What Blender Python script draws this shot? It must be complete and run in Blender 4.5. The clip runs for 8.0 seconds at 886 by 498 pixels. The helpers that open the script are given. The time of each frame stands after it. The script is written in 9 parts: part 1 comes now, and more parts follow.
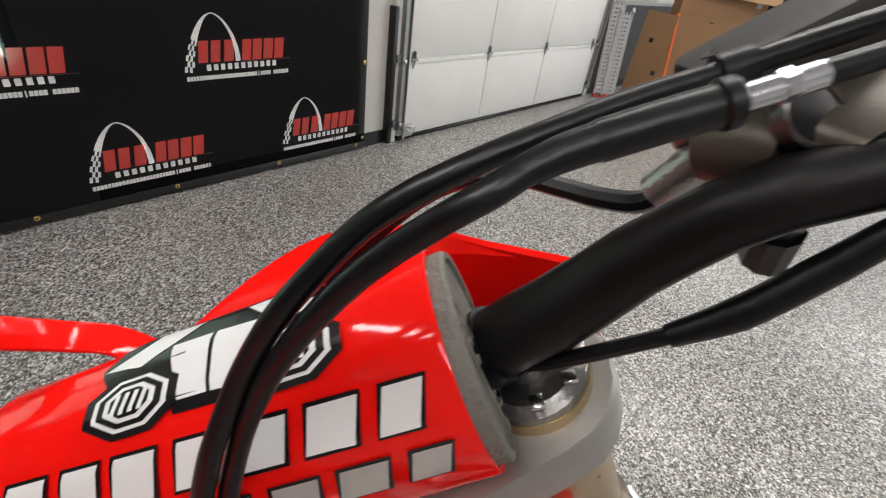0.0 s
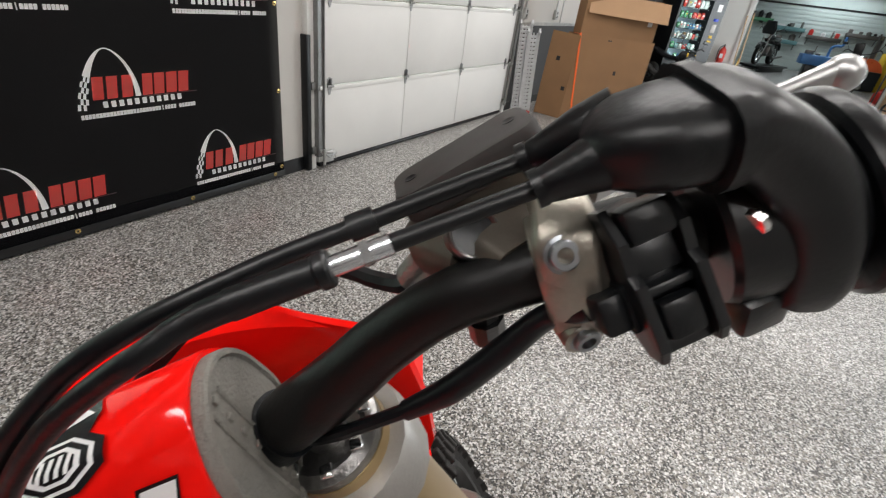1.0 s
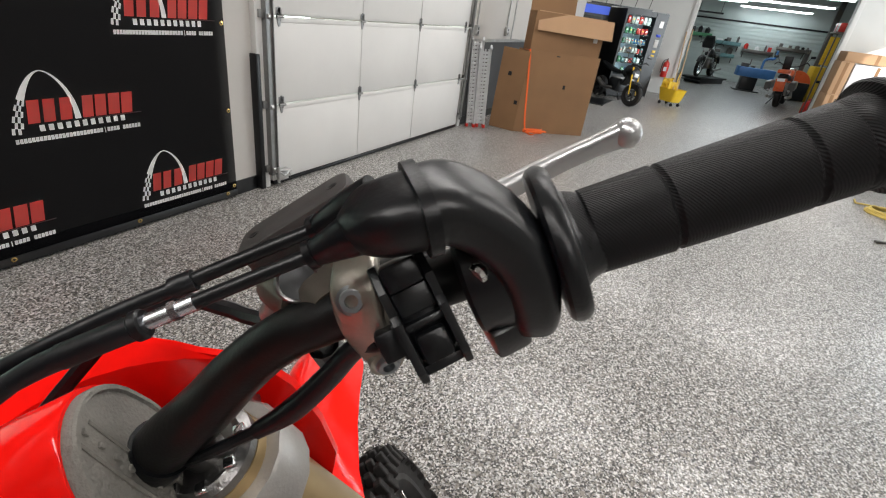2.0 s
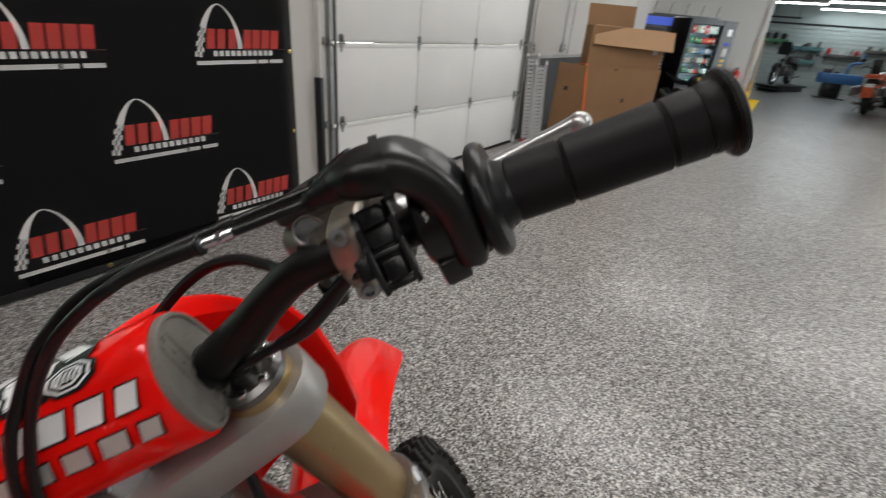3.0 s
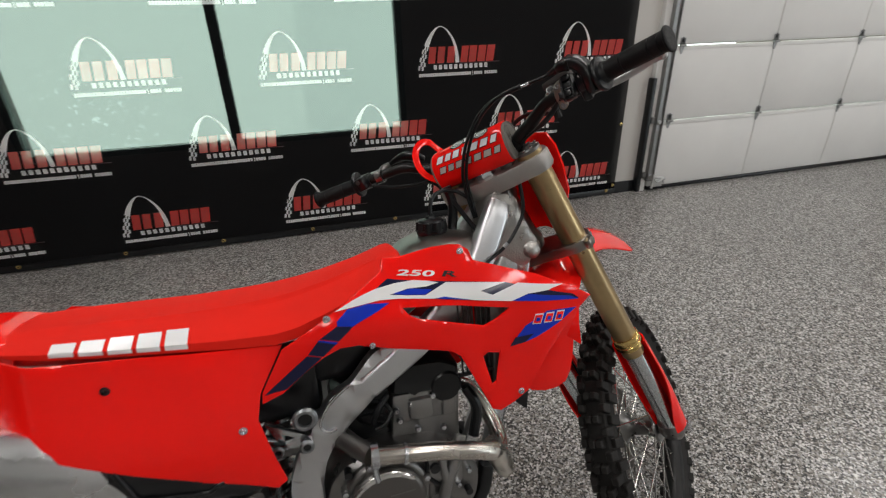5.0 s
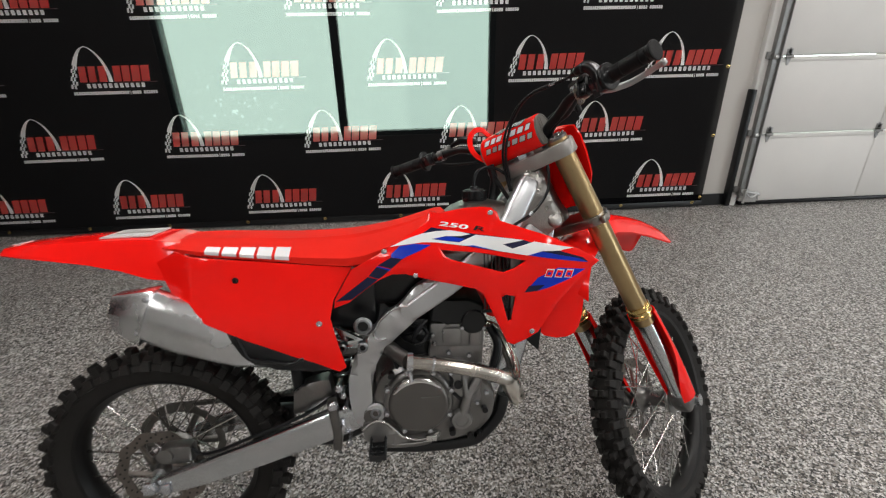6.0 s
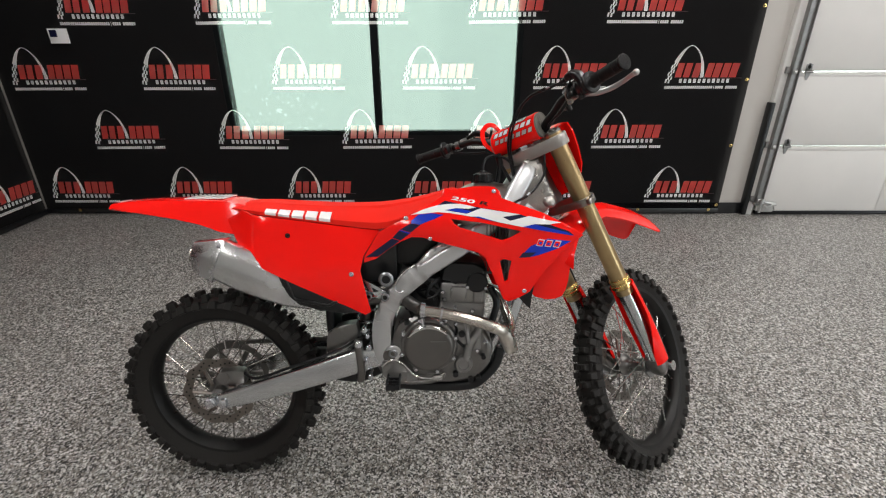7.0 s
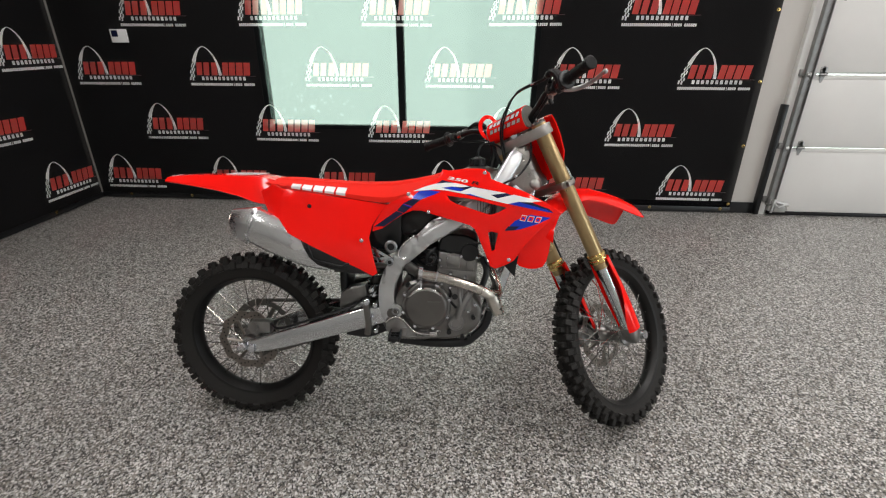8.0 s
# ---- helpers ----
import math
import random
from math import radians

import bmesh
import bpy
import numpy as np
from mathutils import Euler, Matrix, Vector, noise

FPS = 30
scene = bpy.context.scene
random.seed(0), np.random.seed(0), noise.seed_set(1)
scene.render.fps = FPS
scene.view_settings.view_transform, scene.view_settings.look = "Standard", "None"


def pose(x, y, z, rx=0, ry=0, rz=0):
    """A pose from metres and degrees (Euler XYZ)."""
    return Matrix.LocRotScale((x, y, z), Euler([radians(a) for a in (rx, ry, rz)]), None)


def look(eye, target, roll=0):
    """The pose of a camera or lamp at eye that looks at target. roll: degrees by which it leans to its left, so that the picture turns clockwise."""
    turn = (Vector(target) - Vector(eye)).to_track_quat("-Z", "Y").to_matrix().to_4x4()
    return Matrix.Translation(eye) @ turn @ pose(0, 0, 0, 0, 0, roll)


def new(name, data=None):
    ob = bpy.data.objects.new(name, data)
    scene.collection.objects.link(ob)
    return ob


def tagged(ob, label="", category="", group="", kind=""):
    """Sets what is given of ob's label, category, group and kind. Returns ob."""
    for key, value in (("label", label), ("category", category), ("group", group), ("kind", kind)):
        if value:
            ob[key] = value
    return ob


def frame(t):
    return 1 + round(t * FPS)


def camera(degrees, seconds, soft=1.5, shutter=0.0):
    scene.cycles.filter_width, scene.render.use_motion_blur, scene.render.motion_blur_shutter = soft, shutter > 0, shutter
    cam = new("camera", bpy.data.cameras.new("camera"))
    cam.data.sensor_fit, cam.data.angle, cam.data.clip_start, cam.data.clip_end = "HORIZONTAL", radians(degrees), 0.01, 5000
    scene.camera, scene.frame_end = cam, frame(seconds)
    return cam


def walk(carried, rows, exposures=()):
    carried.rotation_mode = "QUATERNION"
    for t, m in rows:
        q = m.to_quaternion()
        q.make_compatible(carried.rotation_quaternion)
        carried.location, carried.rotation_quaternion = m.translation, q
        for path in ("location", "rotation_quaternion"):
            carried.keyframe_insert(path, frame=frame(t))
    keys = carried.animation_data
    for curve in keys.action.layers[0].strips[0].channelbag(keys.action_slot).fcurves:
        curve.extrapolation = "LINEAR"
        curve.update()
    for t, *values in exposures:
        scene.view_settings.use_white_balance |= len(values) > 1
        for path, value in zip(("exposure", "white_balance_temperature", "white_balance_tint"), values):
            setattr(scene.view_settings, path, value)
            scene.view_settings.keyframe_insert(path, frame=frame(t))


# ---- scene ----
cam = camera(86.4, 8.0, soft=1.2, shutter=0.3)
PATH = [
    (0, (0.959, -2.555, 1.32), (2.306, -1.533, 0.251), 8.6),
    (0.5, (0.975, -2.584, 1.349), (2.419, -1.65, 0.329), 8.1),
    (1, (0.993, -2.61, 1.368), (2.517, -1.762, 0.389), 8.0),
    (1.5, (1.004, -2.635, 1.389), (2.599, -1.872, 0.455), 8.4),
    (1.7, (1.001, -2.65, 1.395), (2.615, -1.912, 0.473), 8.2),
    (2.8, (0.975, -2.727, 1.425), (2.569, -1.886, 0.558), 6.4),
    (3, (0.958, -2.748, 1.412), (2.47, -1.778, 0.532), 5.0),
    (3.5, (0.886, -2.838, 1.394), (2.097, -1.531, 0.486), 1.3),
    (4, (0.776, -3.009, 1.402), (1.731, -1.502, 0.498), -0.7),
    (4.5, (0.676, -3.209, 1.403), (1.402, -1.573, 0.511), -1.2),
    (4.7, (0.666, -3.278, 1.409), (1.288, -1.599, 0.519), -1.4),
    (5.8, (0.734, -3.632, 1.425), (0.903, -1.822, 0.59), -1.5),
    (6, (0.743, -3.687, 1.427), (0.846, -1.876, 0.585), -1.4),
    (6.5, (0.76, -3.849, 1.436), (0.785, -2.031, 0.603), -0.9),
    (7, (0.782, -3.974, 1.438), (0.766, -2.149, 0.621), -0.2),
    (7.5, (0.835, -4.112, 1.447), (0.761, -2.286, 0.636), -0.4),
    (8, (0.9, -4.228, 1.446), (0.763, -2.407, 0.63), 0.1),
]
walk(cam, [(t, look(eye, target, roll)) for t, eye, target, roll in PATH],
     exposures=[(0, -0.12), (1.7, -0.06), (3, -0.56), (3.5, -0.5), (4.5, -0.67), (6, -0.34), (7, -0.2), (8, -0.2)])

# ---- light ----
world = bpy.data.worlds.new("world")
scene.world = world
world.use_nodes = True
_n = world.node_tree.nodes
_sky = _n.new("ShaderNodeTexSky")
_sky.sky_type, _sky.sun_disc = "NISHITA", False
_sky.sun_elevation, _sky.sun_rotation = radians(17), radians(233)
world.node_tree.links.new(_sky.outputs[0], _n["Background"].inputs[0])
_n["Background"].inputs[1].default_value = 0.08
scene.view_settings.exposure = 0.0

sun = new("sun", bpy.data.lights.new("sun", "SUN"))
sun.data.energy, sun.data.angle, sun.data.color = 5.0, radians(0.5), (1.0, 0.95, 0.88)
sun.matrix_world = look((0, 0, 0), (2.7, 2.0, -1.0))


def ceiling_lamp(x, y, z, w, length, watts, colour=(1.0, 0.965, 0.95)):
    """The light of one strip fixture, just below its diffuser."""
    data = bpy.data.lights.new("strip_light", "AREA")
    data.shape, data.size, data.size_y, data.energy, data.color = "RECTANGLE", w, length, watts, colour
    ob = new("strip_light", data)
    ob.matrix_world = pose(x, y, z)
    return ob


STRIPS = [(-0.6, -1.9), (-0.6, -4.9), (2.6, -1.9), (2.6, -4.9), (6.2, -1.9), (6.2, -4.9), (10.6, -2.0), (10.6, -4.8)]
CEILING = 3.7
for sx, sy in STRIPS:
    ceiling_lamp(sx, sy, CEILING - 0.12, 0.22, 2.3, 50 if sx > 5 else 44 if sy > -3 else 40)
SHOP_STRIPS = [(18.0, -4.2), (21.2, -4.3), (24.8, -4.2), (22.4, -1.9)]
for sx, sy in SHOP_STRIPS:
    ceiling_lamp(sx, sy, 2.70, 0.25, 2.2, 20, (0.85, 0.95, 1.0))

# daylight from the open doorway in the south wall
day = bpy.data.lights.new("doorway_daylight", "AREA")
day.shape, day.size, day.size_y, day.energy, day.color = "RECTANGLE", 2.9, 2.9, 290, (0.86, 0.94, 1.0)
day_ob = new("doorway_daylight", day)
day_ob.matrix_world = pose(11.95, -8.12, 1.5, 90, 0, 0)


# ---- materials ----
def material(name, colour, rough=0.5, metal=0.0, vary=0.12, scale=8.0, bump=0.0, bump_scale=60.0, coat=0.0, spec=0.5, rough_vary=0.1):
    """A surface with two scales of variation in tone and gloss, and fine relief."""
    m = bpy.data.materials.new(name)
    m.use_nodes = True
    nt = m.node_tree
    b = nt.nodes["Principled BSDF"]
    b.inputs["Metallic"].default_value = metal
    b.inputs["Coat Weight"].default_value = coat
    b.inputs["Specular IOR Level"].default_value = spec
    tc = nt.nodes.new("ShaderNodeTexCoord")
    big = nt.nodes.new("ShaderNodeTexNoise")
    big.inputs["Scale"].default_value, big.inputs["Detail"].default_value = scale, 4
    fine = nt.nodes.new("ShaderNodeTexNoise")
    fine.inputs["Scale"].default_value, fine.inputs["Detail"].default_value = bump_scale, 3
    for n in (big, fine):
        nt.links.new(tc.outputs["Object"], n.inputs["Vector"])
    add = nt.nodes.new("ShaderNodeMath")
    add.operation = "MULTIPLY_ADD"
    add.inputs[1].default_value = 0.35
    nt.links.new(fine.outputs[0], add.inputs[0])
    nt.links.new(big.outputs[0], add.inputs[2])
    ramp = nt.nodes.new("ShaderNodeMapRange")
    ramp.inputs[1].default_value, ramp.inputs[2].default_value = 0.35, 1.0
    ramp.inputs[3].default_value, ramp.inputs[4].default_value = 1 - vary, 1 + vary
    nt.links.new(add.outputs[0], ramp.inputs[0])
    mul = nt.nodes.new("ShaderNodeVectorMath")
    mul.operation = "SCALE"
    mul.inputs[0].default_value = colour
    nt.links.new(ramp.outputs[0], mul.inputs["Scale"])
    nt.links.new(mul.outputs[0], b.inputs["Base Color"])
    rr = nt.nodes.new("ShaderNodeMapRange")
    rr.inputs[1].default_value, rr.inputs[2].default_value = 0.3, 0.7
    rr.inputs[3].default_value, rr.inputs[4].default_value = max(0.02, rough * (1 - rough_vary)), min(1, rough * (1 + rough_vary))
    nt.links.new(big.outputs[0], rr.inputs[0])
    nt.links.new(rr.outputs[0], b.inputs["Roughness"])
    if bump:
        bp = nt.nodes.new("ShaderNodeBump")
        bp.inputs["Strength"].default_value, bp.inputs["Distance"].default_value = bump, 0.002
        nt.links.new(fine.outputs[0], bp.inputs["Height"])
        nt.links.new(bp.outputs[0], b.inputs["Normal"])
    return m


def see_through(m, share):
    """Lets a share of the light straight through, as an open weave does."""
    nt = m.node_tree
    out = next(n for n in nt.nodes if n.type == "OUTPUT_MATERIAL")
    mix, clear = nt.nodes.new("ShaderNodeMixShader"), nt.nodes.new("ShaderNodeBsdfTransparent")
    mix.inputs[0].default_value = share
    nt.links.new(nt.nodes["Principled BSDF"].outputs[0], mix.inputs[1])
    nt.links.new(clear.outputs[0], mix.inputs[2])
    nt.links.new(mix.outputs[0], out.inputs[0])
    return m


def backlit(m, colour):
    """Thin printed film: what light does not bounce off the front comes through softly from behind."""
    nt = m.node_tree
    out = next(n for n in nt.nodes if n.type == "OUTPUT_MATERIAL")
    add, soft = nt.nodes.new("ShaderNodeAddShader"), nt.nodes.new("ShaderNodeBsdfTranslucent")
    more, thin = nt.nodes.new("ShaderNodeAddShader"), nt.nodes.new("ShaderNodeBsdfTransparent")
    soft.inputs[0].default_value = (*colour, 1)
    thin.inputs[0].default_value = (0.95, 0.95, 0.95, 1)
    nt.links.new(nt.nodes["Principled BSDF"].outputs[0], add.inputs[0])
    nt.links.new(soft.outputs[0], add.inputs[1])
    nt.links.new(add.outputs[0], more.inputs[0])
    nt.links.new(thin.outputs[0], more.inputs[1])
    nt.links.new(more.outputs[0], out.inputs[0])
    return m


def glow(name, colour, strength):
    m = bpy.data.materials.new(name)
    m.use_nodes = True
    b = m.node_tree.nodes["Principled BSDF"]
    b.inputs["Base Color"].default_value = (*colour, 1)
    b.inputs["Emission Color"].default_value = (*colour, 1)
    b.inputs["Emission Strength"].default_value = strength
    return m


def flake_floor():
    """Grey epoxy with thick broadcast of black, grey and white chips, under a clear coat."""
    m = bpy.data.materials.new("flake_epoxy")
    m.use_nodes = True
    nt = m.node_tree
    b = nt.nodes["Principled BSDF"]
    tc = nt.nodes.new("ShaderNodeTexCoord")
    vo = nt.nodes.new("ShaderNodeTexVoronoi")
    vo.inputs["Scale"].default_value = 175
    vo.inputs["Randomness"].default_value = 1
    warp = nt.nodes.new("ShaderNodeTexNoise")
    warp.inputs["Scale"].default_value = 120
    wm = nt.nodes.new("ShaderNodeVectorMath")
    wm.operation = "MULTIPLY_ADD"
    wm.inputs[1].default_value = (0.012, 0.012, 0)
    nt.links.new(tc.outputs["Object"], warp.inputs["Vector"])
    nt.links.new(warp.outputs["Color"], wm.inputs[0])
    nt.links.new(tc.outputs["Object"], wm.inputs[2])
    nt.links.new(wm.outputs[0], vo.inputs["Vector"])
    sep = nt.nodes.new("ShaderNodeSeparateColor")
    nt.links.new(vo.outputs["Color"], sep.inputs[0])
    ramp = nt.nodes.new("ShaderNodeValToRGB")
    ramp.color_ramp.interpolation = "CONSTANT"
    stops = [(0.0, 0.016), (0.22, 0.085), (0.38, 0.225), (0.6, 0.34), (0.82, 0.66)]
    while len(ramp.color_ramp.elements) < len(stops):
        ramp.color_ramp.elements.new(0.5)
    for e, (at, v) in zip(ramp.color_ramp.elements, stops):
        e.position, e.color = at, (v, v * (0.915 if at in (0.22, 0.38) else 0.98), v * (0.80 if at in (0.22, 0.38) else 0.955), 1)
    nt.links.new(sep.outputs[0], ramp.inputs[0])
    big = nt.nodes.new("ShaderNodeTexNoise")
    big.inputs["Scale"].default_value, big.inputs["Detail"].default_value = 0.9, 5
    nt.links.new(tc.outputs["Object"], big.inputs["Vector"])
    mr = nt.nodes.new("ShaderNodeMapRange")
    mr.inputs[3].default_value, mr.inputs[4].default_value = 0.78, 1.18
    nt.links.new(big.outputs[0], mr.inputs[0])
    sc = nt.nodes.new("ShaderNodeVectorMath")
    sc.operation = "SCALE"
    nt.links.new(ramp.outputs[0], sc.inputs[0])
    nt.links.new(mr.outputs[0], sc.inputs["Scale"])
    nt.links.new(sc.outputs[0], b.inputs["Base Color"])
    rr = nt.nodes.new("ShaderNodeMapRange")
    rr.inputs[3].default_value, rr.inputs[4].default_value = 0.28, 0.5
    nt.links.new(sep.outputs[1], rr.inputs[0])
    nt.links.new(rr.outputs[0], b.inputs["Roughness"])
    bp = nt.nodes.new("ShaderNodeBump")
    bp.inputs["Strength"].default_value, bp.inputs["Distance"].default_value = 0.35, 0.0012
    nt.links.new(sep.outputs[2], bp.inputs["Height"])
    nt.links.new(bp.outputs[0], b.inputs["Normal"])
    b.inputs["Coat Weight"].default_value, b.inputs["Coat Roughness"].default_value = 0.35, 0.2
    return m


M = {}
M["floor"] = flake_floor()
M["wall"] = material("grey_wall_paint", (0.5, 0.48, 0.45), 0.6, vary=0.06, scale=1.5, bump=0.15, bump_scale=180)
M["wall_white"] = material("white_wall_paint", (0.66, 0.66, 0.64), 0.6, vary=0.06, scale=1.5, bump=0.15, bump_scale=180)
M["dado"] = material("dark_grey_dado_paint", (0.05, 0.052, 0.055), 0.45, vary=0.15, scale=2)
M["ceiling"] = material("white_ceiling", (0.72, 0.71, 0.69), 0.8, vary=0.05, scale=1.2, bump=0.2, bump_scale=90)
M["cloth"] = see_through(material("black_mesh_vinyl", (0.0045, 0.0045, 0.0052), 0.8, vary=0.25, scale=3, bump=0.3, bump_scale=900, spec=0.03), 0.10)
M["print_white"] = backlit(material("white_print", (0.66, 0.66, 0.64), 0.7, vary=0.08, scale=9, bump=0.2, bump_scale=900, spec=0.15), (0.80, 0.80, 0.78))
M["print_red"] = backlit(material("red_print", (0.38, 0.016, 0.010), 0.7, vary=0.12, scale=9, bump=0.2, bump_scale=900, spec=0.15), (0.80, 0.76, 0.70))
M["print_dark"] = backlit(material("dark_red_print", (0.07, 0.010, 0.010), 0.7, vary=0.2, scale=9, spec=0.15), (0.4, 0.4, 0.4))
M["door_white"] = material("white_door_steel", (0.68, 0.675, 0.655), 0.6, vary=0.05, scale=2.5, bump=0.12, bump_scale=240)
M["seam"] = material("door_seam_shadow_gap", (0.25, 0.24, 0.23), 0.7)
M["galv"] = material("galvanised_steel", (0.5, 0.5, 0.49), 0.42, metal=0.9, vary=0.2, scale=14)
M["track"] = material("dull_dark_galvanised", (0.27, 0.27, 0.265), 0.45, metal=0.85, vary=0.2, scale=14)
M["rubber"] = material("black_rubber", (0.0042, 0.0048, 0.0058), 0.34, vary=0.35, scale=20, bump=0.1, bump_scale=320, spec=0.38)
M["tyre"] = material("tyre_rubber", (0.009, 0.0078, 0.0068), 0.68, vary=0.4, scale=16, bump=0.4, bump_scale=260, spec=0.4)
M["black"] = material("black_plastic", (0.0042, 0.0048, 0.0058), 0.32, vary=0.25, scale=18, bump=0.05, bump_scale=420, spec=0.5)
M["black_soft"] = material("black_satin_bar", (0.005, 0.0048, 0.0048), 0.4, vary=0.25, scale=25, bump=0.08, bump_scale=500, spec=0.3)
M["red"] = material("red_plastic", (0.94, 0.009, 0.006), 0.09, vary=0.05, scale=6, bump=0.02, bump_scale=300, coat=0.0, spec=0.32)
M["seat"] = material("red_seat_cover", (0.80, 0.018, 0.009), 0.72, vary=0.07, scale=12, bump=0.5, bump_scale=700, spec=0.15)
M["alu"] = material("brushed_aluminium", (0.63, 0.65, 0.67), 0.23, metal=1.0, vary=0.05, scale=10, bump=0.05, bump_scale=600, rough_vary=0.04)
M["alu_bright"] = material("polished_aluminium", (0.75, 0.75, 0.74), 0.2, metal=1.0, vary=0.08, scale=14)
M["ramp"] = material("bright_ribbed_aluminium", (0.68, 0.69, 0.70), 0.38, metal=0.9, vary=0.1, scale=14)
M["muffler"] = material("satin_brushed_can", (0.72, 0.735, 0.75), 0.27, metal=1.0, vary=0.16, scale=10, bump=0.05, bump_scale=600, rough_vary=0.04)
M["head_cast"] = material("pale_grey_engine_casting", (0.28, 0.275, 0.27), 0.36, metal=0.8, vary=0.1, scale=16, bump=0.2, bump_scale=420)
M["tank"] = material("dull_titanium", (0.33, 0.31, 0.285), 0.31, metal=1.0, vary=0.12, scale=10)
M["cast"] = material("cast_grey_alloy", (0.22, 0.215, 0.21), 0.3, metal=0.95, vary=0.2, scale=16, bump=0.25, bump_scale=380)
M["cast_pale"] = material("pale_cast_alloy", (0.40, 0.385, 0.365), 0.29, metal=0.9, vary=0.18, scale=30, bump=0.45, bump_scale=300)
M["satin"] = material("satin_aluminium", (0.69, 0.70, 0.715), 0.34, metal=1.0, vary=0.08, scale=7, bump=0.1, bump_scale=500)
M["disc"] = material("brake_disc_steel", (0.22, 0.20, 0.18), 0.34, metal=1.0, vary=0.15, scale=30)
M["bolt"] = material("dull_zinc_bolt", (0.33, 0.345, 0.36), 0.34, metal=1.0, vary=0.2, scale=60)
M["master"] = material("brown_grey_cast_alloy", (0.095, 0.082, 0.066), 0.4, metal=0.5, vary=0.2, scale=40, bump=0.06, bump_scale=600)
M["perch"] = material("worn_olive_grey_alloy", (0.33, 0.305, 0.26), 0.36, metal=0.85, vary=0.15, scale=45, bump=0.12, bump_scale=600)
M["lever"] = material("tumbled_aluminium", (0.48, 0.48, 0.48), 0.34, metal=0.85, vary=0.06, scale=40)
M["cover"] = material("dark_bronze_cover", (0.15, 0.143, 0.135), 0.34, metal=0.8, vary=0.12, scale=12, bump=0.1, bump_scale=420)
M["steel"] = material("titanium_header", (0.58, 0.55, 0.50), 0.26, metal=1.0, vary=0.25, scale=9)
M["gold"] = material("gold_anodised_fork", (0.45, 0.33, 0.17), 0.3, metal=0.85, vary=0.1, scale=9)
M["brass"] = material("gold_ring", (0.72, 0.52, 0.2), 0.22, metal=1.0)
M["spoke"] = material("polished_steel_spoke", (0.50, 0.49, 0.47), 0.22, metal=1.0, vary=0.05)
M["chrome"] = material("chrome", (0.8, 0.8, 0.8), 0.12, metal=1.0, vary=0.05)
M["zinc"] = material("zinc_plated_steel", (0.66, 0.68, 0.72), 0.24, metal=1.0, vary=0.15, scale=40)
M["grey_foam"] = material("grey_foam", (0.20, 0.19, 0.17), 0.85, vary=0.18, scale=30, bump=0.6, bump_scale=500, spec=0.2)
M["clamp"] = material("grey_anodised_clamp", (0.36, 0.345, 0.325), 0.42, metal=0.6, vary=0.12, scale=20, bump=0.12, bump_scale=420)
M["decal_white"] = material("white_decal", (0.8, 0.8, 0.8), 0.18, vary=0.04, spec=0.3)
M["decal_silver"] = material("silver_decal", (0.42, 0.40, 0.38), 0.3, vary=0.12, scale=30)
M["decal_blue"] = material("blue_decal", (0.008, 0.035, 0.46), 0.18, vary=0.1, spec=0.3)
M["decal_navy"] = material("navy_decal", (0.012, 0.014, 0.045), 0.18, vary=0.1, spec=0.3)
M["decal_black"] = material("black_decal", (0.008, 0.008, 0.009), 0.25)
M["card"] = material("corrugated_cardboard", (0.25, 0.142, 0.073), 0.8, vary=0.1, scale=3, bump=0.25, bump_scale=140, spec=0.2)
M["card_light"] = material("pale_cardboard", (0.42, 0.26, 0.15), 0.8, vary=0.1, scale=3, bump=0.25, bump_scale=140, spec=0.2)
M["orange"] = material("orange_strap", (0.85, 0.14, 0.02), 0.6, vary=0.1)
M["yellow"] = material("yellow_plastic", (0.72, 0.46, 0.02), 0.4, vary=0.1)
M["wood"] = material("pale_wood", (0.42, 0.29, 0.16), 0.6, vary=0.2, scale=6)
M["blue_paint"] = material("blue_paint", (0.05, 0.17, 0.40), 0.4, vary=0.15)
M["green_paint"] = material("green_paint", (0.05, 0.22, 0.1), 0.45, vary=0.2)
M["teal_paint"] = material("teal_paint", (0.13, 0.27, 0.28), 0.5, vary=0.2)
M["orange_paint"] = material("orange_paint", (0.65, 0.11, 0.03), 0.3, vary=0.1)
M["red_paint"] = material("red_paint", (0.6, 0.03, 0.02), 0.4)
M["shop_wall"] = material("pale_green_grey_slats", (0.55, 0.62, 0.60), 0.55, vary=0.06, scale=2)
M["lamp"] = glow("lamp_diffuser", (1.0, 0.97, 0.92), 9.0)
M["shop_lamp"] = glow("shop_lamp_diffuser", (0.9, 0.97, 1.0), 9.0)
M["vend_glow"] = glow("self_glowing_shelf_back", (0.5, 0.62, 0.75), 0.16)
M["outside"] = glow("daylight_beyond_glass", (0.81, 0.95, 0.88), 7.3)
# glints of sunlit leaves low down in the daylight
_t = M["outside"].node_tree
_c, _v, _d, _r, _s = (_t.nodes.new(n) for n in ("ShaderNodeTexCoord", "ShaderNodeTexNoise", "ShaderNodeVectorMath", "ShaderNodeMapRange", "ShaderNodeMapRange"))
_v.inputs["Scale"].default_value, _v.inputs["Detail"].default_value = 17, 4
_d.operation = "DISTANCE"
_d.inputs[1].default_value = (-1.55, 2.97, 0.58)
_r.inputs[1].default_value, _r.inputs[2].default_value, _r.inputs[3].default_value, _r.inputs[4].default_value = 0.25, 0.8, 1, 0
_s.inputs[1].default_value, _s.inputs[2].default_value, _s.inputs[3].default_value, _s.inputs[4].default_value = 0.60, 0.68, 0, 4.5
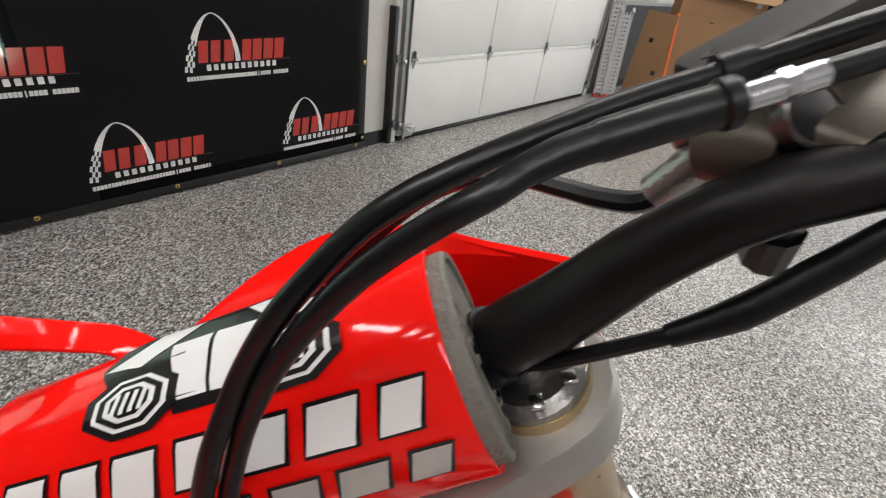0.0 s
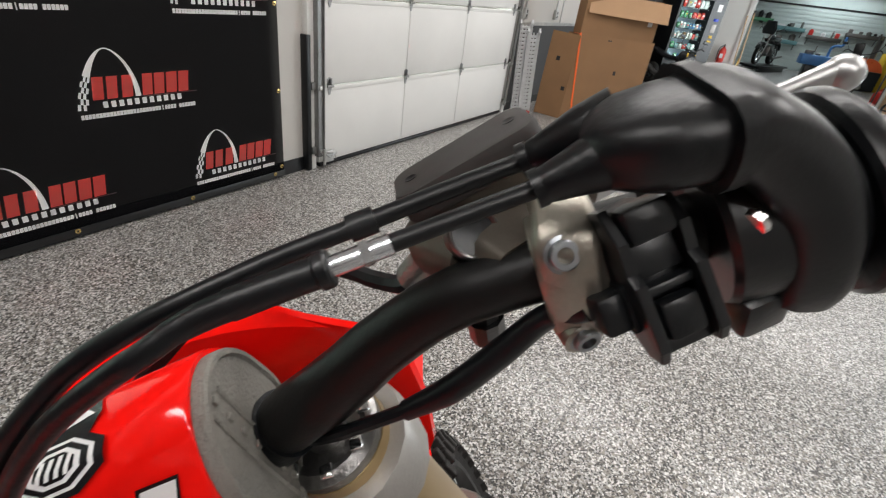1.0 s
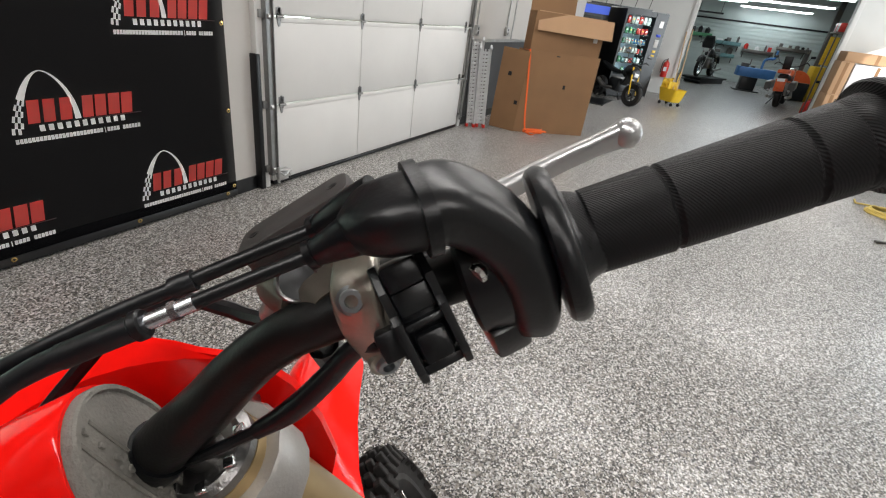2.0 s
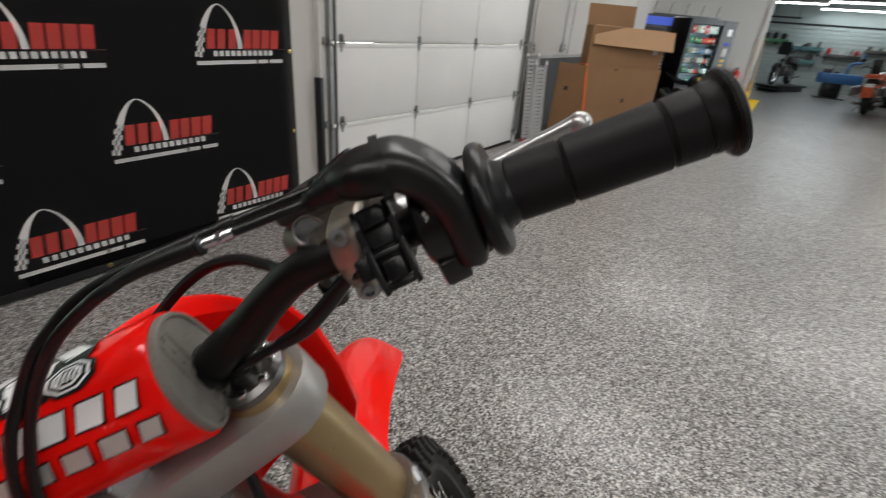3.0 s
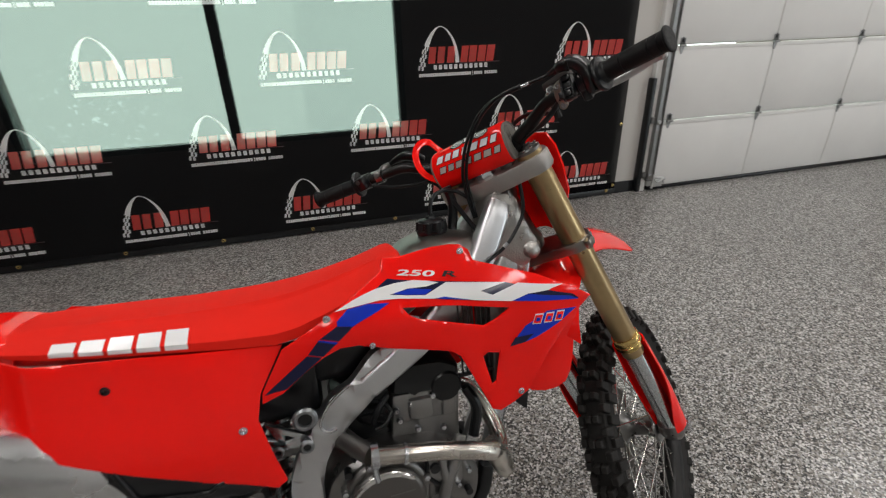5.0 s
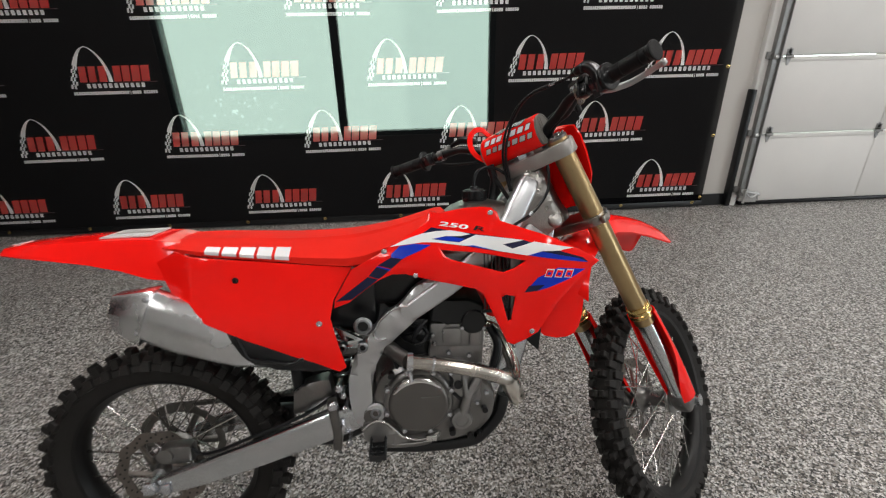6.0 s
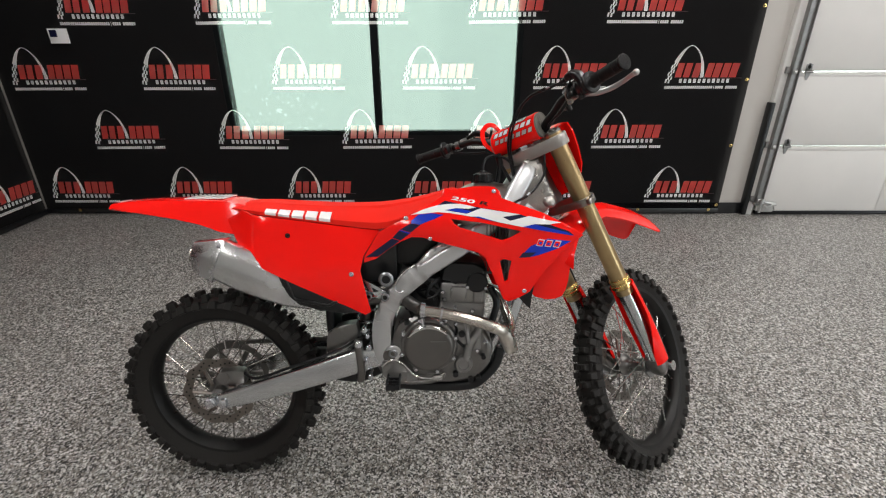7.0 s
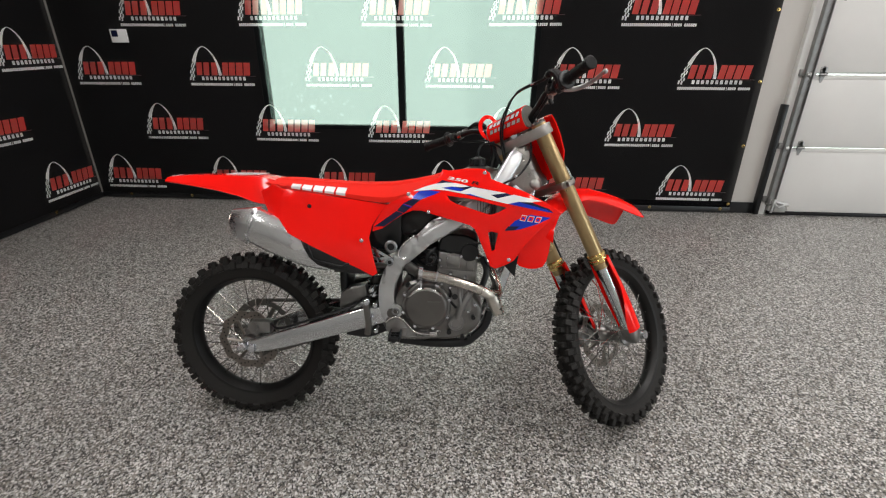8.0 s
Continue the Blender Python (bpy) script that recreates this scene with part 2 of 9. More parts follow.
_a, _b2 = _t.nodes.new("ShaderNodeMath"), _t.nodes.new("ShaderNodeMath")
_a.operation, _b2.operation = "MULTIPLY", "ADD"
_b2.inputs[1].default_value = 7.3
for _n1 in (_v, _d):
    _t.links.new(_c.outputs["Object"], _n1.inputs[0])
_t.links.new(_d.outputs["Value"], _r.inputs[0])
_t.links.new(_v.outputs[0], _s.inputs[0])
_t.links.new(_r.outputs[0], _a.inputs[0])
_t.links.new(_s.outputs[0], _a.inputs[1])
_t.links.new(_a.outputs[0], _b2.inputs[0])
_t.links.new(_b2.outputs[0], _t.nodes["Principled BSDF"].inputs["Emission Strength"])
glass = bpy.data.materials.new("tinted_glass")
glass.use_nodes = True
_b = glass.node_tree.nodes["Principled BSDF"]
_b.inputs["Transmission Weight"].default_value, _b.inputs["Roughness"].default_value = 1.0, 0.0
_b.inputs["Base Color"].default_value, _b.inputs["IOR"].default_value = (0.86, 0.97, 0.93, 1), 1.05
M["glass"] = glass


# ---- builders ----
def V(*a):
    return Vector(a)


def box(bm, c, s, m=None, bevel=0.0):
    """An upright box of size s round c, its edges rounded by bevel."""
    got = bmesh.ops.create_cube(bm, size=1)["verts"]
    bmesh.ops.transform(bm, matrix=(m or Matrix()) @ Matrix.Translation(c) @ Matrix.Diagonal((*s, 1)), verts=got)
    if bevel:
        edges = {e for v in got for e in v.link_edges}
        bmesh.ops.bevel(bm, geom=list(edges), offset=bevel, segments=2, affect="EDGES", profile=0.5)


def loft(bm, rings, caps=True, closed=True):
    rows = [[bm.verts.new(p) for p in ring] for ring in rings]
    n = len(rows[0])
    for a, b in zip(rows, rows[1:]):
        for i in range(n if closed else n - 1):
            bm.faces.new((a[i], a[(i + 1) % n], b[(i + 1) % n], b[i]))
    if caps and closed:
        bm.faces.new(rows[0][::-1])
        bm.faces.new(rows[-1])
    return rows


def smooth_line(pts, n=6):
    """A Catmull-Rom line through pts."""
    pts = [Vector(p) for p in pts]
    if len(pts) < 3:
        return pts
    ext = [2 * pts[0] - pts[1], *pts, 2 * pts[-1] - pts[-2]]
    out = []
    for a, b, c, d in zip(ext, ext[1:], ext[2:], ext[3:]):
        for k in range(n):
            t = k / n
            out.append(0.5 * (2 * b + (c - a) * t + (2 * a - 5 * b + 4 * c - d) * t * t + (3 * b - a - 3 * c + d) * t**3))
    return out + [pts[-1]]


def sweep(bm, pts, shape, n=1, scale=None, up=(0, 0, 1), caps=True):
    """A section (list of (u, v)) carried along pts; v follows up as nearly as it can. scale: size along the way."""
    line = smooth_line(pts, n) if n > 1 else [Vector(p) for p in pts]
    rings, last = [], None
    for i, p in enumerate(line):
        d = (line[min(i + 1, len(line) - 1)] - line[max(i - 1, 0)]).normalized()
        if last is None:
            side = d.cross(Vector(up))
            side = side.normalized() if side.length > 0.05 else d.orthogonal().normalized()
        else:
            side = (last - last.dot(d) * d).normalized()
        last = side
        top = side.cross(d)
        k = 1.0
        if scale is not None:
            f = i / (len(line) - 1) * (len(scale) - 1)
            j = min(int(f), len(scale) - 2)
            k = scale[j] + (scale[j + 1] - scale[j]) * (f - j)
        rings.append([p + side * u * k + top * v * k for u, v in shape])
    loft(bm, rings, caps)


def circle(r, n=10, ry=None):
    return [(r * math.cos(2 * math.pi * i / n), (ry or r) * math.sin(2 * math.pi * i / n)) for i in range(n)]


def rounded(w, h, r, n=3):
    """A rounded rectangle, w by h."""
    out = []
    for cx, cy, a0 in ((w / 2 - r, h / 2 - r, 0), (-w / 2 + r, h / 2 - r, 90), (-w / 2 + r, -h / 2 + r, 180), (w / 2 - r, -h / 2 + r, 270)):
        for i in range(n + 1):
            a = radians(a0 + 90 * i / n)
            out.append((cx + r * math.cos(a), cy + r * math.sin(a)))
    return out


def tube(bm, pts, r, seg=10, n=6, scale=None):
    sweep(bm, pts, circle(r, seg), n, scale)


def rod(bm, a, b, r, seg=10, r2=None):
    sweep(bm, [a, b], circle(r, seg), 1, [1, (r if r2 is None else r2) / r])


def turned(bm, profile, m=None, seg=32, ring=False):
    """A turned shape: profile of (radius, height along local z)."""
    m = m or Matrix()
    rings = [[m @ V(max(r, 1e-4) * math.cos(2 * math.pi * i / seg), max(r, 1e-4) * math.sin(2 * math.pi * i / seg), h) for i in range(seg)] for r, h in profile]
    if ring:
        rings.append(rings[0])
        rows = loft(bm, rings, caps=False)
        bmesh.ops.remove_doubles(bm, verts=rows[0] + rows[-1], dist=1e-6)
    else:
        loft(bm, rings)


def along(a, b):
    """The pose at a whose local z points to b."""
    d = Vector(b) - Vector(a)
    return Matrix.Translation(a) @ d.to_track_quat("Z", "Y").to_matrix().to_4x4()


def inside(p, poly):
    c, j = False, len(poly) - 1
    for i, (x, y) in enumerate(poly):
        xj, yj = poly[j]
        if (y > p[1]) != (yj > p[1]) and p[0] < (xj - x) * (p[1] - y) / (yj - y) + x:
            c = not c
        j = i
    return c


def panel(outline, depth, thick, holes=(), step=0.04, rim=0.0):
    """A moulded panel: its outline in (x, z), its y from depth(x, z), cut through by convex holes, thick inwards."""
    bm = bmesh.new()
    f = bm.faces.new([bm.verts.new((x, 0, z)) for x, z in outline])
    f.normal_update()
    bmesh.ops.triangulate(bm, faces=[f])
    xs, zs = [p[0] for p in outline], [p[1] for p in outline]

    def cut(co, no):
        bmesh.ops.bisect_plane(bm, geom=bm.verts[:] + bm.edges[:] + bm.faces[:], plane_co=co, plane_no=no, dist=1e-5)

    for hole in holes:
        for a, b in zip(hole, hole[1:] + hole[:1]):
            cut((a[0], 0, a[1]), (b[1] - a[1], 0, a[0] - b[0]))
    k = 1
    while min(xs) + k * step < max(xs):
        cut((min(xs) + k * step, 0, 0), (1, 0, 0))
        k += 1
    k = 1
    while min(zs) + k * step < max(zs):
        cut((0, 0, min(zs) + k * step), (0, 0, 1))
        k += 1
    gone = [f for f in bm.faces if any(inside((f.calc_center_median().x, f.calc_center_median().z), h) for h in holes)]
    bmesh.ops.delete(bm, geom=gone, context="FACES")
    bmesh.ops.dissolve_limit(bm, angle_limit=0.001, verts=[], edges=[])
    front = bm.faces[:]
    sign = -1 if depth(sum(xs) / len(xs), sum(zs) / len(zs)) < 0 else 1
    edge = [e for e in bm.edges if e.is_boundary]
    got = bmesh.ops.duplicate(bm, geom=bm.verts[:] + bm.edges[:] + front)
    twin = got["vert_map"]
    pairs = [(e.verts[0], e.verts[1], twin[e.verts[0]], twin[e.verts[1]]) for e in edge]
    old = {v for f in front for v in f.verts}
    border = {v for e in edge for v in e.verts}
    for v in old:
        w = twin[v]
        y = depth(v.co.x, v.co.z)
        w.co.y = y - sign * thick
        v.co.y = y - (sign * rim if v in border else 0)
    for a, b, c, d in pairs:
        bm.faces.new((a, b, d, c))
    bmesh.ops.recalc_face_normals(bm, faces=bm.faces[:])
    return bm


def mirrored(bm):
    other = bm.copy()
    bmesh.ops.scale(other, vec=(1, -1, 1), verts=other.verts[:])
    bmesh.ops.reverse_faces(other, faces=other.faces[:])
    return other


def part(name, bm, mats, parent=None, label="", m=None, sharp=32):
    """Links a bmesh as one mesh object, under a thing or a part."""
    if m is not None:
        bmesh.ops.transform(bm, matrix=m, verts=bm.verts[:])
    bmesh.ops.recalc_face_normals(bm, faces=bm.faces[:])
    lim = radians(sharp)
    for f in bm.faces:
        f.smooth = True
    for e in bm.edges:
        e.smooth = len(e.link_faces) == 2 and e.calc_face_angle(0) < lim
    me = bpy.data.meshes.new(name)
    bm.to_mesh(me)
    bm.free()
    for mt in mats if isinstance(mats, (list, tuple)) else [mats]:
        me.materials.append(mt)
    ob = new(name, me)
    if parent is not None:
        ob.parent = parent
    if label:
        ob["label"] = label
    return ob


def again(ob, name, parent, m):
    """Another object on the same mesh."""
    other = new(name, ob.data)
    other.parent = parent
    other.matrix_basis = m
    return other


def thing(name, label, category, m=None, group="", kind=""):
    ob = new(name)
    ob.empty_display_size = 0.1
    if m is not None:
        ob.matrix_world = m
    return tagged(ob, label, category, group, kind)


def solid(name, label, bm, mt, kind="structure", category="", m=None):
    ob = part(name, bm, mt, None, "", m)
    return tagged(ob, label, category or name.split("_")[0], "", kind)


# ---- the room ----
WEST, EAST, SOUTH, FAR = -2.81, 15.4, -8.2, 25.5
WALL = 0.03


def slab(name, label, lo, hi, mt, category=""):
    bm = bmesh.new()
    box(bm, [(a + b) / 2 for a, b in zip(lo, hi)], [b - a for a, b in zip(lo, hi)])
    return solid(name, label, bm, mt, category=category)


bm = bmesh.new()
box(bm, (13.0, -4.0, -0.1), (33.0, 9.2, 0.2))
floor = solid("floor", "grey speckled flake epoxy garage floor with a soft sheen", bm, M["floor"], category="floor")

# north wall, with the window and the overhead door's opening cut through it
WIN = (-1.03, 1.377, 0.692, 2.1)
DOOR = (3.56, 6.58, 2.95)
bm = bmesh.new()
for x0, x1, z0, z1 in (
    (WEST - 0.2, WIN[0], 0, CEILING), (WIN[0], WIN[1], 0, WIN[2]), (WIN[0], WIN[1], WIN[3], CEILING),
    (WIN[1], DOOR[0], 0, CEILING), (DOOR[0], DOOR[1], DOOR[2], CEILING), (DOOR[1], EAST + 0.2, 1.02, CEILING),
):
    box(bm, ((x0 + x1) / 2, WALL + 0.1, (z0 + z1) / 2), (x1 - x0, 0.2, z1 - z0))
solid("wall_north", "light grey painted garage wall with a window and an overhead door", bm, M["wall"], category="wall")
slab("wall_dado", "dark grey painted lower part of the wall", (DOOR[1], WALL, 0), (EAST + 0.2, WALL + 0.2, 1.02), M["dado"], "wall")
slab("wall_west", "light grey painted wall behind the black banner", (WEST - 0.2, SOUTH, 0), (WEST - 0.03, WALL, CEILING), M["wall"], "wall")
bm = bmesh.new()
for x0, x1, z0, z1 in ((WEST - 0.2, 10.4, 0, CEILING), (10.4, 13.5, 3.0, CEILING), (13.5, FAR, 0, CEILING)):
    box(bm, ((x0 + x1) / 2, SOUTH - 0.1, (z0 + z1) / 2), (x1 - x0, 0.2, z1 - z0))
solid("wall_south", "light painted wall with an open doorway to daylight", bm, M["wall_white"], category="wall")
bm = bmesh.new()
for y0, y1, z0, z1 in ((-1.9, WALL, 0, CEILING), (-5.17, -1.9, 3.35, CEILING), (SOUTH, -5.17, 0, CEILING)):
    box(bm, (EAST + 0.1, (y0 + y1) / 2, (z0 + z1) / 2), (0.2, y1 - y0, z1 - z0))
solid("wall_east", "light grey wall with a wide opening to the workshop", bm, M["wall_white"], category="wall")
bm = bmesh.new()
for y0, y1 in ((-1.99, -1.89), (-5.18, -5.08)):
    box(bm, (EAST + 0.09, (y0 + y1) / 2, 1.7), (0.26, 0.1, 3.4), bevel=0.01)
box(bm, (EAST + 0.09, -3.535, 3.4), (0.26, 3.29, 0.1), bevel=0.01)
solid("trim", "white trim round the workshop opening", bm, M["door_white"], category="trim")
slab("wall_shop_back", "workshop back wall", (FAR, SOUTH, 0), (FAR + 0.2, WALL + 0.2, CEILING), M["shop_wall"], "wall")
slab("wall_shop_north", "workshop side wall", (EAST + 0.2, WALL, 0), (FAR, WALL + 0.2, CEILING), M["shop_wall"], "wall")
slab("ceiling", "white ceiling", (WEST - 0.2, SOUTH - 0.2, CEILING), (FAR + 0.2, WALL + 0.2, CEILING + 0.2), M["ceiling"])
slab("baseboard", "black rubber baseboard along the wall", (1.5, WALL - 0.012, 0), (3.5, WALL, 0.1), M["black"], "baseboard")
slab("baseboard", "black rubber baseboard along the wall", (DOOR[1] + 0.12, WALL - 0.012, 0), (EAST, WALL, 0.1), M["black"], "baseboard")

# slatted panels on the workshop walls
for i in range(15):
    bm = bmesh.new()
    box(bm, (FAR - 0.012, -4.0, 0.12 + i * 0.145), (0.024, 8.2, 0.128), bevel=0.006)
    part("slat", bm, M["shop_wall"], bpy.data.objects["wall_shop_back"])

# window behind the banner
win = thing("window_1", "two-pane tinted window behind the mesh banner", "window", kind="structure")
cx = 0.215
bm = bmesh.new()
for x0, x1, z0, z1 in ((WIN[0], WIN[1], WIN[2], WIN[2] + 0.035), (WIN[0], WIN[1], WIN[3] - 0.05, WIN[3]), (WIN[0], WIN[0] + 0.045, WIN[2] + 0.035, WIN[3] - 0.05), (WIN[1] - 0.045, WIN[1], WIN[2] + 0.035, WIN[3] - 0.05), (cx - 0.03, cx + 0.03, WIN[2] + 0.035, WIN[3] - 0.05)):
    box(bm, ((x0 + x1) / 2, WALL + 0.04, (z0 + z1) / 2), (x1 - x0, 0.07, z1 - z0), bevel=0.004)
part("window_frame", bm, material("green_grey_frame", (0.22, 0.30, 0.27), 0.4), win)
for x0, x1 in ((WIN[0] + 0.045, cx - 0.03), (cx + 0.03, WIN[1] - 0.045)):
    bm = bmesh.new()
    box(bm, ((x0 + x1) / 2, WALL + 0.04, (WIN[2] + WIN[3]) / 2 - 0.007), (x1 - x0, 0.008, WIN[3] - WIN[2] - 0.085))
    part("pane", bm, M["glass"], win).visible_shadow = False
bm = bmesh.new()
box(bm, (0.2, 3.0, 2.0), (14.0, 0.05, 8.0))
tagged(part("backdrop", bm, M["outside"]), "bright hazy daylight outside the window", "backdrop", kind="structure")
# ---- printed banners ----
PITCH_X, PITCH_Z = 1.04, 0.4735


def logo_mesh():
    """One printed emblem: a tall chequered arch, a red row of blocks and white bars below it."""
    bm = bmesh.new()

    def patch(pts, mi):
        f = bm.faces.new([bm.verts.new((x, 0, z)) for x, z in pts])
        f.material_index = mi

    def bar(x0, x1, z0, z1, mi, slant=0.0):
        patch([(x0, z0), (x1, z0), (x1 + slant, z1), (x0 + slant, z1)], mi)

    path, wide = [], []
    for i in range(17):
        a = 0.5 * math.pi * i / 16
        up = math.sin(a)
        path.append((0.0255 + 0.1435 * (1 - math.cos(a)) ** 0.71, 0.043 + 0.274 * up))
        wide.append(0.0245 - 0.0155 * up - 0.0068 * up ** 6)
    for i in range(1, 15):
        u = (i / 14) ** 1.4
        path.append((0.169 + 0.1155 * math.sin(0.5 * math.pi * u ** 0.63), 0.317 - 0.232 * u))
        wide.append(0.0022 + 0.0113 * u ** 0.85)
    edge = []
    for i, (x, z) in enumerate(path):
        xa, za = path[max(i - 1, 0)]
        xb, zb = path[min(i + 1, len(path) - 1)]
        ln = math.hypot(xb - xa, zb - za) or 1
        nx, nz = -(zb - za) / ln, (xb - xa) / ln
        edge.append(((x + nx * wide[i], z + nz * wide[i]), (x - nx * wide[i], z - nz * wide[i])))
    for i in range(len(edge) - 1):
        (a, b), (c, d) = edge[i], edge[i + 1]
        if i < 16 and path[i][1] < 0.185:
            # chequers: four squares across each stretch
            for k in range(4):
                if (k + i) % 2:
                    continue
                q = []
                for u, v in ((k / 4, 0), ((k + 1) / 4, 0), ((k + 1) / 4, 1), (k / 4, 1)):
                    p0 = (a[0] + (b[0] - a[0]) * u, a[1] + (b[1] - a[1]) * u)
                    p1 = (c[0] + (d[0] - c[0]) * u, c[1] + (d[1] - c[1]) * u)
                    q.append((p0[0] + (p1[0] - p0[0]) * v, p0[1] + (p1[1] - p0[1]) * v))
                patch(q, 0)
        else:
            patch([a, b, d, c], 0)

    # the red row: seven plain slanted blocks, three and four
    for x0, w in ((0.073, 0.049), (0.137, 0.049), (0.207, 0.052), (0.306, 0.050), (0.366, 0.052), (0.430, 0.056), (0.496, 0.056)):
        bar(x0, x0 + w, 0.086, 0.191, 1, 0.014)
    bar(0.31, 0.6, 0.0795, 0.0825, 2)
    for k in range(11):
        bar(0.113 + k * 0.0373, 0.113 + k * 0.0373 + 0.021, 0.046, 0.075, 0)
    for k in range(24):
        bar(0.006 + k * 0.0159, 0.006 + k * 0.0159 + 0.0125, 0.001, 0.022, 0, 0.001)
    bar(0.395, 0.399, -0.003, 0.025, 0)
    for k in range(11):
        if k != 4:
            bar(0.408 + k * 0.0160, 0.408 + k * 0.0160 + 0.0125, 0.001, 0.022, 0, 0.001)
    me = bpy.data.meshes.new("emblem")
    bm.to_mesh(me)
    bm.free()
    for k in ("print_white", "print_red", "print_dark"):
        me.materials.append(M[k])
    return me


EMBLEM = logo_mesh()


def banner(width, height, label, m, cols, rows, phase, pitch=PITCH_Z, base=0.114):
    """A hung mesh banner, slightly slack, with its emblems and brass eyelets."""
    b = thing("banner", label, "banner", m, group="printed banners")
    bm = bmesh.new()
    nx, nz = int(width / 0.05), int(height / 0.1)
    grid = [[bm.verts.new((width * i / nx, 0.003 * math.sin(width * i / nx * 5.1 + 0.5 * math.sin(4.0 * height * j / nz)) * (0.4 + 0.6 * j / nz) + 0.002 * noise.noise((width * i / nx * 2, height * j / nz * 2, 1)), 0.012 + (height - 0.012) * j / nz)) for i in range(nx + 1)] for j in range(nz + 1)]
    for r0, r1 in zip(grid, grid[1:]):
        for i in range(nx):
            bm.faces.new((r0[i], r0[i + 1], r1[i + 1], r1[i]))
    part("cloth", bm, M["cloth"], b)
    bm = bmesh.new()
    box(bm, (width / 2, -0.0085, 0.035), (width, 0.004, 0.045), bevel=0.0015)
    part("hem", bm, M["black"], b)
    for r in range(rows):
        for c in cols:
            x = phase + c * PITCH_X - (PITCH_X / 2 if r % 2 else 0)
            if x < 0.02 or x + 0.6 > width:
                continue
            e = new("emblem", EMBLEM)
            e.parent = b
            e.matrix_basis = Matrix.Translation((x, -0.009, base + r * pitch)) @ Euler((0, radians(0.3 * math.sin(3.1 * c + 1.7 * r)), 0)).to_matrix().to_4x4()
    return b


NORTH_BANNER_X = -2.79
north = banner(3.176 - NORTH_BANNER_X, 2.95, "black mesh banner with red and white emblems hung on wall", pose(NORTH_BANNER_X, 0, 0), range(-1, 7), 7, 2.506 - NORTH_BANNER_X - 5 * PITCH_X)
west = banner(5.2, 2.95, "black mesh banner with red and white emblems, side wall", pose(WEST + 0.02, -5.22, 0, 0, 0, 90), range(-1, 7), 6, 5.22 - 0.622 - 4 * PITCH_X, 0.53, 0.142)

bm = bmesh.new()
turned(bm, [(0.006, 0), (0.013, 0), (0.013, 0.003), (0.006, 0.004)], Euler((radians(90), 0, 0)).to_matrix().to_4x4(), 14, ring=True)
eye0 = part("eyelet", bm, M["brass"], north, "brass eyelet")
eye0.matrix_basis = Matrix.Translation((0.3, -0.011, 0.045))
for k in range(1, 10):
    again(eye0, "eyelet", north, Matrix.Translation((0.3 + 0.62 * k, -0.011, 0.045)))
for k in range(5):
    again(eye0, "eyelet", north, Matrix.Translation((3.15 - NORTH_BANNER_X, -0.009, 0.09 + 0.52 * k)))
for k in range(8):
    again(eye0, "eyelet", west, Matrix.Translation((0.3 + 0.62 * k, -0.011, 0.045)))

# wall-hung card on the banner
bm = bmesh.new()
box(bm, (0, 0, 0), (0.15, 0.008, 0.105), bevel=0.002)
card = part("control_box", bm, M["decal_white"])
card.matrix_world = pose(-2.205, -0.012, 1.46)
tagged(card, "small white card with a dark square, fixed to the banner", "card")
bm = bmesh.new()
box(bm, (-0.035, -0.005, 0.018), (0.055, 0.003, 0.05))
part("dark_square", bm, M["decal_navy"], card)

# ---- overhead door ----
gd = thing("door_1", "white sectional overhead garage door, closed", "garage door", kind="structure")
ROWS_Z = [0.03, 0.604, 1.187, 1.77, 2.353, 2.936]
COLS_X = [DOOR[0] - 0.05, 4.538, 5.492, DOOR[1] + 0.05]
DY = -0.012
for z0, z1 in zip(ROWS_Z, ROWS_Z[1:]):
    bm = bmesh.new()
    box(bm, ((COLS_X[0] + COLS_X[-1]) / 2, DY + 0.022, (z0 + z1) / 2), (COLS_X[-1] - COLS_X[0], 0.04, z1 - z0 - 0.007), bevel=0.004)
    sec = part("panel", bm, M["door_white"], gd)
    bm = bmesh.new()
    box(bm, ((COLS_X[0] + COLS_X[-1]) / 2, DY - 0.002, z1 - 0.022), (COLS_X[-1] - COLS_X[0], 0.008, 0.03), bevel=0.003)
    part("rail", bm, M["door_white"], sec)
    for xa, xb in zip(COLS_X, COLS_X[1:]):
        bm = bmesh.new()
        box(bm, ((xa + xb) / 2, DY - 0.001, (z0 + z1) / 2 - 0.012), (xb - xa - 0.018, 0.006, z1 - z0 - 0.05), bevel=0.0025)
        part("field", bm, M["door_white"], sec)
bm = bmesh.new()
box(bm, ((COLS_X[0] + COLS_X[-1]) / 2, DY + 0.02, 0.015), (COLS_X[-1] - COLS_X[0], 0.05, 0.03), bevel=0.008)
part("bottom_seal", bm, M["rubber"], gd)
# hinges
bm = bmesh.new()
box(bm, (0, -0.004, 0.03), (0.05, 0.004, 0.05), bevel=0.0015)
for s in (-1, 1):
    vs = [bm.verts.new((x, y, s * z)) for y in (-0.006, -0.001) for x, z in ((-0.022, 0.005), (0.022, 0.005), (0.006, 0.062), (-0.006, 0.062))]
    for f in ((0, 1, 2, 3), (4, 7, 6, 5), (0, 4, 5, 1), (1, 5, 6, 2), (2, 6, 7, 3), (3, 7, 4, 0)):
        bm.faces.new([vs[i] for i in f])
rod(bm, (-0.03, -0.014, 0), (0.03, -0.014, 0), 0.009)
for s in (-1, 1):
    for x in (-0.01, 0.01):
        rod(bm, (x, -0.003, s * 0.02), (x, -0.011, s * 0.02), 0.005, 6)
hinge = part("hinge", bm, M["track"], gd)
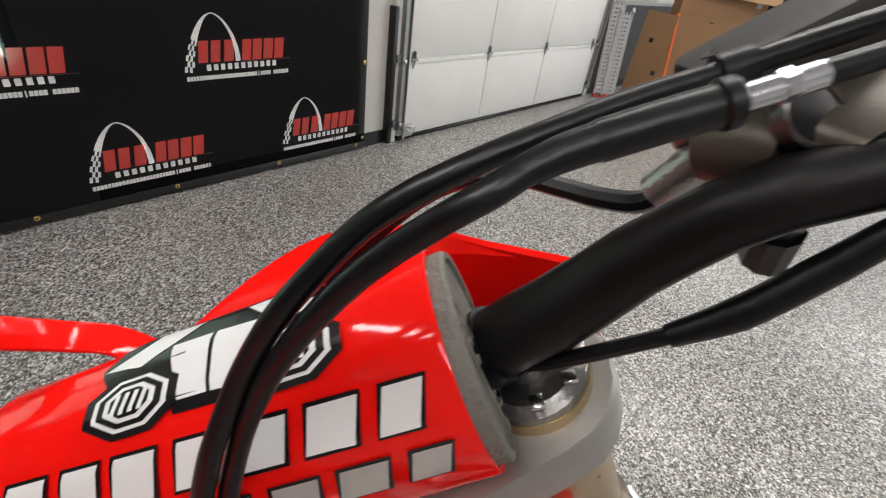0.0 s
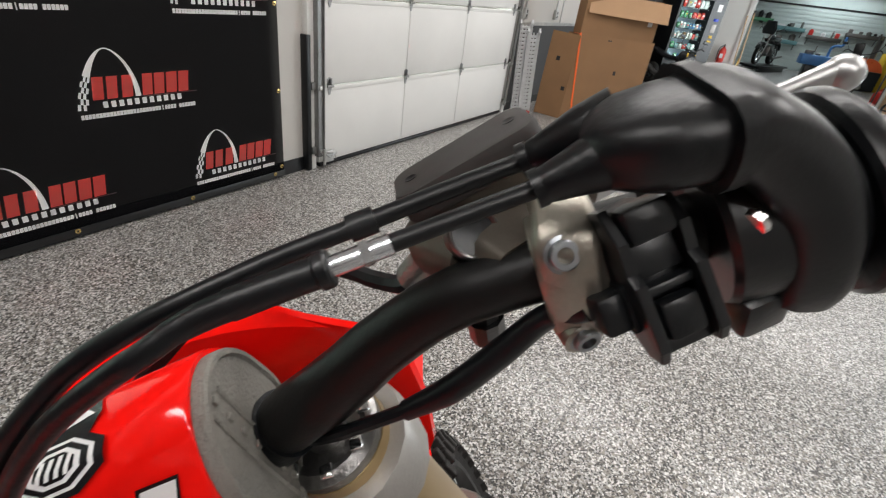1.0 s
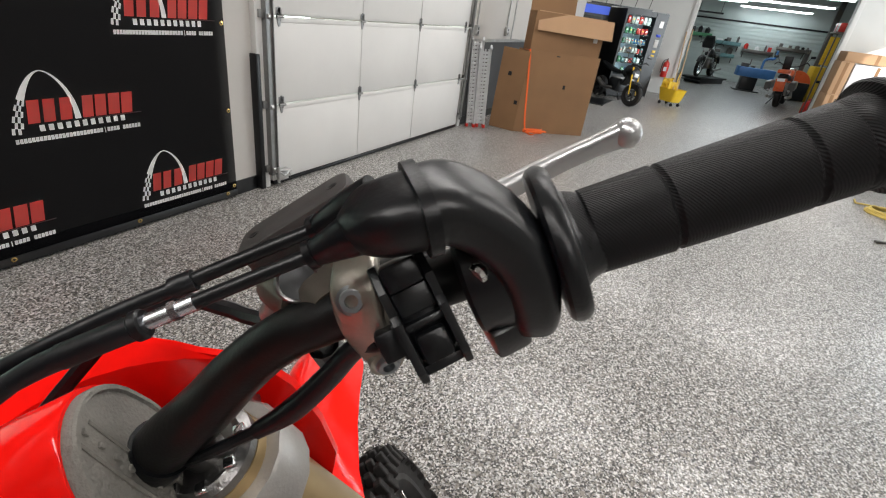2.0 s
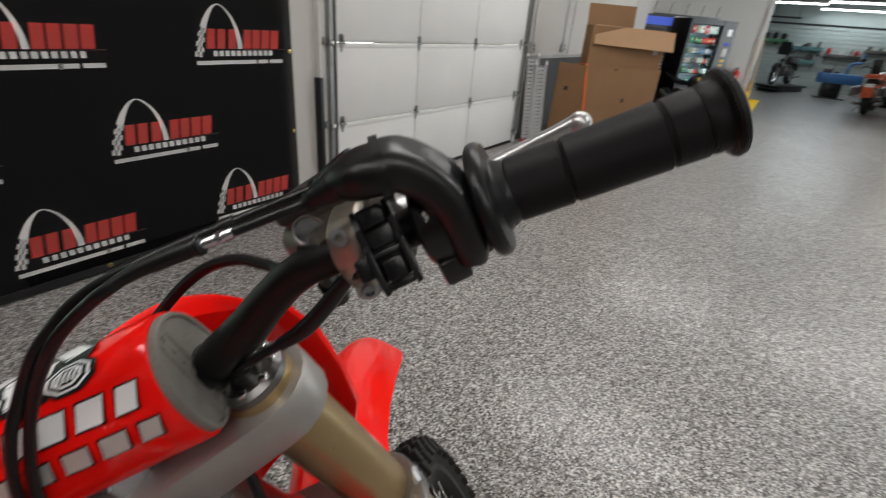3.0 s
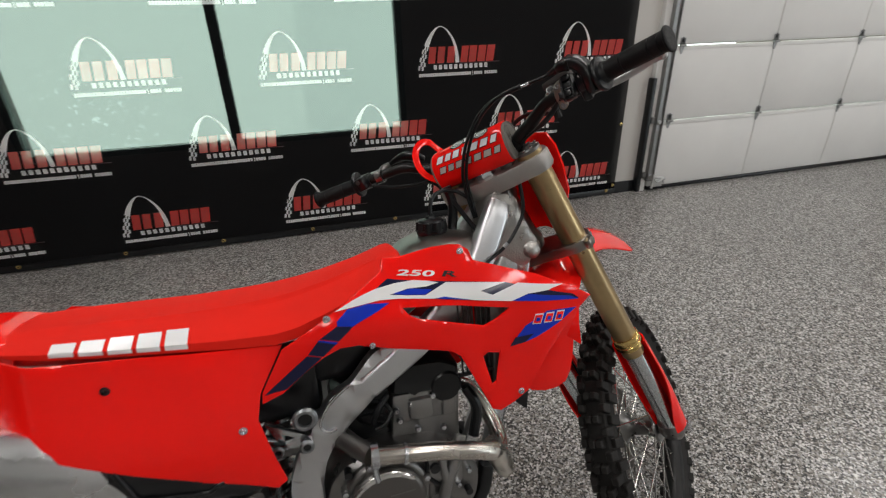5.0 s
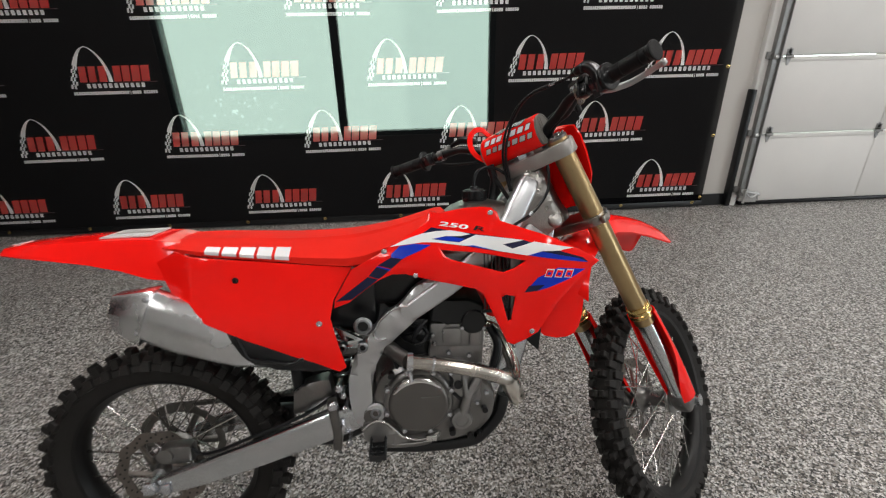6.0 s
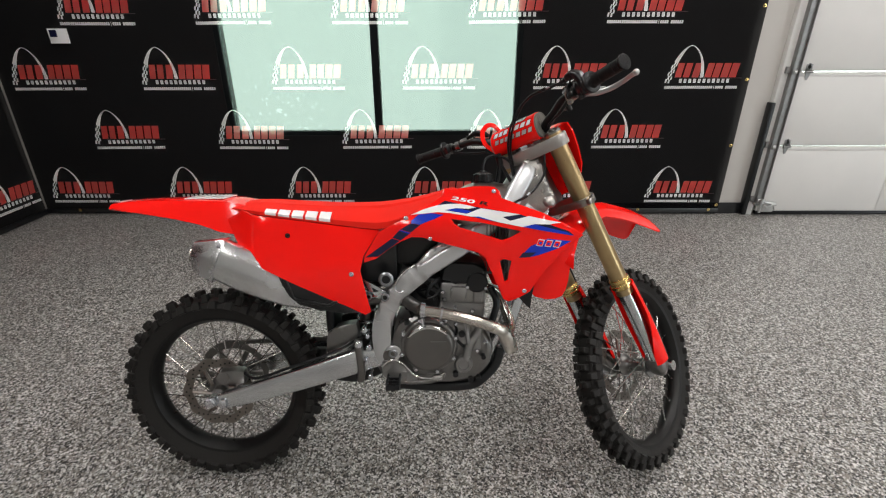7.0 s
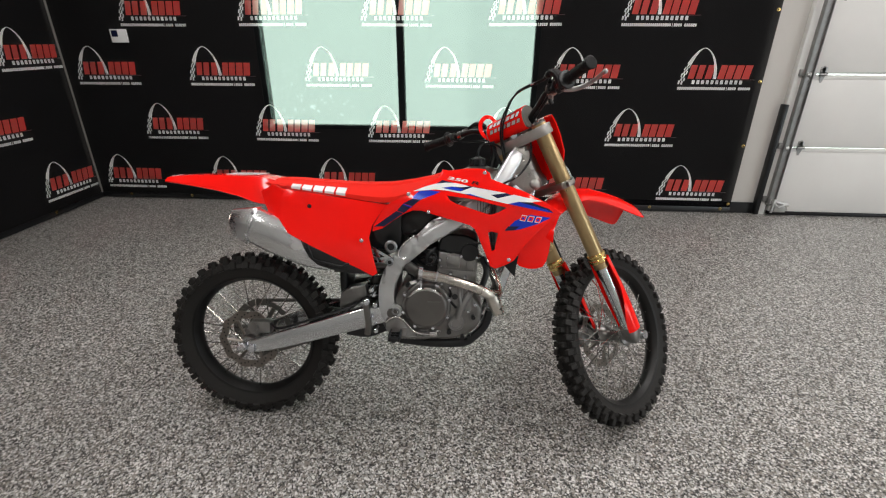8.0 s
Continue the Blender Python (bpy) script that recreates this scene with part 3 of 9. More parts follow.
hinge.matrix_basis = Matrix.Translation((COLS_X[1], DY - 0.004, ROWS_Z[1]))
for z in ROWS_Z[1:-1]:
    for x in (COLS_X[0] + 0.098, COLS_X[1], COLS_X[2], COLS_X[3] - 0.098):
        if (x, z) != (COLS_X[1], ROWS_Z[1]):
            again(hinge, "hinge", gd, Matrix.Translation((x, DY - 0.004, z)))
# tracks and jambs
for side, x in ((1, DOOR[0] - 0.075), (-1, DOOR[1] + 0.075)):
    bm = bmesh.new()
    box(bm, (x, -0.055, 1.55), (0.05, 0.004, 2.9))
    box(bm, (x - 0.024 * side, -0.037, 1.55), (0.004, 0.04, 2.9))
    box(bm, (x + 0.024 * side, -0.064, 1.55), (0.004, 0.018, 2.9))
    for z in (0.15, 0.62, 1.2, 1.8, 2.4):
        box(bm, (x - 0.035 * side, -0.006, z), (0.05, 0.06, 0.05), bevel=0.002)
    part("track", bm, M["track"], gd)
    bm = bmesh.new()
    box(bm, (x - 0.045 * side, 0.008, 1.5), (0.07, 0.05, 3.0), bevel=0.004)
    part("jamb", bm, M["wall_white"], gd)
    for z in [0.14] + ROWS_Z[1:-1]:
        bm = bmesh.new()
        rod(bm, (x - 0.02, -0.044, z), (x + 0.07 * side, -0.03, z), 0.006, 8)
        rod(bm, (x - 0.012, -0.044, z), (x + 0.012, -0.044, z), 0.022, 14)
        part("roller", bm, M["galv"], gd)
# bottom bracket and latch
bm = bmesh.new()
box(bm, (3.585, -0.035, 0.08), (0.1, 0.02, 0.09), bevel=0.003)
box(bm, (3.52, -0.07, 0.13), (0.1, 0.02, 0.02), bevel=0.003)
rod(bm, (3.47, -0.09, 0.15), (3.63, -0.07, 0.11), 0.012)
rod(bm, (3.48, -0.1, 0.05), (3.48, -0.1, 0.17), 0.01)
tube(bm, [(3.49, -0.09, 0.14), (3.53, -0.11, 0.10), (3.58, -0.1, 0.12), (3.62, -0.08, 0.07)], 0.006, 6)
part("bottom_bracket", bm, M["galv"], gd, "galvanised bottom bracket with a lift cable")
bm = bmesh.new()
box(bm, (3.40, -0.002, 0.48), (0.04, 0.06, 0.95), bevel=0.006)
tagged(part("corner_guard", bm, M["rubber"]), "black rubber corner guard standing on the floor at the wall", "corner guard")

# ceiling lights
for sx, sy in STRIPS:
    lt = thing("ceiling_light", "long white strip light on the ceiling", "ceiling light", pose(sx, sy, CEILING), group="strip lights of the garage")
    bm = bmesh.new()
    box(bm, (0, 0, -0.03), (0.3, 2.44, 0.06), bevel=0.01)
    part("housing", bm, M["door_white"], lt)
    bm = bmesh.new()
    box(bm, (0, 0, -0.075), (0.2, 2.36, 0.03), bevel=0.01)
    part("diffuser", bm, M["lamp"], lt)
for sx, sy in SHOP_STRIPS:
    lt = thing("ceiling_light", "bright fluorescent strip light hung in the workshop", "ceiling light", pose(sx, sy, 2.85), group="strip lights of the workshop")
    bm = bmesh.new()
    box(bm, (0, 0, -0.04), (0.34, 2.5, 0.05), bevel=0.01)
    for y in (-0.9, 0.9):
        rod(bm, (0, y, -0.02), (0, y, CEILING - 2.85), 0.006, 6)
    part("housing", bm, M["door_white"], lt)
    bm = bmesh.new()
    for x in (-0.09, 0.09):
        rod(bm, (x, -1.2, -0.085), (x, 1.2, -0.085), 0.02, 8)
    part("lamp_tube", bm, M["shop_lamp"], lt)


# ---- the motorcycle ----
BIKE = pose(0, -2.72, 0, -12.0, 0, 1.5)
bike = thing("motocross_bike", "bright red motocross motorcycle leaning on the garage floor, bars turned", "motorcycle", BIKE)
STEER = pose(1.037, 0, 1.144, 0, -27, 0) @ pose(0, 0, 0, 0, 0, 45)


def step(a, b, v):
    t = min(1, max(0, (v - a) / (b - a)))
    return t * t * (3 - 2 * t)


def both(name, bm, mt, parent, label=""):
    """The same part on both sides of the machine."""
    other = mirrored(bm)
    a = part(name, bm, mt, parent, label)
    part(name, other, mt, parent, label)
    return a


# -- wheels --
def wheel(name, m, r, w, rim_r, rows, count, disc_side, disc_r, label):
    """A spoked wheel with its knobbly tyre; the axle lies along y."""
    lie = Euler((radians(90), 0, 0)).to_matrix().to_4x4()
    bm = bmesh.new()
    h = w * 0.31
    turned(bm, [(rim_r, -h), (rim_r + 0.012, -h - 0.003), (rim_r + 0.013, -h + 0.004), (rim_r - 0.006, -h * 0.6), (rim_r - 0.012, -h * 0.25), (rim_r - 0.012, h * 0.25), (rim_r - 0.006, h * 0.6), (rim_r + 0.013, h - 0.004), (rim_r + 0.012, h + 0.003), (rim_r, h), (rim_r - 0.012, h * 0.55), (rim_r - 0.017, h * 0.2), (rim_r - 0.017, -h * 0.2), (rim_r - 0.012, -h * 0.55)], m @ lie, 64, ring=True)
    wh = part(name, bm, M["black_soft"], bike, "black spoked rim")
    bm = bmesh.new()
    base = r - 0.016
    turned(bm, [(rim_r + 0.004, -h), (rim_r + 0.03, -w * 0.42), ((rim_r + base) / 2 + 0.008, -w * 0.47), (base - 0.016, -w * 0.42), (base - 0.003, -w * 0.26), (base, 0), (base - 0.003, w * 0.26), (base - 0.016, w * 0.42), ((rim_r + base) / 2 + 0.008, w * 0.47), (rim_r + 0.03, w * 0.42), (rim_r + 0.004, h)], m @ lie, 72, ring=True)
    ty = part("tyre", bm, M["tyre"], bike, "knobbly black rubber tyre")
    for y, tilt, ln, wd, rr, half in rows:
        kb = bmesh.new()
        got = bmesh.ops.create_cube(kb, size=1)["verts"]
        for v in got:
            k2 = 0.82 if v.co.x > 0 else 1.05
            v.co.y *= k2
            v.co.z *= k2
        bmesh.ops.transform(kb, matrix=Matrix.Translation((rr * r, y * w, 0)) @ Euler((0, 0, radians(tilt))).to_matrix().to_4x4() @ Matrix.Diagonal((0.028, wd, ln, 1)), verts=got)
        bmesh.ops.bevel(kb, geom=kb.edges[:], offset=0.0018, segments=1, affect="EDGES")
        first = part("knob", kb, M["tyre"], ty)
        for k in range(count):
            turn = m @ Euler((0, -2 * math.pi * (k + (0.5 if half else 0)) / count, 0)).to_matrix().to_4x4()
            if k == 0:
                first.matrix_basis = turn
            else:
                again(first, "knob", ty, turn)
    bm = bmesh.new()
    turned(bm, [(0.012, -0.085), (0.02, -0.085), (0.022, -0.06), (0.042, -0.052), (0.044, -0.045), (0.034, -0.038), (0.024, -0.02), (0.024, 0.02), (0.034, 0.038), (0.044, 0.045), (0.042, 0.052), (0.022, 0.06), (0.02, 0.085), (0.012, 0.085)], m @ lie, 24)
    part("hub", bm, M["cast"], wh, "grey alloy hub")
    # spokes: two crossing sets to each flange
    for side in (-1, 1):
        for lean in (-1, 1):
            bm = bmesh.new()
            a0 = lean * radians(62)
            p0 = V(0.038 * math.cos(a0), 0.048 * side, 0.038 * math.sin(a0))
            p1 = V((rim_r - 0.012), 0.006 * side, 0)
            rod(bm, p0, p1, 0.0021, 6)
            rod(bm, p1 + (p0 - p1).normalized() * 0.018, p1, 0.0032, 6)
            first = part("spoke", bm, M["spoke"], wh)
            for k in range(9):
                ang = 2 * math.pi * (k + (0.25 if lean > 0 else 0.75) + (0.5 if side > 0 else 0) * 0.5) / 9
                mm = m @ Euler((0, ang, 0)).to_matrix().to_4x4()
                if k == 0:
                    first.matrix_basis = mm
                else:
                    again(first, "spoke", wh, mm)
    # brake disc between its arms; raised black studs give the dark of drilled holes
    bm = bmesh.new()
    y = 0.066 * disc_side
    n = 60
    rings = []
    for rr, yy in ((disc_r, y - 0.0016), (disc_r, y + 0.0016), (disc_r - 0.03, y + 0.0016), (disc_r - 0.03, y - 0.0016)):
        rings.append([m @ V((rr + (0.004 if rr == disc_r else 0.002) * math.cos(10 * 2 * math.pi * i / n)) * math.cos(2 * math.pi * i / n), yy, (rr + (0.004 if rr == disc_r else 0.002) * math.cos(10 * 2 * math.pi * i / n)) * math.sin(2 * math.pi * i / n)) for i in range(n)])
    rings.append(rings[0])
    rows_ = loft(bm, rings, caps=False)
    bmesh.ops.remove_doubles(bm, verts=rows_[0] + rows_[-1], dist=1e-6)
    part("brake_disc", bm, M["disc"], wh, "wave-edged steel brake disc")
    for k in range(6):
        a = 2 * math.pi * k / 6
        bm = bmesh.new()
        rod(bm, m @ V(0.03 * math.cos(a + 0.4), y * 0.9, 0.03 * math.sin(a + 0.4)), m @ V((disc_r - 0.028) * math.cos(a), y, (disc_r - 0.028) * math.sin(a)), 0.006, 6)
        part("disc_arm", bm, M["disc"], wh)
    bm = bmesh.new()
    for k in range(48):
        a = 2 * math.pi * k / 48
        rr = disc_r - (0.008, 0.015, 0.022)[k % 3]
        rod(bm, m @ V(rr * math.cos(a), y - 0.0019, rr * math.sin(a)), m @ V(rr * math.cos(a), y + 0.0019, rr * math.sin(a)), 0.0032, 8)
    part("hole_dark_studs", bm, M["black"], wh)["kind"] = "stuff"
    return wh


FRONT_W = STEER @ Matrix.Translation((0.057, 0, -0.90))
REAR_W = Matrix.Translation((0.012, 0, 0.338))
FRONT_ROWS = [(-0.44, 18, 0.024, 0.016, 0.905, False), (0.44, -18, 0.024, 0.016, 0.905, False), (-0.30, 8, 0.022, 0.019, 0.955, True), (0.30, -8, 0.022, 0.019, 0.955, True), (-0.1, 0, 0.020, 0.017, 0.972, False), (0.1, 0, 0.020, 0.017, 0.972, False)]
REAR_ROWS = [(-0.44, 18, 0.026, 0.019, 0.895, False), (0.44, -18, 0.026, 0.019, 0.895, False), (-0.29, 8, 0.022, 0.024, 0.95, True), (0.29, -8, 0.022, 0.024, 0.95, True), (0, 0, 0.018, 0.036, 0.968, False)]
fw = wheel("front_wheel", FRONT_W, 0.350, 0.09, 0.272, FRONT_ROWS, 40, 1, 0.13, "front wheel")
rw = wheel("rear_wheel", REAR_W, 0.338, 0.115, 0.246, REAR_ROWS, 36, -1, 0.12, "rear wheel")


# -- forks and triple clamps, in the steering head's own axes --
def S(name, bm, mt, parent=None, label=""):
    return part(name, bm, mt, parent or bike, label, m=STEER)


FX, FY = 0.022, 0.099
for s in (-1, 1):
    fk = None
    bm = bmesh.new()
    turned(bm, [(0.001, -0.58), (0.0275, -0.58), (0.0275, -0.527), (0.0285, -0.522), (0.0285, -0.06), (0.028, -0.02), (0.0275, 0.0), (0.001, 0.0)], Matrix.Translation((FX, s * FY, 0)), 32)
    fk = S("fork_leg", bm, M["gold"], None, "gold anodised upper fork tube")
    bm = bmesh.new()
    turned(bm, [(0.031, -0.557), (0.0335, -0.554), (0.0335, -0.544), (0.0315, -0.542), (0.0315, -0.535), (0.0335, -0.532), (0.0335, -0.524), (0.031, -0.520), (0.029, -0.520), (0.029, -0.557)], Matrix.Translation((FX, s * FY, 0)), 32, ring=True)
    S("seal_ring", bm, M["brass"], fk, "gold seal rings")
    bm = bmesh.new()
    turned(bm, [(0.001, -0.90), (0.0245, -0.87), (0.0245, -0.55), (0.001, -0.55)], Matrix.Translation((FX, s * FY, 0)), 28)
    S("slider", bm, M["alu"], fk, "grey polished lower fork slider")
    bm = bmesh.new()
    turned(bm, [(0.001, 0.0), (0.027, 0.0), (0.027, 0.006), (0.022, 0.009), (0.018, 0.006), (0.011, 0.006), (0.011, 0.014), (0.001, 0.014)], Matrix.Translation((FX, s * FY, 0)), 28)
    S("fork_cap", bm, M["cast"], fk, "dark alloy fork cap with an adjuster")
    for k in range(8):
        a = 2 * math.pi * k / 8
        bm = bmesh.new()
        box(bm, (FX + 0.022 * math.cos(a), s * FY + 0.022 * math.sin(a), 0.010), (0.006, 0.006, 0.004), bevel=0.0008)
        S("cap_lug", bm, M["chrome"], fk)
    bm = bmesh.new()
    sweep(bm, [(FX, s * (FY - 0.002), -0.835), (FX + 0.006, s * (FY - 0.004), -0.868), (FX + 0.014, s * (FY - 0.008), -0.892), (FX + 0.020, s * (FY - 0.010), -0.914)], rounded(0.06, 0.056, 0.02), 3, [0.92, 1.1, 1.0, 0.7], up=(1, 0, 0))
    S("axle_foot", bm, M["cast"], fk, "cast axle holder")
    bm = bmesh.new()
    rod(bm, (FX + 0.035, s * (FY - 0.04), -0.90), (FX + 0.035, s * (FY + 0.034), -0.90), 0.017, 16)
    S("axle_end", bm, M["zinc"], fk)
    # red guard: a half shell in front of the slider, with a slot near its foot
    bm = bmesh.new()
    rings = []
    for i in range(13):
        z = -0.548 - i * 0.0255
        k = 1.0 + 0.12 * math.sin(i / 12 * math.pi)
        a0, a1 = (-70, 95) if s < 0 else (-95, 70)
        if s < 0:
            a0 = -95 - 60 * step(4, 12, i)
        else:
            a1 = 95 + 60 * step(4, 12, i)
        outer = [(FX + 0.006 * i / 12 + 0.040 * k * math.cos(radians(a0 + (a1 - a0) * j / 10)), s * FY + 0.040 * k * math.sin(radians(a0 + (a1 - a0) * j / 10)), z) for j in range(11)]
        inner = [(FX + 0.006 * i / 12 + 0.036 * k * math.cos(radians(a0 + (a1 - a0) * j / 10)), s * FY + 0.036 * k * math.sin(radians(a0 + (a1 - a0) * j / 10)), z) for j in range(10, -1, -1)]
        rings.append(outer + inner)
    loft(bm, rings)
    S("fork_guard", bm, M["red"], fk, "red plastic fork guard")
    bm = bmesh.new()
    ang = radians(-38 if s < 0 else 38)
    sweep(bm, [(FX + 0.047 * math.cos(ang) - 0.001, s * FY + 0.047 * math.sin(ang), z) for z in (-0.815, -0.83, -0.845)], rounded(0.010, 0.003, 0.0014), 1)
    S("guard_slot", bm, M["black"], fk)


def clamp_plate(z0, z1, reach, name, label, parent=None, mt="clamp", front=0.0, inset=0.0):
    """A triple clamp: two split rings joined by a ribbed bridge."""
    bm = bmesh.new()
    out = []
    for a in range(-70, 251, 20):
        out.append((FX + 0.038 * math.cos(radians(a)), FY + 0.038 * math.sin(radians(a))))
    left = [(x, y) for x, y in out]
    right = [(x, -y) for x, y in reversed(out)]
    ring = [(FX + 0.034, FY - 0.02)] + left + [(-reach, 0.045), (-reach - 0.008, 0), (-reach, -0.045)] + right + [(FX + 0.034, -FY + 0.02), (FX + 0.022, 0)]
    hull = sorted(set((round(x, 4), round(y, 4)) for x, y in ring))
    # convex outline on the rear, straight in front
    def half(pts):
        st = []
        for p in pts:
            while len(st) > 1 and (st[-1][0] - st[-2][0]) * (p[1] - st[-2][1]) - (st[-1][1] - st[-2][1]) * (p[0] - st[-2][0]) <= 0:
                st.pop()
            st.append(p)
        return st
    lo, up = half(hull), half(hull[::-1])
    poly = lo[:-1] + up[:-1]
    loft(bm, [[(x * k + FX * (1 - k), y * k2, z) for x, y in poly] for k, k2, z in ((0.96, 0.985, z0), (1, 1, z0 + 0.004), (1, 1, z1 - 0.004), (0.96, 0.985, z1))])
    cl = S(name, bm, M[mt], parent, label)
    for s in (-1, 1):
        bm = bmesh.new()
        zs = (z0 + z1) / 2
        gap = abs(z1 - z0) / 0.037
        for dz in (-0.011, 0.011):
            dz *= gap
            rod(bm, (FX - 0.012, s * (FY - inset + 0.039), zs + dz), (FX + 0.03 - front, s * (FY - inset + 0.036), zs + dz), 0.0055, 8)
            rod(bm, (FX + 0.028 - front, s * (FY - inset + 0.036), zs + dz), (FX + 0.036 - front, s * (FY - inset + 0.0355), zs + dz), 0.0075 * gap, 8)
        part("pinch_bolt", bm, M["bolt"], cl, "", m=STEER)
        bm = bmesh.new()
        box(bm, (FX + 0.012 - front, s * (FY - inset + 0.036), zs), (0.034, 0.014, abs(z1 - z0) * 0.85), bevel=0.004)
        part("pinch_lug", bm, M[mt], cl, "", m=STEER)
    return cl


top_clamp = clamp_plate(-0.045, -0.008, 0.03, "top_clamp", "grey anodised top triple clamp", inset=0.020)
low_clamp = clamp_plate(-0.246, -0.222, 0.012, "lower_clamp", "grey alloy lower triple clamp", mt="tank", front=0.030)
bm = bmesh.new()
turned(bm, [(0.001, -0.008), (0.022, -0.008), (0.022, 0.004), (0.018, 0.008), (0.001, 0.008)], None, 6)
S("stem_nut", bm, M["zinc"], top_clamp)
# bar holders
for s in (-1, 1):
    bm = bmesh.new()
    box(bm, (0.0195, s * 0.05, 0.002), (0.044, 0.03, 0.034), bevel=0.005)
    turned(bm, [(0.0132, -0.016), (0.020, -0.016), (0.020, 0.016), (0.0132, 0.016)], Matrix.Translation((0.0195, s * 0.05, 0.019)) @ Euler((radians(90), 0, 0)).to_matrix().to_4x4(), 20, ring=True)
    S("bar_holder", bm, M["clamp"], top_clamp)

# -- handlebar --
GRIP_IN, GRIP_OUT = 0.299, 0.412


BAR_LINE = [(0.0, 0.0205, 0.014), (0.06, 0.0205, 0.016), (0.074, 0.0203, 0.0205), (0.087, 0.0193, 0.0280), (0.102, 0.0168, 0.0370), (0.117, 0.0150, 0.0437), (0.1325, 0.0145, 0.0508), (0.147, 0.0135, 0.0592), (0.160, 0.0110, 0.0665), (0.172, 0.0080, 0.0733), (0.186, 0.0048, 0.0782), (0.205, 0.0008, 0.0803), (0.412, -0.0562, 0.0975)]


def bar_at(y):
    """The bar's axis on the machine's right (y < 0 there), by distance from the middle."""
    for (ya, xa, za), (yb, xb, zb) in zip(BAR_LINE, BAR_LINE[1:]):
        if y <= yb:
            f = (y - ya) / (yb - ya)
            return V(xa + (xb - xa) * f, -y, za + (zb - za) * f)
    return V(xb, -y, zb)


BAR_Y = [0.0, 0.06, 0.074, 0.0805, 0.087, 0.0945, 0.102, 0.1095, 0.117, 0.125, 0.1325, 0.14, 0.147, 0.1535, 0.16, 0.166, 0.172, 0.179, 0.186, 0.195, 0.205, 0.23, 0.27, 0.32, 0.37, GRIP_OUT]


LEFT_RISE = 0.058


def bar_radius(y):
    return 0.0142 - 0.0031 * step(0.10, 0.19, y)


bm = bmesh.new()
ys = [-y for y in BAR_Y[:0:-1]] + BAR_Y
pts = [V(bar_at(abs(y)).x, -y, bar_at(abs(y)).z + LEFT_RISE * max(0.0, -y - 0.06)) for y in ys]
rings = []
for i, p in enumerate(pts):
    d = (pts[min(i + 1, len(pts) - 1)] - pts[max(i - 1, 0)]).normalized()
    side = d.cross(V(0, 0, 1)).normalized()
    top = side.cross(d)
    r = bar_radius(abs(ys[i]))
    rings.append([p + side * r * math.cos(2 * math.pi * k / 24) + top * r * math.sin(2 * math.pi * k / 24) for k in range(24)])
loft(bm, rings)
bar = S("handlebar", bm, M["black_soft"], None, "black tapered aluminium handlebar")

# grips: ribbed rubber with a wide inner flange; fine slanting ribs run round them
gripmat = material("grip_rubber", (0.0055, 0.0055, 0.006), 0.5, vary=0.2, scale=30, spec=0.22)
nt = gripmat.node_tree
tc = nt.nodes.new("ShaderNodeTexCoord")
mp = nt.nodes.new("ShaderNodeMapping")
mp.inputs["Rotation"].default_value = (0.4, 0.5, 0.6)
nt.links.new(tc.outputs["Object"], mp.inputs["Vector"])
wv = nt.nodes.new("ShaderNodeTexWave")
wv.inputs["Scale"].default_value = 350
nt.links.new(mp.outputs[0], wv.inputs["Vector"])
bp = nt.nodes.new("ShaderNodeBump")
bp.inputs["Strength"].default_value, bp.inputs["Distance"].default_value = 0.35, 0.0006
nt.links.new(wv.outputs["Fac"], bp.inputs["Height"])
nt.links.new(bp.outputs[0], nt.nodes["Principled BSDF"].inputs["Normal"])


def grip_axis(s):
    a, b = bar_at(GRIP_IN), bar_at(GRIP_OUT)
    if s > 0:
        a, b = V(a.x, -a.y, a.z + LEFT_RISE * (GRIP_IN - 0.06)), V(b.x, -b.y, b.z + LEFT_RISE * (GRIP_OUT - 0.06))
    return along(a, b)


for s in (-1, 1):
    m = STEER @ grip_axis(s)
    bm = bmesh.new()
    ln = GRIP_OUT - GRIP_IN
    prof = [(0.012, -0.002), (0.0185, 0.0), (0.0185, 0.006), (0.0168, 0.010)]
    for z0, z1 in ((0.011, 0.0405), (0.0405, 0.0875), (0.0875, ln - 0.009)):
        prof += [(0.0160, z0), (0.0168, z0 + 0.0008), (0.0170, z1 - 0.0022), (0.0156, z1 - 0.0012)]
    prof += [(0.0168, ln - 0.008), (0.0169, ln - 0.0035), (0.0172, ln - 0.0020), (0.0184, ln - 0.0012), (0.0204, ln - 0.0006), (0.0211, ln + 0.0008), (0.0207, ln + 0.003), (0.0190, ln + 0.0042), (0.0160, ln + 0.0046), (0.001, ln + 0.0046)]
    turned(bm, prof, m, 36)
    g = part("grip", bm, gripmat, bar, "black ribbed rubber grip")
    bm = bmesh.new()
    fl = []
    for k in range(44):
        a = 2 * math.pi * k / 44
        rr = 0.0312 + 0.0012 * math.cos(2 * a)
        fl.append((rr * math.cos(a), rr * math.sin(a)))
    loft(bm, [[m @ V(x * k, y * k, z) for x, y in fl] for k, z in ((0.5, -0.006), (0.92, -0.0055), (0.98, -0.004), (1.0, -0.0015), (0.985, 0.001), (0.93, 0.003), (0.64, 0.0045), (0.55, 0.008), (0.495, 0.016))])
    part("flange", bm, M["rubber"], g)

# bar pad: a red rounded cushion over a grey moulded core whose flat ends show
PAD = [(-0.0245, 0.010), (-0.0255, 0.038), (-0.0185, 0.0585), (-0.008, 0.0705), (0.006, 0.0785), (0.022, 0.0805), (0.038, 0.0755), (0.051, 0.058), (0.053, 0.022), (0.036, 0.0005), (-0.012, 0.0005)]


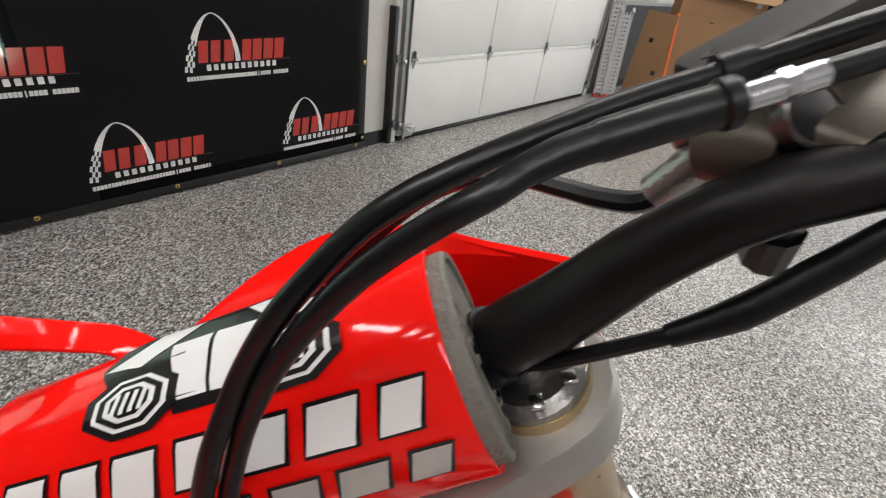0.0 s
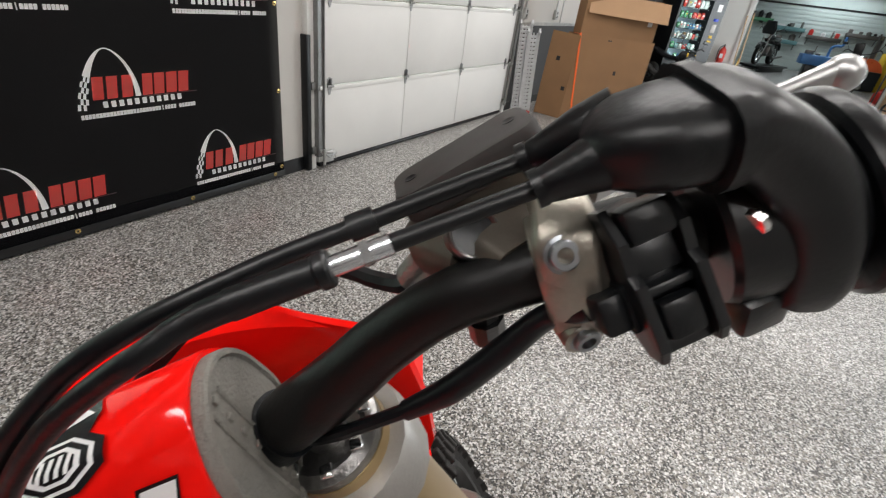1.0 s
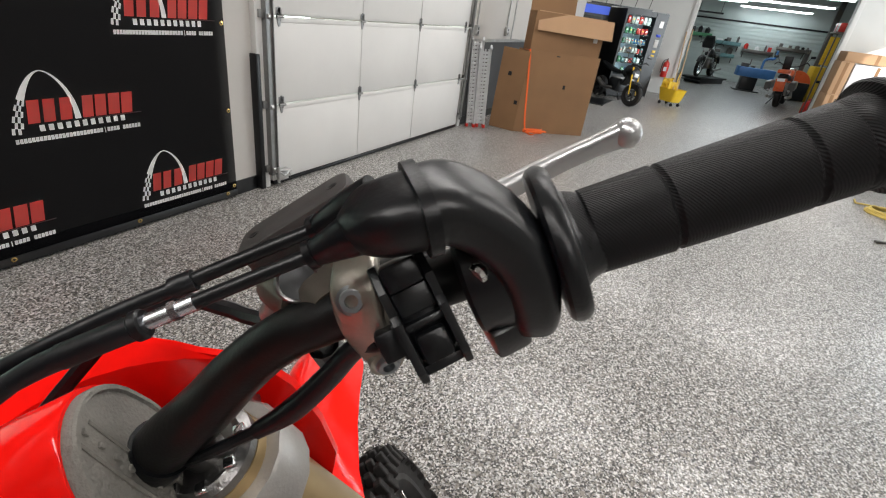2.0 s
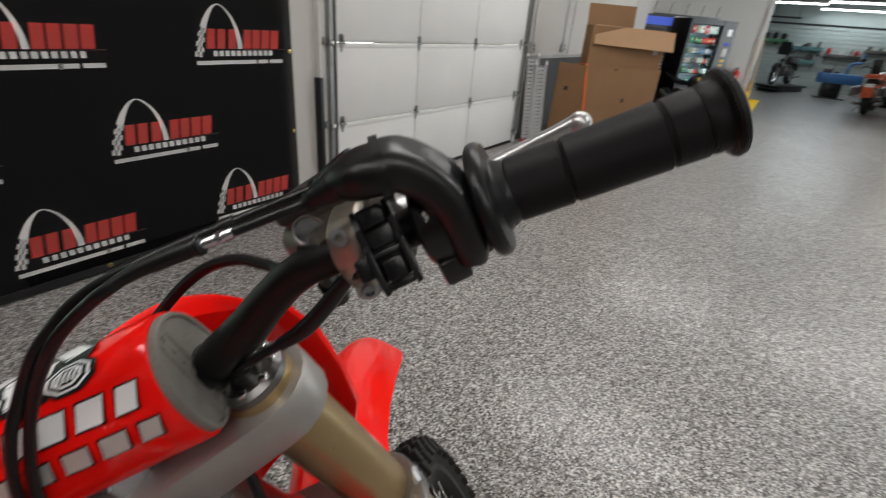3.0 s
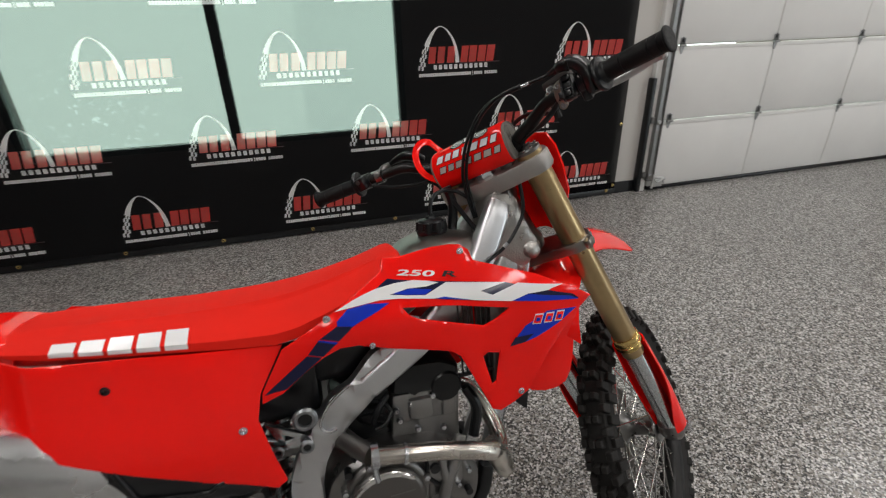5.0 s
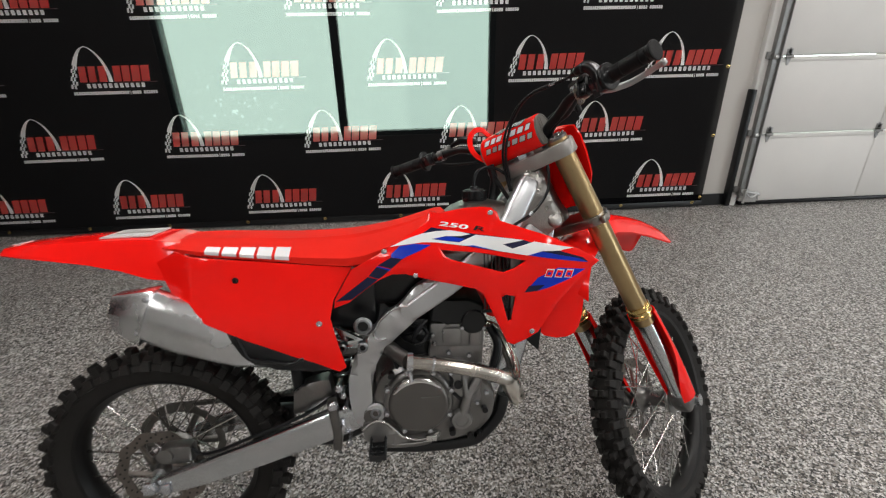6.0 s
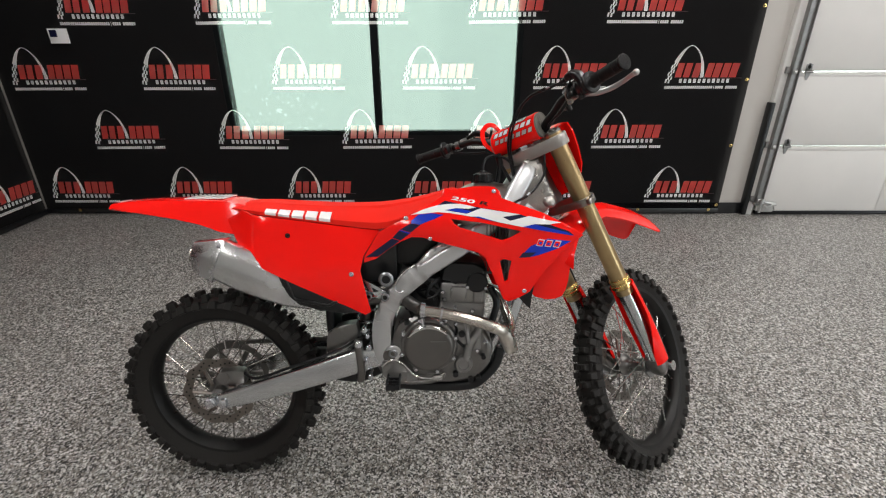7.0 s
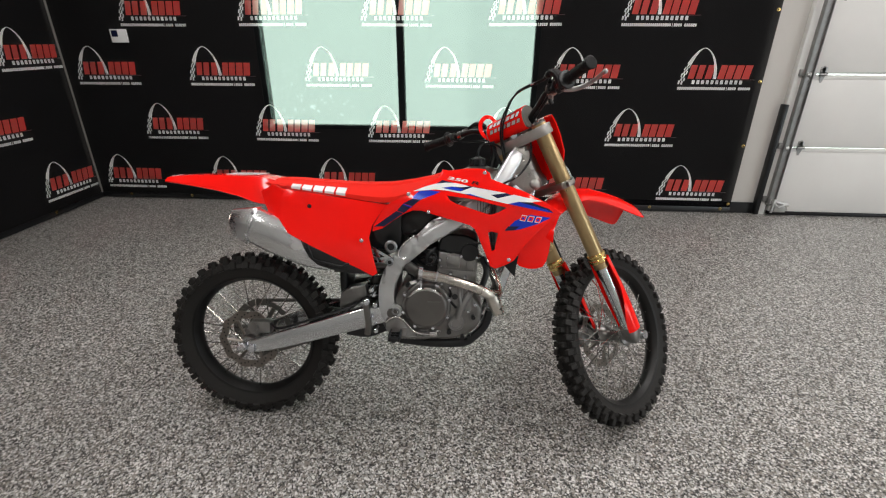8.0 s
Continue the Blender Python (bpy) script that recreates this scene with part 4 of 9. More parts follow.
def rounded_poly(poly, r, n=3):
    out = []
    for i, p in enumerate(poly):
        a, b = Vector(poly[i - 1]), Vector(poly[(i + 1) % len(poly)])
        p = Vector(p)
        d0, d1 = (a - p), (b - p)
        k0, k1 = min(r, d0.length * 0.45), min(r, d1.length * 0.45)
        q0, q1 = p + d0.normalized() * k0, p + d1.normalized() * k1
        for j in range(n + 1):
            t = j / n
            out.append(tuple((1 - t) ** 2 * q0 + 2 * t * (1 - t) * p + t * t * q1))
    return out


PADR = rounded_poly(PAD, 0.012)
PADC = (0.014, 0.040)


def pad_rings(rows):
    return [[(PADC[0] + (x - PADC[0]) * k, y, PADC[1] + (z - PADC[1]) * k) for x, z in PADR] for k, y in rows]


bm = bmesh.new()
loft(bm, pad_rings(((0.94, -0.0795), (0.985, -0.0800), (1.0, -0.0785), (1.0, -0.05), (1.006, 0.0), (1.006, 0.05), (1.0, 0.098), (0.985, 0.1005), (0.94, 0.1))))
pad = S("bar_pad", bm, M["red"], bar, "red vinyl bar pad with white and silver blocks")
for side in (-1, 1):
    # the core: a flat end with a raised lip and a row of small bosses
    y0 = -0.0797 if side < 0 else 0.1003
    bm = bmesh.new()
    loft(bm, pad_rings(((0.935, y0 - side * 0.003), (0.935, y0 + side * 0.0050), (0.915, y0 + side * 0.0062), (0.86, y0 + side * 0.0062), (0.84, y0 + side * 0.0045))))
    S("foam_end", bm, M["grey_foam"], pad, "grey moulded pad end")
    bm = bmesh.new()
    for i in range(7):
        z = 0.012 + i * 0.0096
        x = 0.004 + 0.010 * (i / 6) ** 1.5
        box(bm, (x, y0 + side * 0.0048, z), (0.0034, 0.0022, 0.0036), bevel=0.0007)
    tube(bm, [(-0.003 + 0.011 * (i / 6) ** 1.5, y0 + side * 0.0045, 0.008 + i * 0.0108) for i in range(7)], 0.0013, 6, 3)
    tube(bm, [(0.012 + 0.008 * (i / 6) ** 1.5, y0 + side * 0.0045, 0.014 + i * 0.0092) for i in range(7)], 0.0012, 6, 3)
    S("foam_crease", bm, M["grey_foam"], pad)
# dark collar where the bar enters the pad
bm = bmesh.new()
rod(bm, bar_at(0.078), bar_at(0.093), 0.0160, 24)
S("bar_collar", bm, M["rubber"], pad, "black rubber collar round the bar")


def on_pad(u, v):
    """A point on the pad's skin: u along the bar (towards the machine's right), v up and round the rear face."""
    face = [Vector(p) for p in PAD[:8]]
    d = v
    for a, b in zip(face, face[1:]):
        if d <= (b - a).length or b is face[-1]:
            p = a + (b - a).normalized() * d
            nrm = Vector((-(b - a).y, (b - a).x)).normalized()
            p = p + nrm * 0.0006
            return (p.x, -u, p.y)
        d -= (b - a).length


def pad_mark(quads, mt, name, label="", lift=0.0):
    bm = bmesh.new()
    for q in quads:
        n = 6
        grid = []
        for i in range(n + 1):
            row = []
            for j in range(n + 1):
                s, t = i / n, j / n
                u = (1 - s) * ((1 - t) * q[0][0] + t * q[3][0]) + s * ((1 - t) * q[1][0] + t * q[2][0])
                v = (1 - s) * ((1 - t) * q[0][1] + t * q[3][1]) + s * ((1 - t) * q[1][1] + t * q[2][1])
                x, y, z = on_pad(u, v)
                k = 1.008 + lift
                row.append(bm.verts.new((PADC[0] + (x - PADC[0]) * k, y, PADC[1] + (z - PADC[1]) * k)))
            grid.append(row)
        for a, b in zip(grid, grid[1:]):
            for i in range(n):
                bm.faces.new((a[i], a[i + 1], b[i + 1], b[i]))
    return S(name, bm, mt, pad, label)


def slanted(u, v, w, h, lean=0.0065):
    """A leaning block; the rows climb a little towards the pad's left end."""
    up = lambda a: 0.040 * (0.07 - a)
    return [(u, v + up(u)), (u + w, v + up(u + w)), (u + w + lean, v + h + up(u + w)), (u + lean, v + h + up(u))]


# two rows of seven letter-sized blocks, the upper white, the lower silver
for v0, h0, mt, shift, lean in ((0.0485, 0.0148, "decal_white", 0.0, 0.0060), (0.0264, 0.0122, "decal_silver", 0.0015, 0.0050)):
    for u0, w0 in ((-0.086, 0.0190), (-0.0635, 0.0170), (-0.0435, 0.0195), (-0.0195, 0.0180), (0.0030, 0.0205), (0.0270, 0.0210), (0.0520, 0.0165)):
        w0 *= 0.80
        pad_mark([slanted(u0 + shift - 0.0013, v0 - 0.0013, w0 + 0.0026, h0 + 0.0026, lean)], M["decal_black"], "block_outline", "", 0.0)
        pad_mark([slanted(u0 + shift, v0, w0, h0, lean)], M[mt], "block_mark", "", 0.006)
# emblem of a bar seen end on: two eight-sided black-edged ends joined by white beams
pad_mark([[(-0.048, 0.1015), (0.046, 0.0985), (0.040, 0.112), (-0.044, 0.1115)], [(-0.044, 0.1110), (0.040, 0.1110), (0.018, 0.1235), (-0.020, 0.1235)], [(-0.040, 0.090), (0.040, 0.088), (0.046, 0.099), (-0.048, 0.102)], [(-0.014, 0.076), (0.016, 0.0745), (0.016, 0.092), (-0.014, 0.092)]], M["decal_black"], "emblem_beam", "", 0.0)
for q in ([(-0.0455, 0.1000), (-0.0290, 0.0972), (-0.0005, 0.1205), (-0.0195, 0.1212)], [(0.0435, 0.0985), (0.0270, 0.0958), (0.0015, 0.1205), (0.0175, 0.1212)], [(-0.0115, 0.0800), (-0.0003, 0.0796), (-0.0015, 0.1030), (-0.0185, 0.1035)], [(0.0012, 0.0795), (0.0130, 0.0785), (0.0195, 0.1010), (0.0004, 0.1030)]):
    pad_mark([q], M["decal_white"], "emblem_beam", "", 0.006)
for uc, vc in ((-0.0300, 0.0845), (0.0305, 0.0832)):
    oct_ = [(uc + 0.0200 * math.cos(radians(a)), vc + 0.0118 * math.sin(radians(a))) for a in range(22, 382, 45)]
    for k, mt, lift in ((1.0, "decal_black", 0.010), (0.80, "decal_white", 0.014), (0.69, "decal_black", 0.018), (0.54, "decal_white", 0.022), (0.42, "decal_black", 0.026)):
        o = [(uc + (u - uc) * k, vc + (v - vc) * k) for u, v in oct_]
        pad_mark([[o[0], o[1], o[2], o[3]], [o[4], o[5], o[6], o[7]], [o[3], o[4], o[7], o[0]]], M[mt], "emblem_ring", "", lift)
    for k in range(4):
        pad_mark([[(uc - 0.0070 + 0.0036 * k, vc - 0.0034), (uc - 0.0052 + 0.0036 * k, vc - 0.0034), (uc - 0.0036 + 0.0036 * k, vc + 0.0034), (uc - 0.0054 + 0.0036 * k, vc + 0.0034)]], M["decal_white"], "emblem_ring", "", 0.030)

# red rubber strap looped at the pad's far end
bm = bmesh.new()
sweep(bm, [(0.066, 0.078, 0.028), (0.076, 0.086, 0.034), (0.084, 0.102, 0.045), (0.08, 0.114, 0.062), (0.07, 0.119, 0.083), (0.0597, 0.1206, 0.1014), (0.0444, 0.1314, 0.1104), (0.0228, 0.1422, 0.1014), (0.0048, 0.1422, 0.0798), (-0.0069, 0.1332, 0.0564), (-0.0078, 0.1197, 0.0366), (0.0, 0.106, 0.018)], rounded(0.0035, 0.016, 0.0016), 4, up=(0.72, -0.65, 0.0))
S("strap", bm, M["red"], bar, "red rubber strap loop")

# -- right-hand controls --
ctl = bar
cm = along(bar_at(0.213), bar_at(0.231))
cb = bar_at(0.222)
bm = bmesh.new()
turned(bm, [(0.0132, 0.0), (0.0180, 0.0), (0.0190, 0.002), (0.0190, 0.018), (0.0180, 0.02), (0.0132, 0.02)], cm, 28, ring=True)
sweep(bm, [(0.008, -0.2260, 0.1005), (-0.003, -0.2235, 0.1020), (-0.0115, -0.2200, 0.0985), (-0.0165, -0.2180, 0.0900), (-0.0195, -0.2172, 0.0785), (-0.0190, -0.2165, 0.0675)], rounded(0.0075, 0.0190, 0.003), 5, [0.95, 1.0, 1.08, 1.03, 1.0, 0.85], up=(0, 1, 0))
rod(bm, (-0.010, -0.2165, 0.0655), (-0.0230, -0.2170, 0.0655), 0.0075, 16)
lev_clamp = S("lever_clamp", bm, M["perch"], ctl, "bare alloy lever clamp")
for dx, dy, dz, qx, qz in ((-0.0138, -0.2175, 0.0985, -0.8, 0.6), (-0.0225, -0.2170, 0.0655, -1.0, 0.05)):
    bm = bmesh.new()
    turned(bm, [(0.001, 0.0), (0.0060, 0.0), (0.0060, 0.0006), (0.0047, 0.0009), (0.0047, 0.0027), (0.0042, 0.0032), (0.0026, 0.0032), (0.0024, 0.0006), (0.001, 0.0006)], along(V(dx, dy, dz), V(dx + 0.007 * qx, dy, dz + 0.007 * qz)), 20)
    S("clamp_bolt", bm, M["bolt"], lev_clamp)
# reservoir with its lid, in front of and above the bar
rm = Matrix.Translation((0.0420, -0.2083, 0.0965)) @ Euler((radians(-9), radians(17), radians(-4))).to_matrix().to_4x4()
bm = bmesh.new()
rr_ = rounded(0.029, 0.058, 0.0075, 5)
loft(bm, [[rm @ V(x * k, y * k, z) for x, y in rr_] for k, z in ((0.80, -0.026), (0.86, -0.022), (0.92, -0.004), (0.94, 0.001))])
S("reservoir", bm, M["master"], lev_clamp, "alloy brake fluid reservoir")
bm = bmesh.new()
loft(bm, [[rm @ V(x * k, y * k, z) for x, y in rr_] for k, z in ((0.96, -0.002), (1.0, -0.0005), (1.0, 0.0085), (0.97, 0.0103), (0.93, 0.0106))])
lid = S("lid", bm, material("dark_brown_lid", (0.034, 0.030, 0.028), 0.6, vary=0.2, scale=60, bump=0.06, bump_scale=1500), lev_clamp, "dull dark lid with two screws")
for y in (-0.0208, 0.0208):
    bm = bmesh.new()
    turned(bm, [(0.001, 0.0104), (0.0024, 0.0104), (0.0024, 0.0109), (0.001, 0.0106)], rm @ Matrix.Translation((0, y, 0)), 10)
    S("lid_screw", bm, M["black"], lev_clamp)
# master cylinder body, pivot and lever
bm = bmesh.new()
tube(bm, [(0.038, -0.180, 0.074), (0.040, -0.19, 0.076), (0.038, -0.235, 0.076), (0.038, -0.25, 0.075)], 0.0125, 16, 3, [0.9, 1.1, 1.05, 1.0])
sweep(bm, [(0.002, -0.213, 0.084), (0.018, -0.210, 0.082), (0.038, -0.208, 0.078)], rounded(0.040, 0.024, 0.009), 3, [0.7, 1.0, 1.1])
sweep(bm, [(0.016, -0.196, 0.080), (0.030, -0.189, 0.078), (0.038, -0.184, 0.076)], rounded(0.026, 0.026, 0.010), 3, [0.9, 1.0, 0.9])
S("master_cylinder", bm, M["master"], lev_clamp, "alloy brake master cylinder")
sg = Matrix.Translation((0.0147, -0.1978, 0.0939)) @ Euler((0, radians(-48), radians(18))).to_matrix().to_4x4()
bm = bmesh.new()
turned(bm, [(0.0078, -0.004), (0.0096, -0.004), (0.0096, 0.0012), (0.0088, 0.0020), (0.0078, 0.0012)], sg, 24, ring=True)
S("sight_ring", bm, M["cast"], lev_clamp, "grey ring of the sight glass")
bm = bmesh.new()
turned(bm, [(0.001, 0.0), (0.0076, 0.0), (0.0076, 0.001), (0.001, 0.0012)], sg, 20)
S("sight_glass", bm, M["black"], lev_clamp)
bm = bmesh.new()
sweep(bm, [(0.040, -0.235, 0.066), (0.054, -0.262, 0.052), (0.062, -0.300, 0.046), (0.060, -0.340, 0.049), (0.0535, -0.366, 0.0540), (0.0498, -0.3800, 0.0563), (0.0485, -0.3845, 0.0568)], rounded(0.0110, 0.0150, 0.0050, 4), 5, [1.1, 1.1, 1.0, 0.9, 0.85, 1.0, 1.05], up=(0, 0, 1))
bmesh.ops.create_uvsphere(bm, u_segments=16, v_segments=12, radius=0.0086, matrix=Matrix.Translation((0.0485, -0.3845, 0.0568)))
S("brake_lever", bm, M["lever"], lev_clamp, "polished alloy brake lever with a ball end")
bm = bmesh.new()
tube(bm, [(0.040, -0.180, 0.064), (0.0470, -0.1655, 0.0500), (0.0600, -0.1520, 0.0470), (0.0726, -0.1406, 0.0480), (0.090, -0.118, 0.053), (0.099, -0.085, 0.052), (0.098, -0.04, 0.036), (0.088, 0.03, 0.0), (0.078, 0.07, -0.06), (0.068, 0.08, -0.20), (0.07, 0.095, -0.42), (0.055, 0.088, -0.62), (0.05, 0.085, -0.82)], 0.0047, 8, 6)
hose = S("brake_hose", bm, M["rubber"], lev_clamp, "black rubber brake hose")
bm = bmesh.new()
rod(bm, (0.0385, -0.184, 0.070), (0.0455, -0.169, 0.054), 0.0080, 12)
S("hose_end", bm, M["cast_pale"], lev_clamp)

# throttle housing round the bar, an elbow above it, and the two cables in one rubber boot
hm = along(bar_at(0.262), bar_at(0.290))
hb = bar_at(0.275)
bm = bmesh.new()
turned(bm, [(0.012, -0.001), (0.0245, 0.0), (0.0262, 0.002), (0.0262, 0.023), (0.0245, 0.025), (0.012, 0.026)], hm, 30)
th = S("throttle_housing", bm, M["black"], ctl, "black plastic throttle housing")
bm = bmesh.new()
sweep(bm, [(-0.0190, -0.2520, 0.1290), (-0.0195, -0.262, 0.1270), (-0.0225, -0.2715, 0.1180), (-0.0285, -0.2790, 0.1050), (-0.0345, -0.2805, 0.0920), (-0.0372, -0.2795, 0.0800), (-0.0370, -0.2785, 0.0710)], rounded(0.031, 0.0215, 0.008, 4), 5, [0.96, 1.0, 1.0, 0.98, 0.94, 0.86, 0.76], up=(0, 0, 1))
S("cable_guide", bm, M["black"], th, "curved black cable guide")
bm = bmesh.new()
sweep(bm, [(-0.0192, -0.2565, 0.1283), (-0.0190, -0.2520, 0.1291)], rounded(0.0352, 0.0250, 0.010, 4), 1, up=(0, 0, 1))
S("boot_rim", bm, M["rubber"], th)
bm = bmesh.new()
sweep(bm, [(-0.0192, -0.2570, 0.1283), (-0.0190, -0.2520, 0.1290), (-0.0165, -0.2440, 0.1293), (-0.0110, -0.2370, 0.1280), (-0.0075, -0.2325, 0.1265)], rounded(0.0300, 0.0210, 0.009, 4), 4, [0.97, 1.0, 0.98, 0.88, 0.68], up=(0, 0, 1))
for p0, p1 in (((-0.0035, -0.2430, 0.1282), (0.0046, -0.2176, 0.1218)), ((-0.0165, -0.2420, 0.1288), (-0.0116, -0.2143, 0.1248))):
    a, b = V(*p0), V(*p1)
    tube(bm, [a, a.lerp(b, 0.35), a.lerp(b, 0.7), b], 0.0082, 16, 3, [1.1, 1.0, 0.74, 0.54])
    rod(bm, b + (a - b).normalized() * 0.002, b + (b - a).normalized() * 0.0008, 0.0053, 14)
S("cable_boot", bm, M["rubber"], th, "black rubber cable boot")
for p in ((-0.0315, -0.2640, 0.1010), (-0.0345, -0.2640, 0.0715)):
    bm = bmesh.new()
    turned(bm, [(0.001, -0.004), (0.0050, -0.004), (0.0050, 0.0025), (0.0040, 0.0040), (0.001, 0.0042)], along(p, V(*p) + V(-0.006, 0.010, 0.002)), 14)
    S("housing_screw", bm, M["chrome"], th)
bm = bmesh.new()
lump = rounded_poly([(0.008, 0.070), (0.008, 0.100), (-0.008, 0.112), (-0.026, 0.110), (-0.036, 0.103), (-0.036, 0.094), (-0.029, 0.088), (-0.031, 0.081), (-0.040, 0.077), (-0.040, 0.066), (-0.030, 0.062), (-0.010, 0.060)], 0.005, 2)
loft(bm, [[(x * k - 0.016 * (1 - k), y, z * k + 0.086 * (1 - k)) for x, z in lump] for k, y in ((0.93, -0.2625), (1.0, -0.2645), (1.0, -0.2880), (0.93, -0.2895))])
S("housing_body", bm, M["black"], th)
bm = bmesh.new()
box(bm, tuple(hb + V(-0.014, 0.009, -0.018)), (0.022, 0.016, 0.018), bevel=0.003)
S("housing_lug", bm, M["black"], th)

# cables from the boots, one with a bright adjuster and a thick sleeve, arching over the pad to the frame
bm = bmesh.new()
tube(bm, [(0.0046, -0.2190, 0.1218), (0.0052, -0.192, 0.1232), (0.0050, -0.1675, 0.1246), (0.0040, -0.142, 0.1268), (0.0008, -0.118, 0.1288), (-0.0010, -0.102, 0.1289), (-0.0020, -0.090, 0.1278), (-0.0032, -0.078, 0.1252), (-0.0062, -0.064, 0.1202), (-0.0095, -0.0495, 0.1135), (-0.0120, -0.035, 0.1035), (-0.0165, -0.023, 0.0938), (-0.0235, -0.0095, 0.0815), (-0.030, 0.010, 0.058), (-0.033, 0.030, 0.028), (-0.034, 0.043, -0.002), (-0.042, 0.047, -0.032), (-0.053, 0.050, -0.07)], 0.0031, 12, 6, [0.9, 0.9, 0.95, 1.1, 1.1, 1.1, 1.1, 1.1, 1.1, 1.1])
S("throttle_cable", bm, M["rubber"], th, "black throttle cable")
bm = bmesh.new()
rod(bm, (0.0051, -0.1720, 0.1243), (0.0050, -0.1640, 0.1249), 0.0040, 14)
S("cable_sleeve", bm, M["rubber"], th)
bm = bmesh.new()
tube(bm, [(-0.0116, -0.2160, 0.1248), (-0.0112, -0.195, 0.1262), (-0.0112, -0.1735, 0.1278)], 0.0026, 12, 3)
tube(bm, [(-0.0125, -0.116, 0.1315), (-0.0145, -0.109, 0.1310), (-0.0150, -0.102, 0.1300), (-0.0142, -0.0943, 0.1276), (-0.0138, -0.0841, 0.1244), (-0.0139, -0.0725, 0.1200), (-0.0142, -0.0606, 0.1138), (-0.0142, -0.0454, 0.1038), (-0.0158, -0.0328, 0.0942), (-0.0195, -0.0176, 0.0800), (-0.0265, 0.001, 0.058), (-0.031, 0.020, 0.030), (-0.032, 0.035, 0.0), (-0.040, 0.040, -0.032), (-0.053, 0.045, -0.07)], 0.0034, 12, 6)
S("throttle_cable", bm, M["rubber"], th, "black throttle cable")
bm = bmesh.new()
rod(bm, (-0.0112, -0.1745, 0.1277), (-0.0113, -0.1690, 0.1281), 0.0029, 14)
rod(bm, (-0.0113, -0.1690, 0.1281), (-0.0113, -0.1665, 0.1283), 0.0034, 6)
rod(bm, (-0.0113, -0.1665, 0.1283), (-0.0114, -0.1570, 0.1291), 0.0029, 14)
S("cable_adjuster", bm, M["zinc"], th, "bright zinc cable adjuster")
bm = bmesh.new()
sl = [V(-0.0115, -0.1585, 0.1290), V(-0.0110, -0.146, 0.1299), V(-0.0107, -0.1316, 0.1307)]
turned(bm, [(0.0028, 0.0), (0.0046, 0.0), (0.0052, 0.0008), (0.0052, 0.0034), (0.0044, 0.0042), (0.0034, 0.005)], along(sl[0], sl[1]), 20)
tube(bm, sl, 0.0044, 18, 4)
tube(bm, [V(-0.0107, -0.1325, 0.1307), V(-0.0110, -0.124, 0.1312), V(-0.0125, -0.1155, 0.1315)], 0.0041, 18, 4, [1.0, 0.95, 0.83])
S("cable_sleeve", bm, M["rubber"], th, "thick black rubber sleeve")

# start and stop switch block
sm = along(bar_at(0.230), bar_at(0.250))
bm = bmesh.new()
turned(bm, [(0.0112, 0.0), (0.0165, 0.0), (0.0165, 0.02), (0.0112, 0.02)], sm, 20, ring=True)
sw = S("switch_block", bm, M["black"], ctl, "black plastic start and stop switches")
# the face of the block: x to the machine's right, y up the face, z out towards the rider
face_m = Matrix(((0, 0.596, -0.803, -0.0315), (-1, 0, 0, -0.2385), (0, 0.803, 0.596, 0.0945), (0, 0, 0, 1)))


def switch_part(name, items, bevel, mt="black", label=""):
    bm = bmesh.new()
    for c, size in items:
        box(bm, c, size, face_m, bevel)
    return S(name, bm, M[mt], sw, label)


switch_part("switch_case", [((0.0, 0.001, -0.0125), (0.0155, 0.038, 0.018))], 0.002)
for sx in (-1, 1):
    cheek = [(-0.0165, 0.0215), (-0.003, 0.0225), (0.003, 0.013), (0.002, 0.004), (0.0045, 0.001), (0.0045, -0.019), (0.0015, -0.0235), (-0.005, -0.0235), (-0.0165, -0.012)]
    bm = bmesh.new()
    loft(bm, [[face_m @ V(sx * 0.0089 + dx, y * k, z * k) for z, y in cheek] for dx, k in ((-0.0016, 0.97), (-0.0012, 1.0), (0.0012, 1.0), (0.0016, 0.97))])
    S("side_cheek", bm, M["black"], sw)
switch_part("stop_button", [((0.0, 0.0165, -0.001), (0.0138, 0.0105, 0.0105))], 0.0018, "rubber", "dull black stop button")
switch_part("switch_bridge", [((0.0, 0.0055, -0.0040), (0.0142, 0.0100, 0.006)), ((0.0, -0.0030, -0.003), (0.0150, 0.0030, 0.008)), ((0.0, -0.0205, -0.005), (0.0150, 0.0040, 0.009))], 0.0008)
switch_part("start_button", [((0.0, -0.0120, 0.0005), (0.0118, 0.0118, 0.0065))], 0.0018, "rubber")
switch_part("connector", [((-0.0150, -0.0070, -0.010), (0.0095, 0.0125, 0.013)), ((-0.0112, -0.0070, -0.010), (0.002, 0.0150, 0.015))], 0.0018, "rubber")
bm = bmesh.new()
tube(bm, [(-0.0215, -0.2200, 0.0790), (-0.0142, -0.208, 0.0725), (-0.0120, -0.190, 0.0605), (-0.0105, -0.168, 0.0492), (-0.0072, -0.1475, 0.0428)], 0.0050, 12, 5, [0.9, 0.9, 1.05, 1.1, 0.8])
tube(bm, [(-0.0076, -0.150, 0.0436), (-0.0062, -0.1442, 0.0416), (0.0023, -0.1147, 0.0314), (0.012, -0.098, 0.020), (0.024, -0.085, 0.0)], 0.0030, 10, 5)
S("switch_cable", bm, M["rubber"], sw, "sleeved black switch cable")
bm = bmesh.new()
rod(bm, (0.0085, -0.191, 0.058), (0.0105, -0.1895, 0.042), 0.0078, 10)
rod(bm, (0.0070, -0.192, 0.068), (0.0085, -0.191, 0.058), 0.006, 8)
S("mirror_boss", bm, M["black"], ctl)

